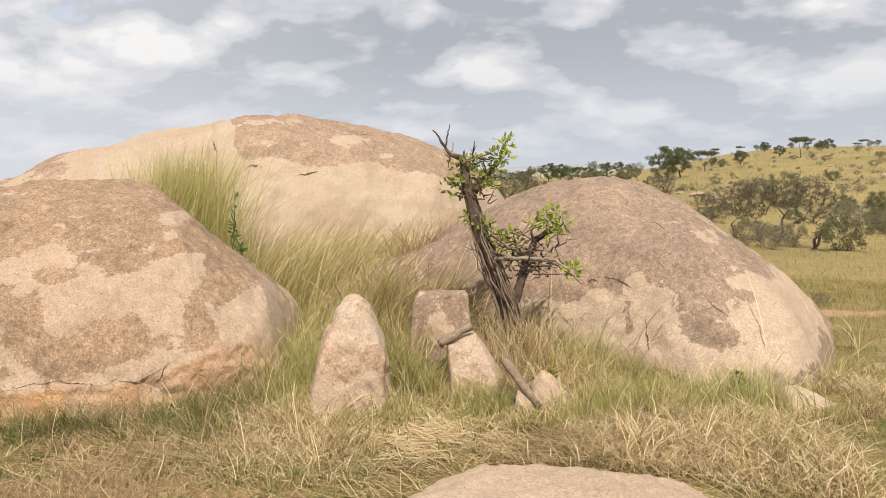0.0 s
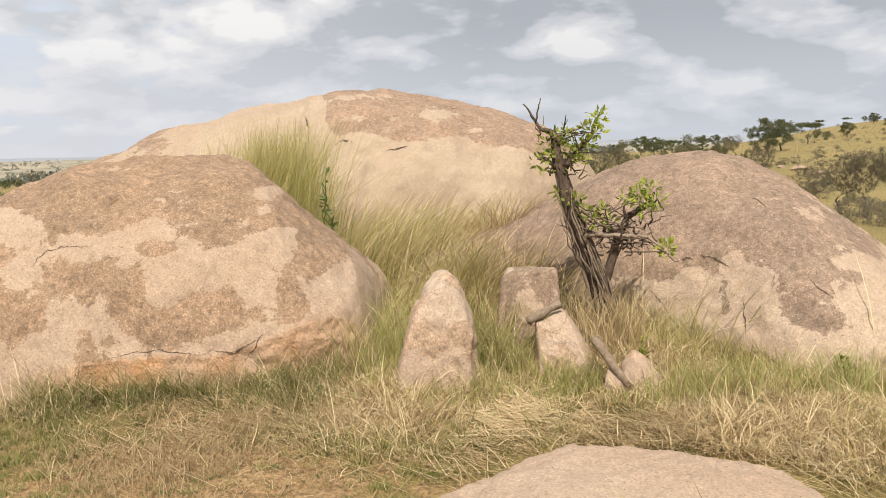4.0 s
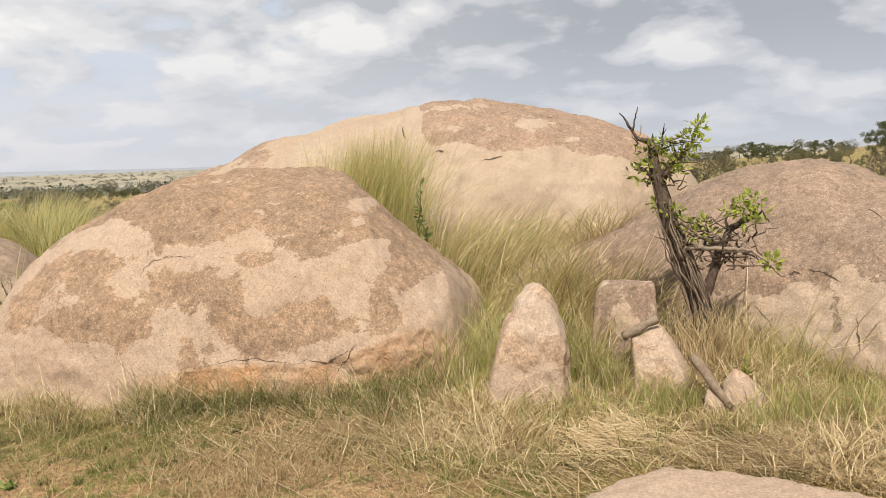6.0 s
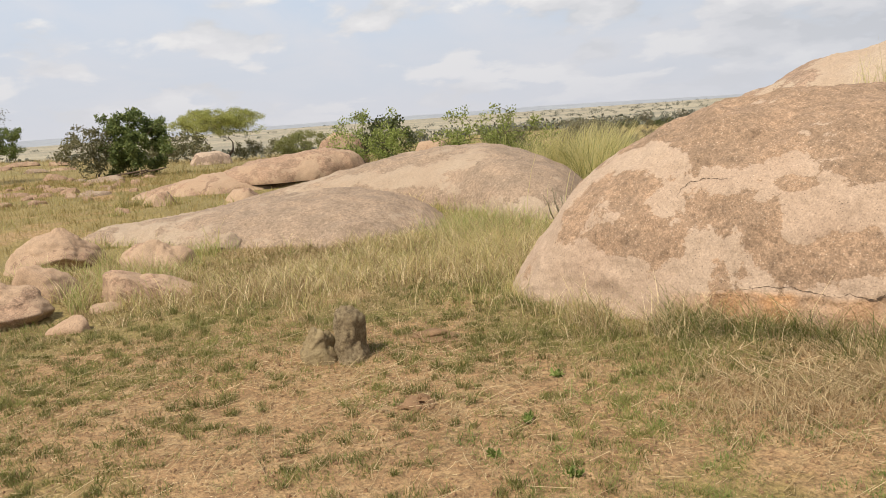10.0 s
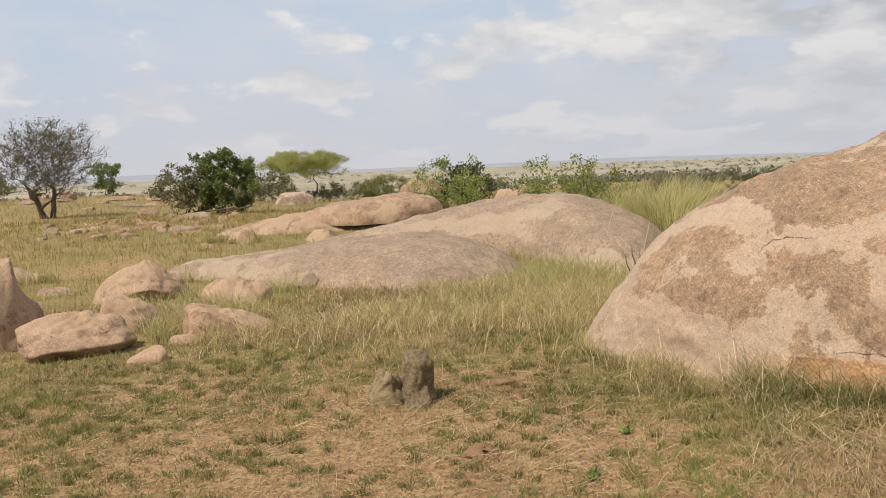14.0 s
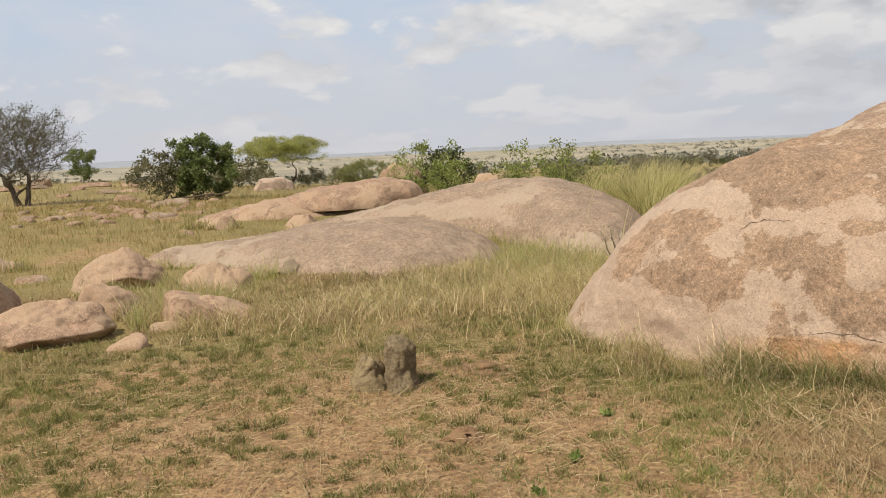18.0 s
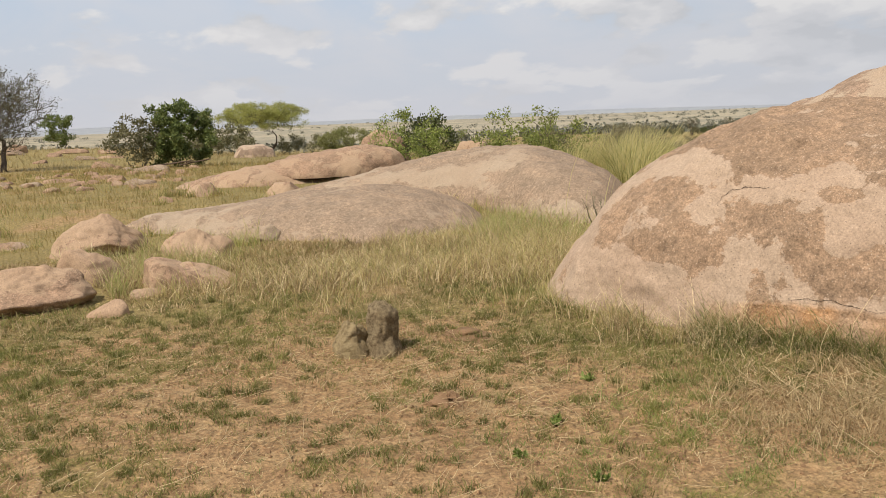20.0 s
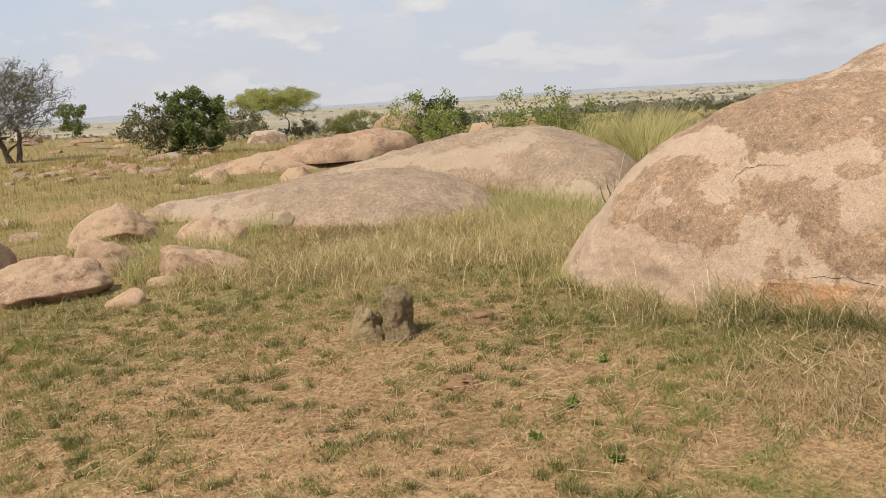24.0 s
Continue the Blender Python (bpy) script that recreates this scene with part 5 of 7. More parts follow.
for p, az, r, s, turn in ((thorn_tall, -20.1, 70, 1.0, 0), (thorn_bare, -10.0, 62, 1.0, 0), (thorn_bare, -6.6, 68, 1.05, 110), (thorn_tall, -8.2, 72, .85, 60), (thorn_bare, -5.6, 70, .9, 200), (thorn_bare, -3.7, 64, .78, 40),
                          (bush_far, -11.7, 60, 1.25, 0), (bush_far, -16.9, 61, 1.2, 80), (shrub_fresh, -22.6, 47, .95, 0), (thorn_bare, -27.5, 39.5, .62, 90), (bush_far, -27.0, 72, 1.2, 30), (scrub, -7.6, 60, 1.1, 0),
                          (scrub, -6.4, 62, 1.2, 70), (scrub, -8.8, 64, 1.1, 140), (scrub, -14.0, 80, 1.3, 20), (bush_far, -13.6, 84, 1.0, 50), (scrub, -12.8, 90, 1.3, 95), (scrub, -18.4, 84, 1.4, 200), (bush_far, -16.9, 80, 1.0, 130),
                          (scrub, -22.4, 88, 1.6, 33), (scrub, -24.2, 80, 1.5, 77), (bush_far, -25.0, 84, 1.3, 10), (scrub, -30.4, 42, .9, 40), (scrub, -29.6, 41, .8, 150), (tree_round, -29.5, 110, .95, 20), (bush_far, -33.4, 120, 1.4, 5),
                          (thorn_tall, -33.4, 150, .9, 120), (thorn_bare, -35.8, 150, 1.2, 50), (tree_round, -30.2, 190, 1.2, 75), (tree_round, -31.6, 200, 1.2, 15), (thorn_bare, -0.6, 105, .95, 30), (scrub, -18.6, 50, .35, 10),
                          (scrub, -10.6, 20, .22, 100), (bush_far, 4.5, 75, 1.6, 40), (thorn_bare, 6.2, 70, .8, 77), (bush_far, 3.2, 95, 1.3, 140), (tree_round, 2.4, 130, .8, 60), (bush_far, 1.0, 120, 1.2, 0), (acacia_far, -38, 120, 1.1, 0), (thorn_tall, -40, 90, 1, 0)):
    plant(p, az, r, turn, s, "", SLOPE)


def scatter_slope():
    rng = np.random.default_rng(44)
    # the grove on the skyline and the single acacias along the ridge
    for az, r, p, s in ((-1.0, 215, tree_round, 1.9), (-1.8, 222, tree_round, 1.7), (-3.4, 240, acacia_far, 1.2), (-5.6, 250, tree_round, .9), (-9.2, 260, acacia_far, 1.3), (-8.0, 270, tree_round, .8), (-10.4, 300, tree_round, .8)):
        plant(p, az, r, rng.uniform(0, 360), s, "", SLOPE)
    for k in range(120):
        az = rng.uniform(-46, -3)
        p = (acacia_far, tree_round, bush_far, tree_round, bush_far, scrub)[k % 6]
        plant(p, az, rng.uniform(300, 430), rng.uniform(0, 360), rng.uniform(.45, .9) * (1.4 if p in (bush_far, scrub) else 1), "", SLOPE)
    for k in range(130):
        az = rng.uniform(-44, 0)
        plant((scrub, bush_far, scrub)[k % 3], az, rng.uniform(85, 300), rng.uniform(0, 360), rng.uniform(.45, 1.3), "", SLOPE)
    for k in range(34):
        plant((scrub, bush_far, scrub, scrub)[k % 4], rng.uniform(-34, -3), rng.uniform(70, 130), rng.uniform(0, 360), rng.uniform(.35, .9), "", SLOPE)
    for k in range(40):
        az = rng.uniform(-1, 9)
        plant((bush_far, tree_round, thorn_tall, bush_far)[k % 4], az, rng.uniform(150, 420), rng.uniform(0, 360), rng.uniform(.6, 1.1), "", SLOPE)
    for k in range(60):
        az = rng.uniform(40, 62)
        plant((bush_olive, bush_brown, bush_olive)[k % 3], az, rng.uniform(120, 420), rng.uniform(0, 360), rng.uniform(.6, 1.2), "", "trees of the plain below")


scatter_slope()


for p, az, r, size in ((tree_round, 6.94, 280, 1.4), (tree_round, 6.1, 286, 1.3), (tree_round, 5.6, 292, 1.1), (acacia_far, 4.9, 300, 1.0), (bush_far, 4.3, 240, 1.8), (bush_far, 3.6, 230, 2.0), (thorn_bare, 1.1, 200, 1.2), (thorn_bare, 8.9, 110, 1.0), (thorn_tall, 8.2, 122, .7), (thorn_bare, 9.7, 105, .9),
                     (bush_far, 10.3, 112, 1.5), (bush_far, 7.6, 130, 1.2), (scrub, 6.2, 90, 1.2), (scrub, 5.1, 100, 1.3), (scrub, 2.6, 95, 1.2), (tree_round, 3.0, 330, 1.2), (tree_round, 2.2, 340, 1.1)):
    plant(p, az, r, az * 77 % 360, size, "", SLOPE)
for k, (p, az, r, size) in enumerate(((bush_brown, 52.6, 92, 1.5), (bush_brown, 53.4, 88, 1.3), (tree_round, 51.1, 165, 0.45), (tree_round, 50.2, 170, 0.42), (thorn_bare, 49.4, 168, .75), (tree_round, 48.6, 172, 0.39), (tree_round, 47.9, 176, 0.45), (thorn_bare, 47.1, 180, .75), (tree_round, 46.3, 184, 0.48),
                                     (tree_round, 45.5, 190, 0.48), (tree_round, 44.6, 198, 0.51), (bush_brown, 50.2, 57, .75), (bush_far, 51.7, 52, .5), (bush_brown, 48.4, 74, .8), (bush_brown, 46.9, 90, .8))):
    plant(p, az, r, k * 53 % 360, size, "", "trees of the plain below")


def slope_scrub():
    """Low thorn scrub in loose lines along the hillside."""
    rng = np.random.default_rng(45)
    n, k = 420, 46
    az = rng.uniform(-48, 0, n)
    r = np.array((130, 165, 210, 150, 240, 185, 290))[np.arange(n) % 7] + rng.normal(0, 9, n) + 25 * value_noise(flat3(az * .12, np.arange(n) % 7 * 3.0), 12)
    x, y = -np.sin(np.radians(az)) * r, np.cos(np.radians(az)) * r
    size = rng.uniform(.35, 1.0, n)
    g = rng.normal(0, 1, (n, k, 3)) * [.7, .7, .3] + [0, 0, .45]
    at = np.stack([x, y, gz(x, y)], -1)[:, None] + g * size[:, None, None]
    tagged(new("slope_scrub", leaf_mesh("slope_scrub", at.reshape(-1, 3), .3, LEAF_GREY, rng, .3, 1.6)), "low grey thorn scrub along the hillside", "scrub", kind="stuff")


slope_scrub()


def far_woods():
    """Scattered trees and thickets of the plain, too many to count."""
    rng = np.random.default_rng(3)
    n = 7000
    az, r = rng.uniform(-48, 112, n), np.exp(rng.uniform(math.log(330), math.log(4000), n))
    x, y = -np.sin(np.radians(az)) * r, np.cos(np.radians(az)) * r
    keep = (fbm(flat3(x / 260, y / 260), 3, 90) > -0.05 - .25 * (r < 900)) & ((az > 8) | (r > 800))
    keep &= rng.random(n) < np.where(az < 58, .6, .3)
    x, y, r = x[keep], y[keep], r[keep]
    n = len(x)
    k = 26
    s = rng.uniform(1.0, 2.4, n) * (1 + r / 3000)
    g = rng.normal(0, 1, (n, k, 3)) * [1, 1, .42]
    at = np.stack([x, y, gz(x, y)], -1)[:, None] + (g + [0, 0, .9]) * s[:, None, None]
    ob = new("far_woods", leaf_mesh("far_woods", at.reshape(-1, 3), 2.2, LEAF_HAZED, rng, .2, 1.3))
    tagged(ob, "scattered haze-greyed trees and thickets of the distant plain", "trees", kind="stuff")


far_woods()


# ---------------------------------------------------------------- the gnarled tree before the boulder
def wander_through(p, n, jag, rng):
    k = np.linspace(0, len(p) - 1, n)
    return np.stack([np.interp(k, np.arange(len(p)), p[:, c]) for c in range(3)], -1) + rng.normal(0, jag, (n, 3))


def gnarled_tree():
    rng = np.random.default_rng(17)
    x0, y0 = -1.03, 5.86
    root = tagged(new("gnarled_tree"), "stunted gnarled tree with split dark trunk and few lime-green leaves", "tree")
    root.location = (x0, y0, gz1(x0, y0))
    o = np.array(root.location)
    P = lambda *rows: np.array(rows, float) - o
    wood = Pile()
    trunk = P((-.97, 5.86, .05), (-1.0, 5.86, .42), (-1.05, 5.85, .63), (-1.14, 5.83, .86), (-1.23, 5.81, 1.09), (-1.27, 5.80, 1.28), (-1.32, 5.80, 1.46), (-1.36, 5.80, 1.70))
    wood.tube(trunk, [.085, .066, .050, .042, .038, .040, .036, .020], 12, .25, rng)
    for k in range(26):
        # the stem is many strands wound round each other
        turn, s = rng.uniform(0, 2 * math.pi), int(rng.integers(0, 4))
        w = np.arange(4) * rng.uniform(.3, .8) + turn
        p = trunk[s:s + 4] + np.stack([np.cos(w), np.sin(w), 0 * w], -1) * (.050 - .004 * s) + rng.normal(0, .008, (4, 3))
        wood.tube(wander_through(p, 12, .004, rng), np.interp(np.linspace(0, 1, 12), [0, .7, 1], [.020, .014, .004]), 6, .2, rng)
    part("trunk", wood.mesh("trunk", BARK), root)
    for k in range(56):
        # pale torn fibres hanging off it
        one = Pile()
        turn, s = rng.uniform(0, 2 * math.pi), int(rng.integers(0, 4))
        p = trunk[s:s + 3] + np.array([math.cos(turn), math.sin(turn), 0]) * (rng.uniform(.065, .10) - .008 * s) + rng.normal(0, .016, (3, 3))
        one.tube(wander_through(p, 9, .005, rng), np.linspace(.008, .002, 9), 5, .2, rng)
        part("bark_strip", one.mesh("bark_strip", STRAND), root, "pale torn bark fibre")
    limbs = [(P((-1.02, 5.85, .55), (-.95, 5.85, .75), (-.91, 5.86, .95), (-.82, 5.88, 1.09), (-.70, 5.90, 1.16), (-.66, 5.90, 1.25)), (.042, .034, .028, .024, .018, .008)),
             (P((-1.14, 5.80, .94), (-.99, 5.76, .95), (-.80, 5.74, .95), (-.71, 5.75, .95), (-.58, 5.72, .87)), (.02, .016, .014, .012, .005)),
             (P((-1.28, 5.80, 1.44), (-1.20, 5.82, 1.55), (-1.10, 5.83, 1.64), (-1.04, 5.85, 1.80)), (.035, .026, .016, .006)),
             (P((-1.32, 5.80, 1.60), (-1.37, 5.79, 1.69), (-1.44, 5.78, 1.70), (-1.49, 5.77, 1.78), (-1.56, 5.75, 1.89)), (.026, .018, .013, .010, .004)),
             (P((-1.48, 5.77, 1.76), (-1.46, 5.78, 1.84), (-1.45, 5.78, 1.92)), (.008, .006, .003)),
             (P((-1.30, 5.80, 1.42), (-1.40, 5.76, 1.5), (-1.46, 5.74, 1.50)), (.02, .012, .005)),
             (P((-.85, 5.87, 1.06), (-.86, 5.84, 1.15), (-.80, 5.84, 1.24)), (.012, .008, .003)),
             (P((-1.20, 5.80, 1.10), (-1.14, 5.74, 1.12), (-1.05, 5.72, 1.06)), (.015, .01, .004)),
             (P((-.70, 5.90, 1.16), (-.64, 5.90, 1.19), (-.60, 5.90, 1.12)), (.010, .006, .003))]
    for pts, rad in limbs:
        one = Pile()
        k = np.linspace(0, len(pts) - 1, len(pts) * 3)
        fine = np.stack([np.interp(k, np.arange(len(pts)), pts[:, c]) for c in range(3)], -1) + rng.normal(0, .004, (len(k), 3))
        one.tube(fine, np.interp(k, np.arange(len(rad)), rad), 7, .08, rng)
        pale = rad[0] == .02 and len(rad) == 5
        part("limb", one.mesh("limb", DEADWOOD if pale else BARK), root, "bare bleached limb" if pale else "")
    for k in range(64):
        # short dead twigs on the head and in the fork
        x, z = ((rng.normal(-1.27, .09), rng.uniform(1.35, 1.7)) if k % 2 else (rng.normal(-1.02, .1), rng.uniform(.8, 1.15)))
        one = Pile()
        a = np.array([x, 5.80 + rng.normal(0, .03), z])
        b = a + np.array([rng.normal(0, .09), rng.normal(0, .05), rng.uniform(-.05, .13)])
        one.tube(wander(a, b, 5, .008, rng) - o, np.linspace(.007, .002, 5), 5, .1, rng)
        part("twig", one.mesh("twig", BARK if k % 3 else STRAND), root)
    for k in range(70):
        # the tangle of dead twigs where the side limb leaves
        a = np.array([rng.normal(-.86, .09), 5.84 + rng.normal(0, .05), rng.normal(.95, .07)])
        b = a + np.array([rng.normal(0, .13), rng.normal(0, .08), rng.normal(.02, .08)])
        one = Pile()
        one.tube(wander(a, b, 6, .012, rng) - o, np.linspace(.006, .002, 6), 5, .1, rng)
        part("twig", one.mesh("twig", STRAND if k % 4 == 0 else BARK), root)
    # tufts: place, leaves, reach
    tufts = [(-1.41, 1.60, 9, .09), (-1.47, 1.47, 7, .07), (-1.32, 1.58, 14, .10), (-1.21, 1.59, 16, .10), (-1.12, 1.60, 14, .09), (-1.04, 1.78, 14, .07), (-1.05, 1.68, 10, .06), (-1.30, 1.24, 12, .08), (-1.24, 1.16, 10, .07),
             (-1.14, 1.11, 12, .08), (-1.05, 1.04, 7, .06), (-.76, 1.24, 16, .08), (-.68, 1.28, 14, .08), (-.63, 1.19, 9, .06), (-.84, 1.20, 8, .06), (-.57, .86, 16, .06), (-1.36, 1.66, 8, .06), (-1.18, 1.48, 10, .08), (-1.27, 1.66, 12, .08), (-1.22, 1.52, 10, .08), (-1.36, 1.52, 9, .07), (-1.10, 1.70, 10, .07), (-1.30, 1.44, 8, .07), (-1.20, 1.20, 9, .07), (-1.08, 1.10, 9, .07), (-1.00, 1.12, 8, .06), (-.95, 1.05, 7, .05), (-.74, 1.20, 10, .07), (-.70, 1.12, 8, .06), (-1.40, 1.40, 6, .06)]
    at, ways = [], []
    for x, z, n, reach in tufts:
        n = int(n * 2.7)
        g = rng.normal(0, 1, (n, 3))
        g /= np.linalg.norm(g, axis=1)[:, None]
        at.append(np.array([x, 5.80, z]) + g * reach * rng.uniform(.2, .8, (n, 1))), ways.append(g)
    at, ways = np.concatenate(at) - o, np.concatenate(ways)
    part("foliage", leaf_mesh("foliage", at, .052, LEAF_LIME, rng, .35, 2.3, ways), root, "lime-green leaf tufts")


gnarled_tree()


def log(name, label, a, b, r, mat, seed):
    rng = np.random.default_rng(seed)
    a, b = np.array(a, float), np.array(b, float)
    mid = (a + b) / 2
    one = Pile()
    one.tube(wander(a, b, 9, r * .05, rng) - mid, r * np.linspace(1.1, .8, 9), 12, .12, rng)
    ob = tagged(new(name, one.mesh(name, mat)), label, "log")
    ob.location = mid
    return ob


def weed(label, x, y, height, stems, leaf, mat, seed, lean=.12, group=""):
    """A low leafy plant: thin stems with pairs of leaves up to the tip."""
    rng = np.random.default_rng(seed)
    root = tagged(new("weed"), label, "plant", group)
    root.location = (x, y, gz1(x, y) - .01)
    for k in range(stems):
        tip = np.array([rng.normal(0, lean), rng.normal(0, lean), 1.0]) * height * rng.uniform(.6, 1.0)
        line = wander(np.zeros(3), tip, 7, height * .02, rng)
        one = Pile()
        one.tube(line, np.linspace(.006, .002, 7) * (1 + height), 5, .05, rng)
        stem = part("stem", one.mesh("stem", mat), root)
        n = 16
        f = rng.uniform(.35, 1.0, n)
        at = np.stack([np.interp(f * 6, np.arange(7), line[:, c]) for c in range(3)], -1)
        g = rng.normal(0, 1, (n, 3)) + [0, 0, .3]
        part("leaves", leaf_mesh("leaves", at, leaf, mat, rng, .5, 2.2, g / np.linalg.norm(g, axis=1)[:, None]), stem)


weed("small broad-leaved green weed at a boulder's foot", .53, 5.50, .22, 6, .05, LEAF_FRESH, 1)
weed("low lime-green seedling under the gnarled tree", -.68, 5.42, .26, 2, .06, LEAF_LIME, 2)
weed("tall dark leafy stalk between two boulders", -4.12, 7.42, 1.16, 3, .09, LEAF_GREEN, 3, .04)
weed("dry twiggy weed beside the front boulder", -7.75, 5.35, .62, 6, .02, LEAF_GREY, 4, .35)
weed("dark leafy weed behind the pinkish boulder", *polar(-8.2, 9.7), .75, 4, .09, LEAF_DARK, 6, .25)
weed("dark leafy weed behind the pinkish boulder", *polar(-9.3, 9.4), .55, 4, .08, LEAF_DARK, 7, .25)
for k, (x, y) in enumerate(((-3.15, 1.72), (-3.4, 2.05), (-2.75, 1.9), (-3.9, 2.6))):
    weed("tiny grey-green rosette in bare soil", x, y, .035, 6, .028, FRESH_TUFT, 20 + k, .9, "rosettes in bare soil")
log("log", "bleached broken log leaning on stones", (-.95, 5.12, .36), (-.71, 5.00, .09), .028, STRAND, 4)
log("log", "short bleached log end wedged between stones", (-1.44, 5.33, .40), (-1.22, 5.37, .53), .030, DEADWOOD, 5)
log("branch", "fallen dead dark branch under a bush", (-32.6, 2.2, .1), (-32.2, 3.9, .25), .035, BARK, 6)
log("branch", "fallen dead branch poking from a bush", (-32.5, 3.4, .1), (-31.9, 4.5, .3), .025, BARK, 7)


# ---------------------------------------------------------------- the weathered stub of stone in the clearing
def lump(name, label, x, y, rows, mat, seed, category, stretch=(1, 1), rough=.18, sink=.06):
    """An upright lump: rings of (height, radius), worn by noise."""
    n, sides = 34, 44
    h = np.linspace(0, 1, n)
    z = np.interp(h, np.linspace(0, 1, len(rows)), [r[0] for r in rows])
    rad = np.interp(h, np.linspace(0, 1, len(rows)), [r[1] for r in rows])
    a = np.arange(sides) * 2 * math.pi / sides
    A, Z = np.meshgrid(a, z)
    R = rad[:, None] * np.ones(sides)
    v = np.stack([np.cos(A) * R * stretch[0], np.sin(A) * R * stretch[1], Z - sink], -1).reshape(-1, 3)
    big = rad.max()
    out = v * [1, 1, .3] / (np.linalg.norm(v * [1, 1, .3], axis=1)[:, None] + 1e-6)
    v = v + out * (rough * big * (1.3 * fbm(v / big * 1.3, 4, seed) + .5 * fbm(v / big * [6, 6, 3], 3, seed + 4)))[:, None]
    faces = [(i * sides + j, i * sides + (j + 1) % sides, (i + 1) * sides + (j + 1) % sides, (i + 1) * sides + j) for i in range(n - 1) for j in range(sides)]
    faces += [tuple((n - 1) * sides + j for j in range(sides))]
    spots = .60 + .5 * fbm(v * [26, 26, 14], 3, seed + 9)
    ob = tagged(new(name, mesh_from(name, v, faces, mat, True, {"crust": spots, "raw": 0 * spots})), label, category)
    ob.location = (x, y, gz1(x, y))
    return ob


lump("stone_stub", "lichen-spotted grey-brown stub of stone in bare soil", -5.07, 1.74, [(0, .15), (.05, .122), (.15, .112), (.25, .112), (.33, .106), (.375, .088), (.395, .05), (.40, .01)], LICHEN, 15, "stone", (.9, 1.0), .13)
lump("stone_stub", "tan mossy lump of stone beside a taller stub", -5.15, 1.54, [(0, .14), (.06, .12), (.13, .105), (.19, .09), (.235, .06), (.255, .008)], MOSSY, 8, "stone", (1, 1.0), .17)
lump("earth_mound", "reddish mound of dug soil", -5.16, 2.40, [(0, .24), (.02, .17), (.035, .09), (.045, .01)], CLAY, 9, "soil", (1, 1.2), .3, .03)
lump("earth_clod", "small reddish clod of soil", -3.97, 1.73, [(0, .10), (.03, .08), (.06, .04), (.07, .005)], CLAY, 10, "soil", (1, 1), .4, .03)
lump("termite_mound", "red earth termite mound before a bush", *polar(-17.1, 58.5), [(0, .80), (.3, .62), (.6, .46), (.9, .30), (1.15, .15), (1.25, .02)], TERMITE, 12, "termite mound", (1, 1), .28)
for az, r, s in ((-25.0, 7.0, .10), (-25.8, 7.0, .09), (-26.5, 7.05, .07), (-33.1, 6.8, .10), (-30.9, 6.7, .09), (-31.5, 6.8, .06), (-32.8, 5.5, .09), (-24.4, 6.45, .09), (-24.9, 6.45, .08), (-30.4, 6.8, .06)):
    s = s * .8
    lump("dung_pat", "dry brown dung on the trodden slope", *polar(az, r), [(0, s), (s * .4, s * .8), (s * .7, s * .4), (s * .75, .005)], DUNG, int(r * 100), "dung", (1.1, .9), .5, .01)


# ---------------------------------------------------------------- grass
def blades(name, label, x, y, h, w, mat, seed, segs=2, bend=.35, heading=None, spread=1.0, lift=0.0, z=None):
    """Grass: one tapered blade at each place, bent over on its way up."""
    rng = np.random.default_rng(seed)
    n = len(x)
    h, w = np.broadcast_to(h, n), np.broadcast_to(w, n)
    a = rng.uniform(0, 2 * math.pi, n) if heading is None else heading + rng.normal(0, spread, n) + 1.5 * value_noise(flat3(x * 1.4, y * 1.4), 81)
    lean = np.stack([np.cos(a), np.sin(a)], -1)
    f = rng.uniform(0, 2 * math.pi, n)
    side = np.stack([np.cos(f), np.sin(f), 0 * f], -1)
    base = np.stack([x, y, (gz(x, y) if z is None else z) + lift - .01], -1)
    b = np.clip(bend * rng.lognormal(0, .5, n), .02, 1.6)
    rows = []
    for k in range(segs + 1):
        s = k / segs
        ang = b * s
        along, upward = h * s * np.sin(ang), h * s * np.cos(ang * .8)
        c = base + np.concatenate([lean * along[:, None], upward[:, None]], 1)
        if k == segs:
            rows.append(c[:, None])
        else:
            ww = (w * (1 - .55 * s) * .5)[:, None]
            rows.append(np.stack([c - side * ww, c + side * ww], 1))
    v = np.concatenate(rows, 1)
    m = 2 * segs + 1
    q0 = np.arange(n)[:, None] * m
    quads = np.concatenate([q0 + [2 * k, 2 * k + 1, 2 * k + 3, 2 * k + 2] for k in range(segs - 1)]) if segs > 1 else np.zeros((0, 4), int)
    tris = q0 + [2 * segs - 2, 2 * segs - 1, 2 * segs]
    ob = new(name, fast_mesh(name, v.reshape(-1, 3), quads, tris, mat, True))
    return tagged(ob, label, "grass", kind="stuff")


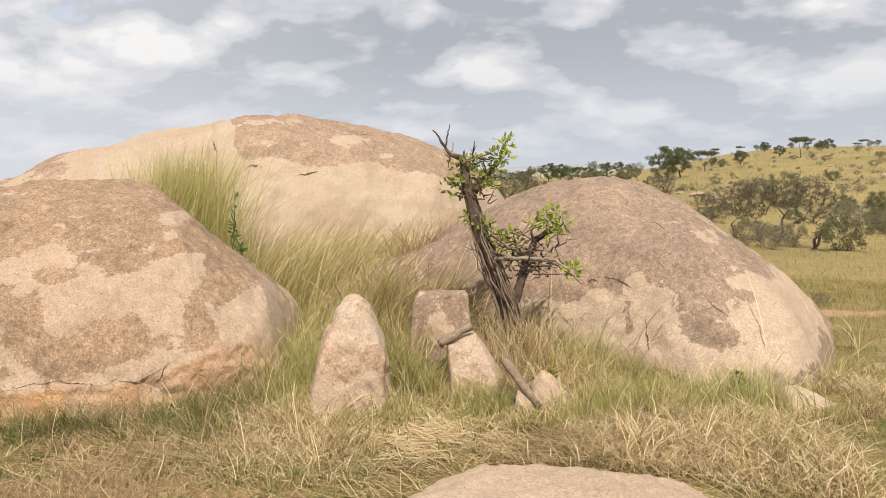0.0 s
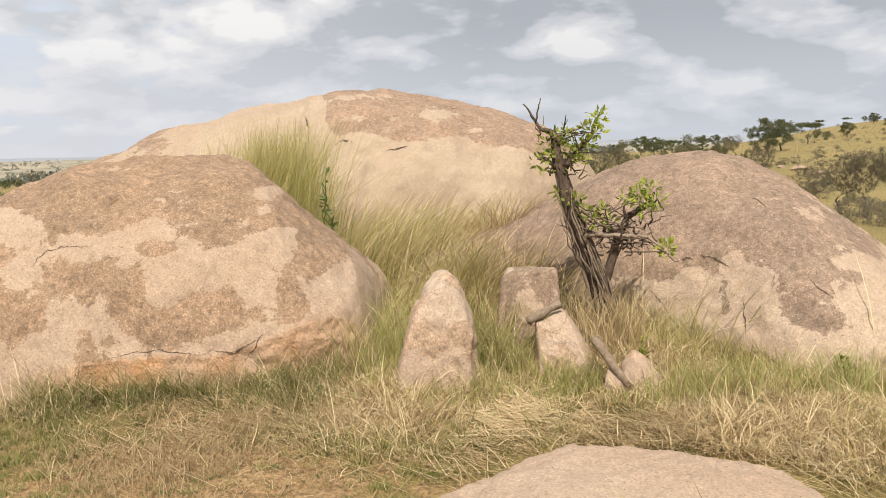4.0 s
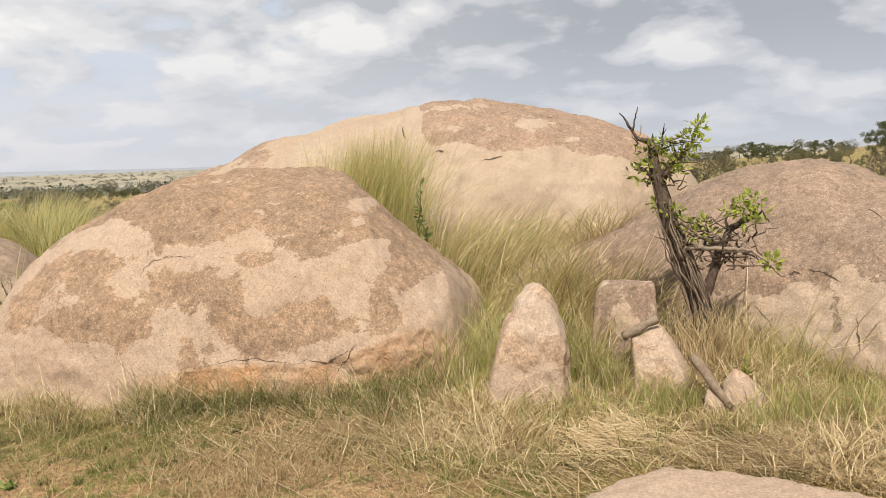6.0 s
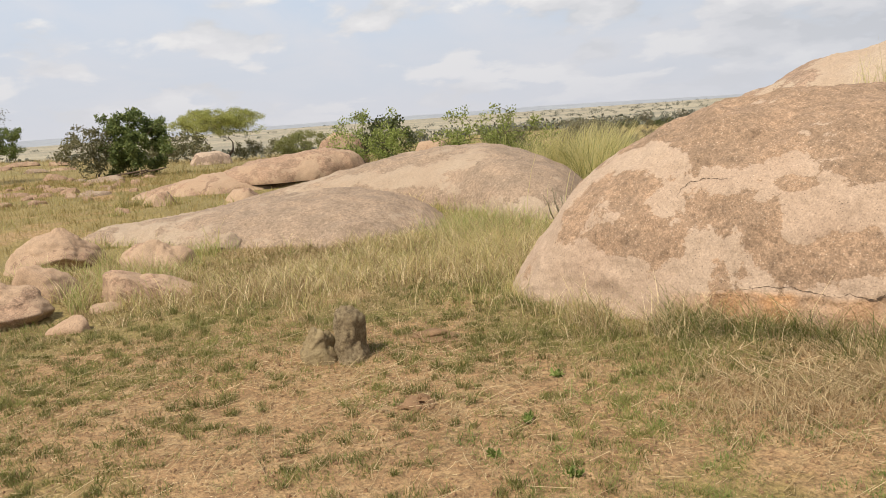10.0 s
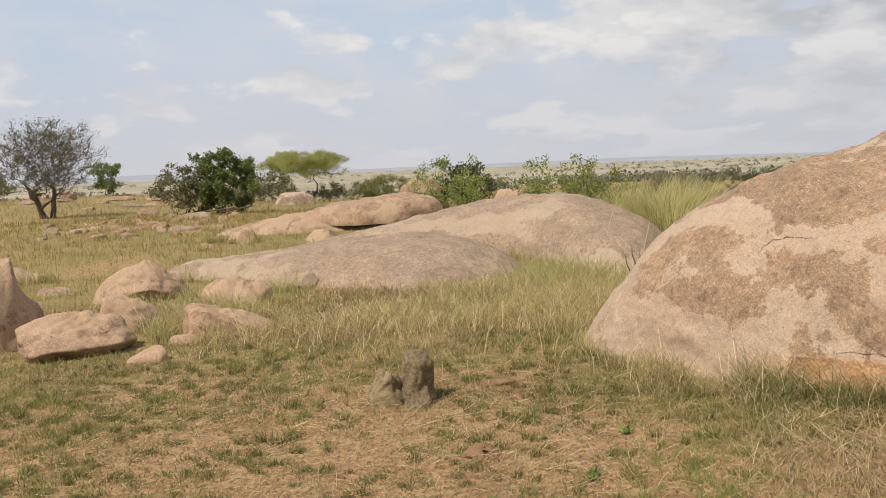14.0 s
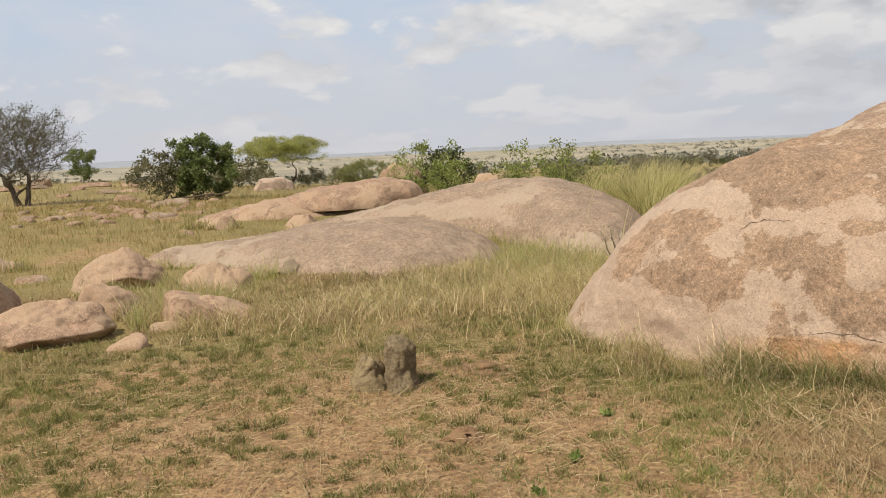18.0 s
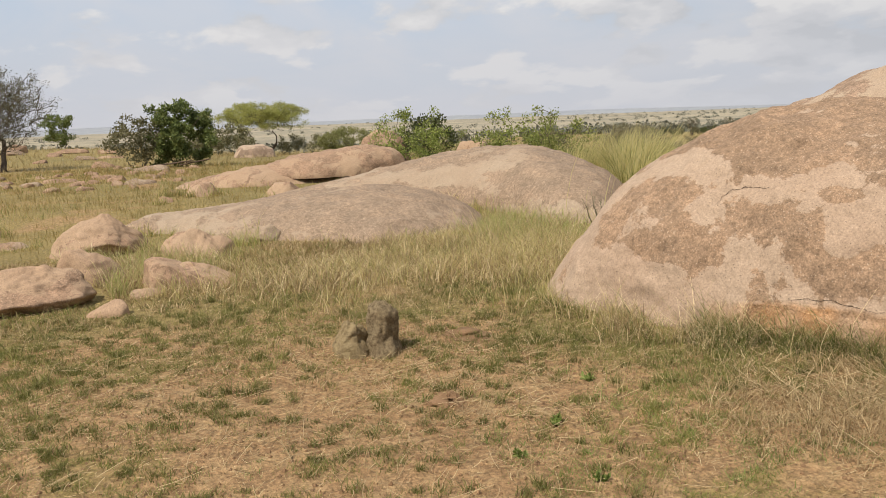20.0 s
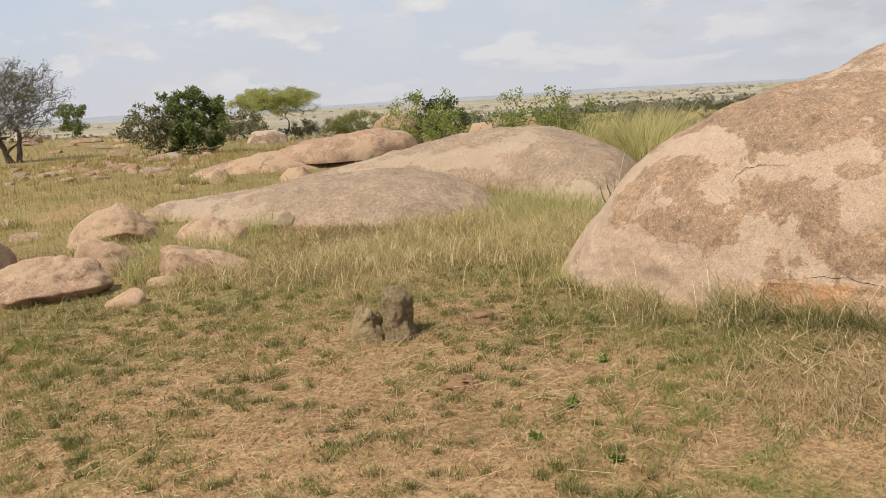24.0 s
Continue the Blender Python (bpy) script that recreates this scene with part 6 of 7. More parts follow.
def straws(name, label, x, y, length, w, mat, seed, heading=0.0, spread=1.2, rise=.07, high=.04):
    """Straw lying on the ground: thin ribbons, slightly bowed, face up."""
    rng = np.random.default_rng(seed)
    n = len(x)
    a = heading + rng.normal(0, spread, n)
    d, s = np.stack([np.cos(a), np.sin(a)], -1), np.stack([-np.sin(a), np.cos(a)], -1)
    bow = rng.normal(0, .035, n) * length
    z0, tilt = rng.uniform(.005, high, n), rng.normal(0, rise, n)
    rows = []
    for k in range(4):
        f = k / 3
        c = np.stack([x, y], -1) + d * (length * (f - .5))[:, None] + s * (bow * 4 * f * (1 - f))[:, None]
        z = gz(c[:, 0], c[:, 1]) + np.maximum(z0 + tilt * length * (f - .5), .004)
        p = np.concatenate([c, z[:, None]], 1)
        sw = np.concatenate([s * (np.broadcast_to(w, n) * .5)[:, None], np.full((n, 1), .0004)], 1)
        rows += [p - sw, p + sw]
    v = np.stack(rows, 1)
    q0 = np.arange(n)[:, None] * 8
    quads = np.concatenate([q0 + [2 * k, 2 * k + 1, 2 * k + 3, 2 * k + 2] for k in range(3)])
    return tagged(new(name, fast_mesh(name, v.reshape(-1, 3), quads, np.zeros((0, 3), int), mat, False)), label, "straw", kind="stuff")


def scatter(n, r0, r1, a0, a1, seed, clear=0.0):
    rng = np.random.default_rng(seed)
    r = np.sqrt(rng.uniform(r0 * r0, r1 * r1, n))
    a = np.radians(rng.uniform(a0, a1, n))
    x, y = -np.sin(a) * r, np.cos(a) * r
    k = ~covered(x, y, clear)
    return x[k], y[k]


def tufts(x, y, count, reach, seed):
    rng = np.random.default_rng(seed)
    n = len(x)
    g = rng.normal(0, 1, (n * count, 2)) * np.repeat(reach * rng.uniform(.5, 1.3, n), count)[:, None]
    size = np.repeat(rng.lognormal(0, .35, n), count)
    return np.repeat(x, count) + g[:, 0], np.repeat(y, count) + g[:, 1], size


def grass():
    rng = np.random.default_rng(99)
    # short sward underfoot, thinner where the soil is bare
    x, y = scatter(42000, 1.6, 11, -46, 112, 1)
    k = rng.random(len(x)) > bareness(x, y) * .8
    x, y, s = tufts(x[k], y[k], 12, .055, 2)
    h, q = .023 * s * rng.uniform(.5, 1.5, len(x)), x > .1 * y
    blades("short_grass", "short dry grass growing in thin tufts", x[~q], y[~q], h[~q], .005, SWARD, 3, 1, .8)
    blades("short_grass", "short yellow grass on the trodden slope", x[q], y[q], 1.2 * h[q], .005, SLOPE_GRASS, 34, 1, .8)
    # dull olive clumps standing out of the bare soil
    x, y = scatter(2700, 2.2, 7.5, 30, 112, 35)
    k = fbm(flat3(x * .8, y * .8), 2, 43) > rng.uniform(-.5, .4, len(x))
    x, y, s = tufts(x[k], y[k], 64, .027, 57)
    blades("olive_clumps", "small dull olive clumps dotted over the bare soil", x, y, .042 * s * rng.uniform(.4, 1.4, len(x)), .0045, OLIVE, 59, 2, .7)
    # green tufts in patches
    x, y = scatter(20000, 1.6, 9, -46, 112, 4)
    k = fbm(flat3(x * .9, y * .9), 3, 33) + .02 - .45 * bareness(x, y) > rng.uniform(-.3, .6, len(x))
    x, y, s = tufts(x[k], y[k], 32, .026, 5)
    blades("green_tufts", "small fresh green grass tufts", x, y, .024 * s * rng.uniform(.4, 1.5, len(x)), .005, ROSETTE, 6, 1, .8)
    # fresh green where the clearing narrows towards the boulders
    x, y = rng.normal(-2.9, .7, 1300), rng.normal(2.5, .7, 1300)
    k = fbm(flat3(x * 2.2, y * 2.2), 2, 87) > rng.uniform(-.25, .45, len(x))
    x, y, s = tufts(x[k], y[k], 46, .03, 88)
    blades("green_tufts", "fresh green tufts on reddish soil", x, y, .026 * s * rng.uniform(.4, 1.4, len(x)), .005, FRESH_TUFT, 89, 1, .8)
    # crumbs of soil
    x, y = scatter(12000, 1.6, 6.5, -40, 110, 85)
    k = rng.random(len(x)) < bareness(x, y) + .1
    x, y = x[k], y[k]
    n = len(x)
    c = np.stack([x, y, gz(x, y) + .002], -1)
    six = np.array([[1, 0, 0], [0, 1, 0], [-1, 0, 0], [0, -1, 0], [0, 0, 1], [0, 0, -1.0]])
    v = c[:, None] + six[None] * rng.uniform(.5, 1.4, (n, 6, 1)) * (.004 + .010 * rng.random((n, 1, 1)) ** 3)
    tri = np.array([[0, 1, 4], [1, 2, 4], [2, 3, 4], [3, 0, 4], [1, 0, 5], [2, 1, 5], [3, 2, 5], [0, 3, 5]])
    f = (np.arange(n)[:, None, None] * 6 + tri[None]).reshape(-1, 3)
    tagged(new("soil_crumbs", fast_mesh("soil_crumbs", v.reshape(-1, 3), np.zeros((0, 4), int), f, CLAY, False)), "loose crumbs of reddish soil in the clearing", "soil", kind="stuff")
    # stray upright stalks
    x, y = scatter(7500, 1.7, 6.5, -40, 110, 66)
    k = fbm(flat3(x * 1.5, y * 1.5), 3, 67) - .35 * bareness(x, y) > rng.uniform(-.6, .35, len(x))
    x, y, s = tufts(x[k], y[k], 100, .034, 68)
    blades("green_rosettes", "dense low green rosettes of grass in the clearing", x, y, .030 * s * rng.uniform(.4, 1.4, len(x)), .006, ROSETTE, 69, 1, .9)
    x, y = scatter(900, 1.8, 9, -40, 110, 64)
    blades("stray_stalks", "single bleached stalks standing in the clearing", x, y, rng.uniform(.05, .2, len(x)), .0026, STRAW, 65, 3, .8)
    # short broken bits of straw
    x, y = scatter(84000, 1.6, 8.5, -44, 110, 61)
    k = (fbm(flat3(x * 1.1, y * 1.1), 3, 36) + .05 > rng.uniform(-.6, .6, len(x))) & (rng.random(len(x)) < np.clip(np.hypot(x, y) / 5.5, .3, 1))
    x, y = x[k], y[k]
    straws("straw_bits", "short broken bits of dull straw on the soil", x, y, rng.uniform(.015, .075, len(x)) * np.clip(np.hypot(x, y) / 5, .4, 1), .0022, LITTER, 62, 2.6, 1.3, .12)
    # lying straw
    x, y = scatter(95000, 1.8, 9.5, -40, 108, 7)
    thatch = np.exp(-(((x + 2.5) / 2.1) ** 2 + ((y - 4.2) / 1.0) ** 4)) + .34 * np.exp(-(((x + 4.6) / 1.5) ** 2 + ((y - 2.2) / 1.3) ** 2)) + .04
    k = rng.random(len(x)) < thatch
    x, y = x[k], y[k]
    q = (np.hypot(x, y) > 4.3) & (x > -1.1 * y) & (y > 2.6) & (rng.random(len(x)) < np.clip(.25 + .9 * (x + 2.4), .2, 1))
    straws("straw_litter", "long bright straw lying flat before the boulders", x[q], y[q], rng.uniform(.06, .46, q.sum()), .0046, STRAW, 8, 2.75, .6, .06)
    straws("straw_litter", "dull straw lying flat on the clearing", x[~q], y[~q], rng.uniform(.05, .24, (~q).sum()), .0026, LITTER, 63, 2.75, .8, .1)
    # a heap of flattened straw beside the standing stone
    n = 480
    az, r = rng.normal(16.6, 2.2, n), rng.normal(4.78, .2, n)
    x, y = -np.sin(np.radians(az)) * r, np.cos(np.radians(az)) * r
    straws("straw_heap", "pale straw beaten flat beside a standing stone", x, y, rng.uniform(.15, .5, n), .0046, PALE_STRAW, 86, -.35, .75, .14)
    # tangled grass before the boulders, half of it fallen over
    n = 44000
    az, r = rng.uniform(-40, 34, n), 5.45 + rng.normal(0, .75, n)
    x, y = -np.sin(np.radians(az)) * r, np.cos(np.radians(az)) * r
    clump = fbm(flat3(x * 1.6, y * 1.6), 3, 38)
    thin = np.clip((az - 24) / 6, 0, 1) + np.clip((-12 - az) / 8, 0, 1)
    k = ~covered(x, y) & (clump > rng.uniform(-.55, .6, n)) & (r > 4.0) & (rng.random(n) > .93 * thin)
    x, y, clump = x[k], y[k], clump[k]
    x, y, s = tufts(x, y, 4, .03, 39)
    clump = np.repeat(clump, 4)
    h = .078 * s * rng.uniform(.4, 1.9, len(x)) * np.clip(1 + 1.2 * clump, .5, 1.8)
    pick = rng.random(len(x)) + .8 * fbm(flat3(x * .9, y * .9), 2, 37) + .2 * (x > -1.2)
    for low, high, mat, label, bend in ((-9, .20, GREEN, "green grass tangled before the boulders", .8), (.20, .50, TALL, "yellowing grass tangled before the boulders", 1.0), (.50, 9, STRAW, "bleached grass fallen over before the boulders", 1.5)):
        q = (pick >= low) & (pick < high)
        blades("tangled_grass", label, x[q], y[q], h[q] * (1.0 if bend > 1.2 else .85), .0062, mat, int(bend * 10) + 40, 3, bend)
    # the mat of straw beaten flat before the boulders
    n = 17000
    az, r = rng.uniform(-8, 50, n), rng.uniform(3.7, 5.6, n)
    x, y = -np.sin(np.radians(az)) * r, np.cos(np.radians(az)) * r
    lie = fbm(flat3(x * 1.2, y * 1.2), 3, 25)
    k = ~covered(x, y) & (lie > rng.uniform(-.7, .35, n)) & (rng.random(n) < np.clip((az + 14) / 16, 0, 1) * np.clip((45 - az) / 18, 0, 1) * np.clip((r - 3.7) / .7, .15, 1))
    x, y = x[k], y[k]
    q = rng.random(len(x)) < .35
    straws("straw_mat", "pale straw matted flat before the boulders", x[q], y[q], rng.uniform(.12, .55, q.sum()), .0042, PALE_STRAW, 26, 2.9, .45, .06, .06)
    straws("straw_mat", "brown and yellow straw matted flat before the boulders", x[~q], y[~q], rng.uniform(.10, .45, (~q).sum()), .0038, STRAW, 27, 2.8, .6, .06, .05)
    # low grass round the clearing and out to the slabs
    x, y = scatter(30000, 4.6, 10.5, 46, 112, 28)
    lie, r = fbm(flat3(x * 1.1, y * 1.1), 3, 29), np.hypot(x, y)
    k = (lie + .12 * (r - 6.2) > rng.uniform(-.45, .55, len(x))) & (rng.random(len(x)) > .8 * bareness(x, y))
    x, y, s = tufts(x[k], y[k], 6, .035, 30)
    r = np.hypot(x, y)
    q = rng.random(len(x)) + .5 * fbm(flat3(x * 1.6, y * 1.6), 2, 31) + .2 * np.clip((r - 7.2) / 1.2, 0, 1)
    h = .048 * s * rng.uniform(.4, 1.7, len(x)) * np.clip(r / 7, .7, 1.35)
    for low, high, mat, label, bend in ((-9, .28, GREEN, "low olive grass round the clearing", .7), (.28, .62, SWARD, "low brown grass round the clearing", .9), (.62, 9, LITTER, "low bleached grass round the clearing", 1.2)):
        w = (q >= low) & (q < high)
        blades("low_grass", label, x[w], y[w], h[w], .0052 * np.maximum(1, r[w] / 6.5), mat, int(bend * 10) + 90, 2, bend)
    # low tangle between the clearing and the front boulder
    n = 10000
    az, r = rng.uniform(20, 56, n), rng.uniform(3.7, 5.6, n)
    x, y = -np.sin(np.radians(az)) * r, np.cos(np.radians(az)) * r
    lie = fbm(flat3(x * 1.8, y * 1.8), 3, 75)
    k = ~covered(x, y) & (lie > rng.uniform(-.45, .5, n)) & (rng.random(n) < np.clip((r - 3.6) / .9, .1, 1) * np.clip((58 - az) / 14, 0, 1))
    x, y, s = tufts(x[k], y[k], 4, .03, 76)
    h, q = .055 * s * rng.uniform(.4, 1.8, len(x)), rng.random(len(x)) - .16 + .7 * fbm(flat3(x * 1.3, y * 1.3), 2, 77)
    blades("tangled_grass", "low green grass between clearing and boulder", x[q < .24], y[q < .24], h[q < .24], .0045, GREEN, 78, 2, .8)
    blades("tangled_grass", "low bleached grass between clearing and boulder", x[q >= .24], y[q >= .24], 1.2 * h[q >= .24], .0036, LITTER, 79, 3, 1.4)
    # rank fringe along the broken foot of the front boulder
    n = 8600
    u = rng.normal(.25, .8, n)
    f = smooth_line(np.clip(u, boulder_front.u0, boulder_front.u1), boulder_front.front, .1)
    v = -f - np.abs(rng.normal(0, .22, n)) + .04
    p = boulder_front.ahead * boulder_front.d + u[:, None] * boulder_front.right + v[:, None] * boulder_front.ahead
    k = (fbm(flat3(p[:, 0] * 2.4, p[:, 1] * 2.4), 3, 44) > rng.uniform(-.2, .5, n)) & (u < 2.0) & ((u < .15) | (u > 1.5) | (rng.random(n) < .6))
    x, y, s = tufts(p[k, 0], p[k, 1], 5, .03, 45)
    h, q = .115 * s * rng.uniform(.3, 1.8, len(x)), rng.random(len(x)) < np.interp(x * boulder_front.right[0] + y * boulder_front.right[1], [-1.0, -.4], [.2, .7])
    blades("fringe_grass", "rank green grass at the front boulder's foot", x[q], y[q], h[q], .0045, RANK, 46, 3, .8)
    blades("fringe_grass", "bleached grass at the front boulder's foot", x[~q], y[~q], 1.2 * h[~q], .0042, STRAW, 50, 3, 1.0)
    # rank clumps among the stones: place, reach, height
    gx, gy, gh = [], [], []
    for az, r, reach, high, n in ((17.6, 5.55, .12, .42, 420), (18.6, 5.75, .15, .5, 420), (16.4, 5.45, .10, .28, 260), (22.5, 4.92, .14, .22, 260), (25.2, 5.15, .12, .30, 260), (20.2, 4.90, .08, .18, 160), (11.6, 5.15, .12, .16, 260),
                                  (4.6, 5.0, .12, .24, 320), (2.2, 5.2, .16, .24, 300), (-.8, 5.3, .18, .22, 300), (7.4, 4.85, .10, .16, 200), (-6.0, 5.4, .14, .30, 360), (-9.6, 5.6, .2, .30, 420), (28.0, 5.6, .16, .42, 360), (24.4, 5.9, .2, .5, 500), (13.6, 5.0, .12, .14, 200),
                                  (87.8, 8.1, .16, .30, 320), (86.4, 9.0, .25, .30, 360), (89.6, 9.9, .2, .26, 240), (82.6, 8.9, .25, .26, 320), (60.5, 10.6, .4, .34, 700), (57.5, 10.0, .35, .36, 600), (62.5, 11.4, .3, .28, 400), (79.5, 10.6, .25, .22, 300),
                                  (13.2, 5.25, .12, .20, 260), (10.6, 5.2, .10, .18, 220), (19.0, 5.0, .12, .26, 300), (23.4, 4.85, .16, .16, 220), (67.2, 13.5, .3, .36, 460), (65.2, 12.3, .32, .40, 620), (63.4, 11.3, .3, .36, 520), (61.0, 10.0, .4, .34, 600), (58.4, 9.3, .4, .30, 520)):
        x0, y0 = polar(az, r)
        gx.append(rng.normal(x0, reach, n)), gy.append(rng.normal(y0, reach * .7, n)), gh.append(high * rng.uniform(.4, 1.25, n))
    gx, gy, gh = np.concatenate(gx), np.concatenate(gy), np.concatenate(gh)
    k = ~covered(gx, gy)
    gx, gy, gh = gx[k], gy[k], gh[k]
    q = rng.random(len(gx)) < .66
    blades("rank_grass", "clumps of rank green grass round the stones", gx[q], gy[q], gh[q], .0062, GREEN_LIT, 51, 4, .5)
    blades("rank_grass", "straw standing in the clumps round the stones", gx[~q], gy[~q], 1.15 * gh[~q], .005, STRAW, 52, 4, .6)
    # fringes along the feet of the rocks
    fx, fy, fs = [], [], []
    for rk in FOOT:
        if rk.d > 20 or rk.size < .5 or (rk.az > 86 and rk.d < 9):
            continue
        n = int((190 if rk.d < 8 and rk.size > 1.6 else 90) * rk.size)
        u = rng.uniform(rk.u0, rk.u1, n)
        f = smooth_line(u, rk.front, .15)
        t = np.clip(np.minimum(u - rk.u0, rk.u1 - u) / (0.12 * rk.size), 0, 1)
        v = -f * np.sqrt(np.clip(t * (2 - t), .02, 1)) * .96 - np.abs(rng.normal(0, .16, n))
        p = rk.ahead * rk.d + u[:, None] * rk.right + v[:, None] * rk.ahead
        fx.append(p[:, 0]), fy.append(p[:, 1])
    fx, fy = np.concatenate(fx), np.concatenate(fy)
    q = np.stack([fx, fy], -1)
    u, v = q @ boulder_front.right, q @ boulder_front.ahead
    k = (u < 0) | (u > 1.6) | (v > boulder_front.d) | (rng.random(len(fx)) < .12)
    fx, fy = fx[k], fy[k]
    k = fbm(flat3(fx * 1.7, fy * 1.7), 2, 71) > rng.uniform(-.6, .5, len(fx))
    x, y, s = tufts(fx[k], fy[k], 9, .04, 10)
    half = rng.random(len(x)) < .3
    h = .105 * s * rng.uniform(.3, 1.6, len(x)) * (.9 + .8 * value_noise(flat3(x * 2.4, y * 2.4), 83))
    far = np.hypot(x, y)
    blades("fringe_grass", "green grass along the feet of the boulders", x[half], y[half], h[half], .0045 * np.maximum(1, far[half] / 7), GREEN, 11, 3, .45)
    blades("fringe_grass", "dry grass along the feet of the boulders", x[~half], y[~half], 1.15 * h[~half], .004 * np.maximum(1, far[~half] / 7), TALL, 12, 3, .5)
    # rank grass among the stones at the foot of the gnarled tree
    n = 9000
    az, r = rng.uniform(3, 27, n), rng.uniform(5.2, 6.9, n)
    x, y = -np.sin(np.radians(az)) * r, np.cos(np.radians(az)) * r
    k = ~covered(x, y, .1) & (fbm(flat3(x * 2.2, y * 2.2), 2, 58) > rng.uniform(-.7, .5, n)) & ((az > 17.5) | (az < 9) | (r > 6.4))
    x, y = x[k], y[k]
    g = rng.random(len(x)) < .4
    h = .30 * rng.uniform(.3, 1.6, len(x))
    blades("rank_grass", "green grass among the fallen stones", x[g], y[g], h[g], .005, GREEN_LIT, 31, 3, .5)
    blades("rank_grass", "bleached grass among the fallen stones", x[~g], y[~g], 1.2 * h[~g], .0042, TALL, 32, 4, .6)
    # bleached stems round the trunk of the gnarled tree
    x, y = rng.normal(-.96, .15, 1100), rng.normal(5.68, .12, 1100)
    blades("dry_stems", "bleached dry stems round a trunk", x, y, rng.uniform(.15, .60, 1100), .005, STRAW, 33, 4, .4)
    # tall yellow grass between the boulders
    n = 13000
    x, y = rng.normal(-3.0, 1.6, n), rng.normal(7.9, 1.3, n)
    az = np.degrees(np.arctan2(-x, y))
    k = ~covered(x, y) & (y > 4.7 - .25 * x) & (np.hypot(x, y) > np.where(az > 23.5, 6.7, 5.7))
    x, y = x[k], y[k]
    tall = .55 * rng.uniform(.35, 1.6, len(x))
    q = rng.random(len(x))
    blades("tall_grass", "tall yellow grass leaning between the boulders", x[q < .5], y[q < .5], tall[q < .5], .0095, TALL, 13, 5, .85, .15, .6)
    k = (q >= .5) & (q < .8)
    blades("tall_grass", "straw-coloured grass bent every way between the boulders", x[k], y[k], 1.05 * tall[k], .0085, STRAW, 47, 5, 1.1, .2, .9)
    k = q >= .8
    blades("tall_grass", "fresh green grass under the tall yellow grass", x[k], y[k], .7 * tall[k], .008, GREEN, 48, 4, .6)
    az, r = rng.normal(18.0, 2.6, 4200), rng.normal(7.1, .45, 4200)
    x, y = -np.sin(np.radians(az)) * r, np.cos(np.radians(az)) * r
    k = ~covered(x, y)
    x, y = x[k], y[k]
    h, q = rng.uniform(.35, .95, len(x)), rng.random(len(x)) < .6
    blades("tall_grass", "golden grass leaning towards the gnarled tree", x[q], y[q], h[q], .0095, TALL, 54, 5, .95, .1, .6)
    blades("tall_grass", "bleached stalks leaning towards the gnarled tree", x[~q], y[~q], h[~q], .009, STRAW, 55, 5, .8, .2, 1.2)
    # brown straw matted over the pinkish boulder's shoulder
    az, r = rng.normal(15.6, 1.2, 3600), rng.normal(8.0, .28, 3600)
    x, y = -np.sin(np.radians(az)) * r, np.cos(np.radians(az)) * r
    blades("matted_straw", "brown dead straw matted between two boulders", x, y, rng.uniform(.5, 1.05, 3600), .006, MATTED, 49, 5, 1.25, -.5, .9)
    x, y = rng.normal(-5.32, .30, 4600), rng.normal(8.15, .4, 4600)
    k = ~covered(x, y)
    x, y = x[k], y[k]
    h, q = 1.62 * rng.uniform(.35, 1.15, len(x)), rng.random(len(x)) < .72
    blades("tall_grass", "very tall pale grass behind the front boulder", x[q], y[q], h[q], .008, PALE_TALL, 14, 5, .3, .2, .9)
    blades("tall_grass", "very tall yellow-green grass behind the front boulder", x[~q], y[~q], .92 * h[~q], .008, GREEN_LIT, 15, 5, .35, .2, .9)
    # straw belt before the slabs
    n = 26000
    az, r = rng.normal(68, 10, n), np.minimum(rng.normal(8.9, .8, n), 9.9)
    x, y = -np.sin(np.radians(az)) * r, np.cos(np.radians(az)) * r
    lie = fbm(flat3(x * 1.1, y * 1.1), 3, 55)
    k = ~covered(x, y) & (lie > rng.uniform(-.7, .5, n))
    x, y, lie = x[k], y[k], lie[k]
    h, q = .105 * rng.uniform(.3, 1.8, len(x)) * np.clip(1 + 1.6 * lie, .35, 1.8), rng.random(len(x))
    for low, high, mat, label, bend in ((0, .62, STRAW, "straw-coloured grass bent every way before the slabs", 1.3), (.62, .93, TALL, "knee-high yellow grass before the slabs", .7), (.93, 1, GREEN, "green grass under the straw before the slabs", .6)):
        w = (q >= low) & (q < high)
        blades("belt_grass", label, x[w], y[w], h[w] * (.75 if mat is GREEN else 1), .0062, mat, int(bend * 10) + 60, 3, bend)
    # bright straw leaning before the domed outcrop
    n = 5200
    az, r = rng.normal(60, 3.2, n), rng.normal(8.7, .8, n)
    x, y = -np.sin(np.radians(az)) * r, np.cos(np.radians(az)) * r
    k = ~covered(x, y) & (fbm(flat3(x * 1.7, y * 1.7), 2, 24) > rng.uniform(-.5, .4, n))
    x, y = x[k], y[k]
    q = rng.random(len(x)) < .6
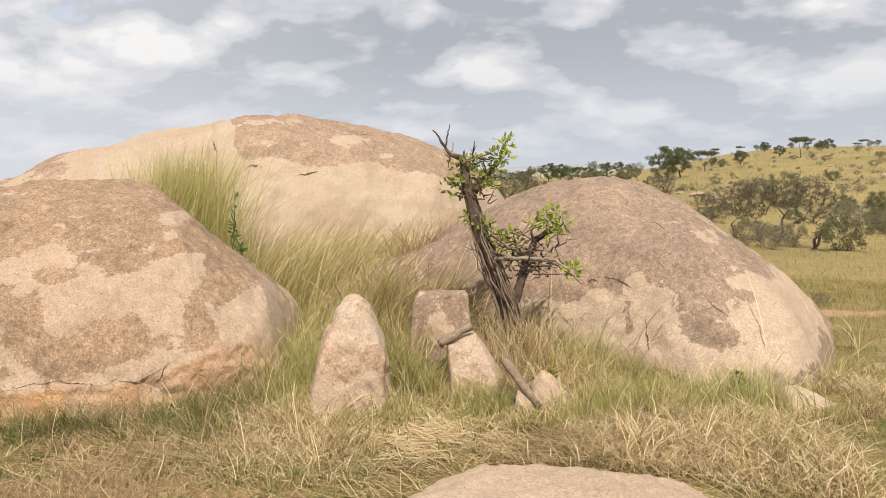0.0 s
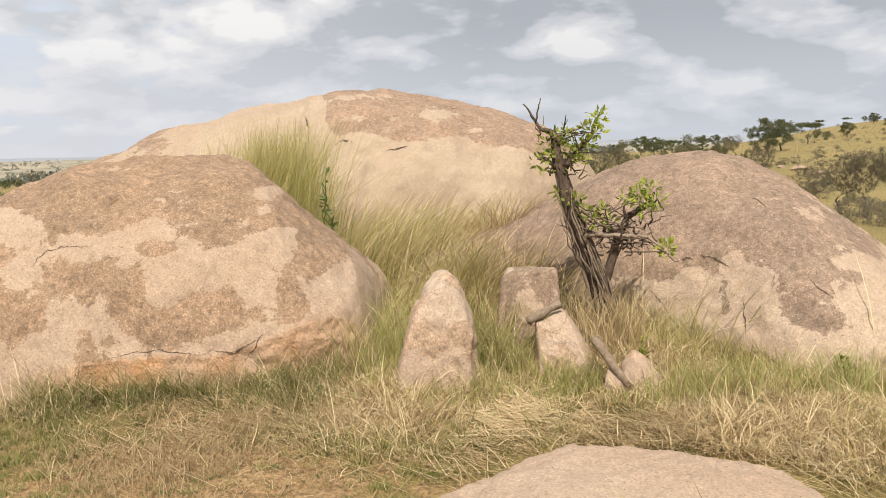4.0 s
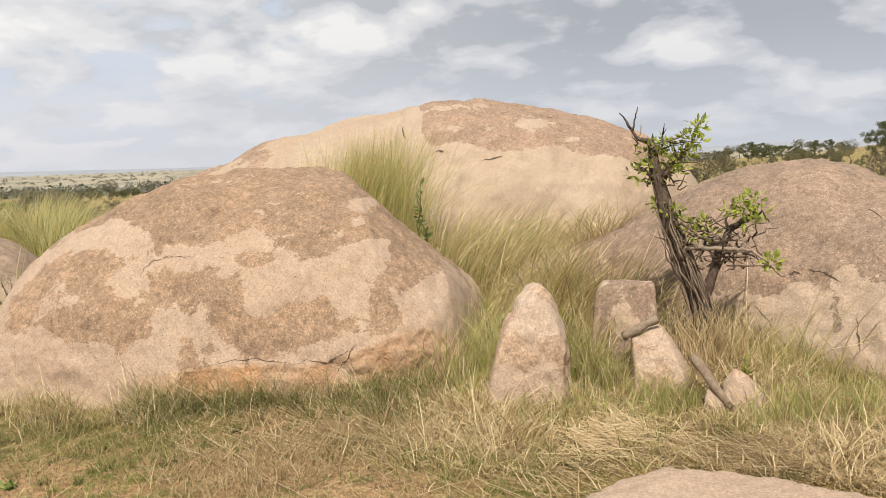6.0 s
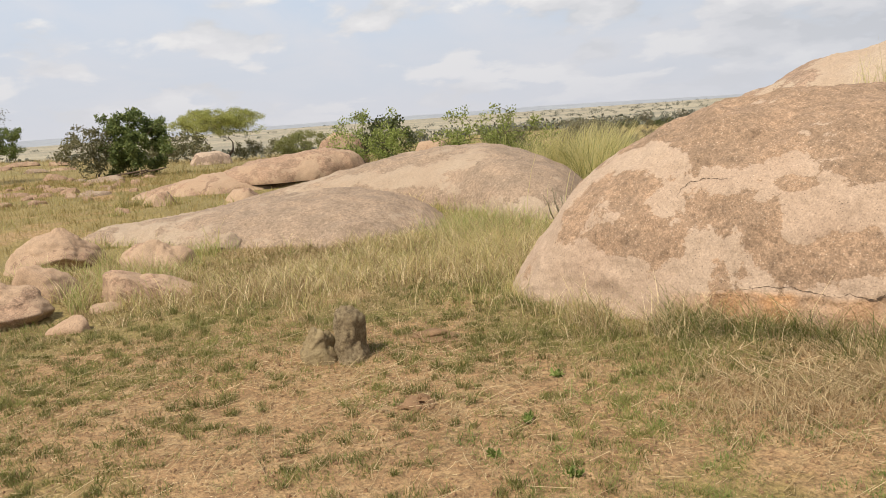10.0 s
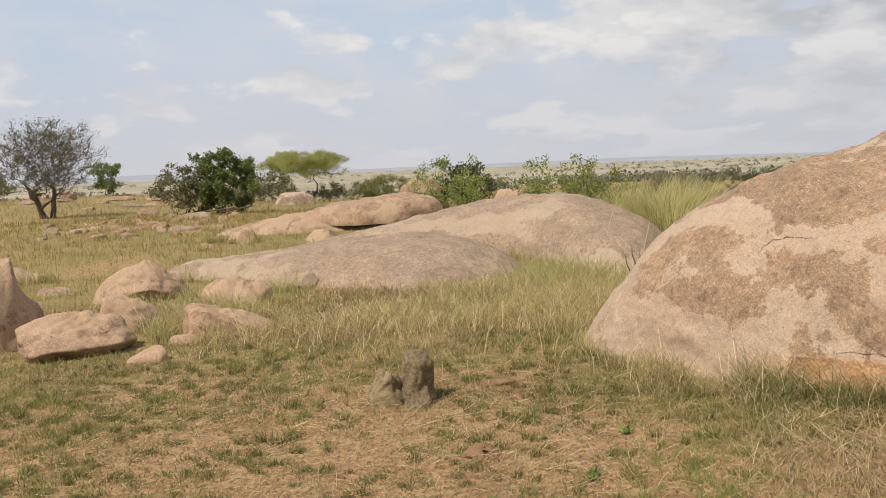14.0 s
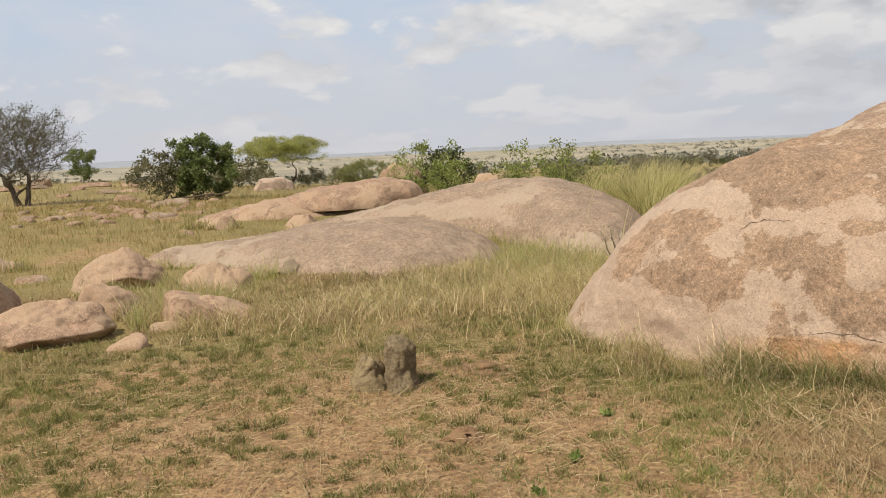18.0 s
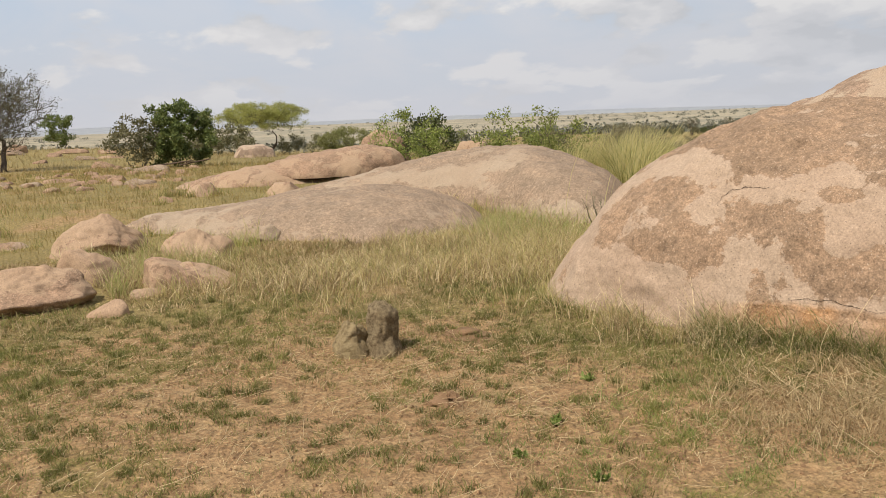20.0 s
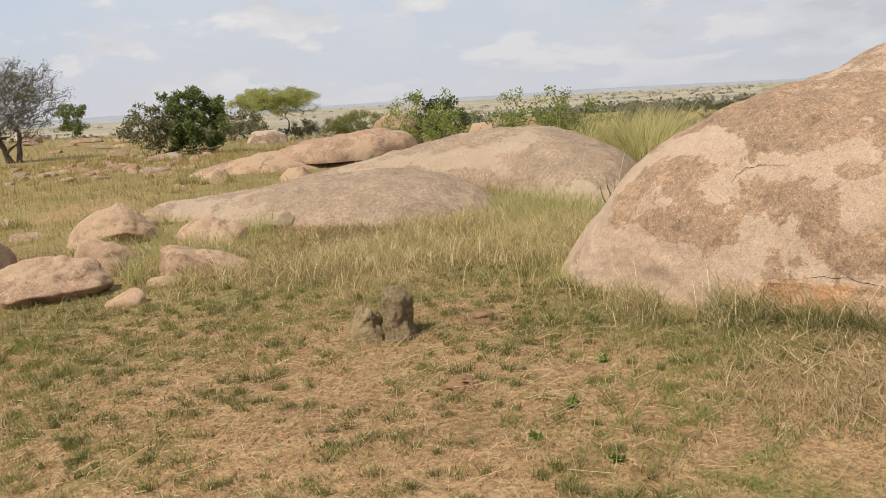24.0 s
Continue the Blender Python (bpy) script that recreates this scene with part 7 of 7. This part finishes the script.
    blades("belt_grass", "bright straw leaning before the domed outcrop", x[q], y[q], .25 * rng.uniform(.4, 1.4, q.sum()), .0055, STRAW, 93, 4, 1.1)
    blades("belt_grass", "pale yellow stalks before the domed outcrop", x[~q], y[~q], .30 * rng.uniform(.4, 1.4, (~q).sum()), .005, PALE_TALL, 94, 4, .7)
    # tall green and yellow grass behind the slabs
    n = 9000
    az, r = rng.normal(55.0, 2.0, n), rng.normal(16.5, 1.4, n)
    x, y = -np.sin(np.radians(az)) * r, np.cos(np.radians(az)) * r
    k = ~covered(x, y)
    x, y = x[k], y[k]
    h, q = 1.2 * rng.uniform(.4, 1.3, len(x)), rng.random(len(x)) < .28
    blades("tall_grass", "tall green grass behind the slabs", x[q], y[q], .85 * h[q], .011, GREEN, 16, 4, .6, .8, 1.2)
    blades("tall_grass", "tall yellow grass behind the slabs", x[~q], y[~q], h[~q], .010, PALE_TALL, 56, 4, .6, .8, 1.2)
    # the field
    x, y = scatter(15000, 9.5, 34, -48, 112, 17)
    k = track_distance(x, y) > .75
    x, y = x[k], y[k]
    x, y, s = tufts(x, y, 9, .12, 18)
    r = np.hypot(x, y)
    blades("field_grass", "thin dry grass of the field", x, y, .12 * s * rng.uniform(.4, 1.7, len(x)), .0035 * r / 8, DRY, 19, 2, .5)
    x, y = scatter(1600, 9.5, 34, -48, 112, 20)
    k = track_distance(x, y) > .75
    x, y = x[k], y[k]
    x, y, s = tufts(x, y, 9, .12, 21)
    r = np.hypot(x, y)
    blades("field_grass", "greener grass of the field", x, y, .12 * s * rng.uniform(.5, 1.6, len(x)), .004 * r / 8, GREEN, 22, 2, .5)
    a = np.exp(rng.uniform(math.log(32), math.log(420), 70000))
    az = rng.uniform(-48, 112, len(a))
    x, y = -np.sin(np.radians(az)) * a, np.cos(np.radians(az)) * a
    k = ~covered(x, y)
    x, y, a = x[k], y[k], a[k]
    blades("far_grass", "yellow grass of the far slopes", x, y, .22 * rng.uniform(.5, 1.6, len(x)) * (1 + a / 300), .006 * a / 8, SLOPE_GRASS, 23, 1, .5)


grass()
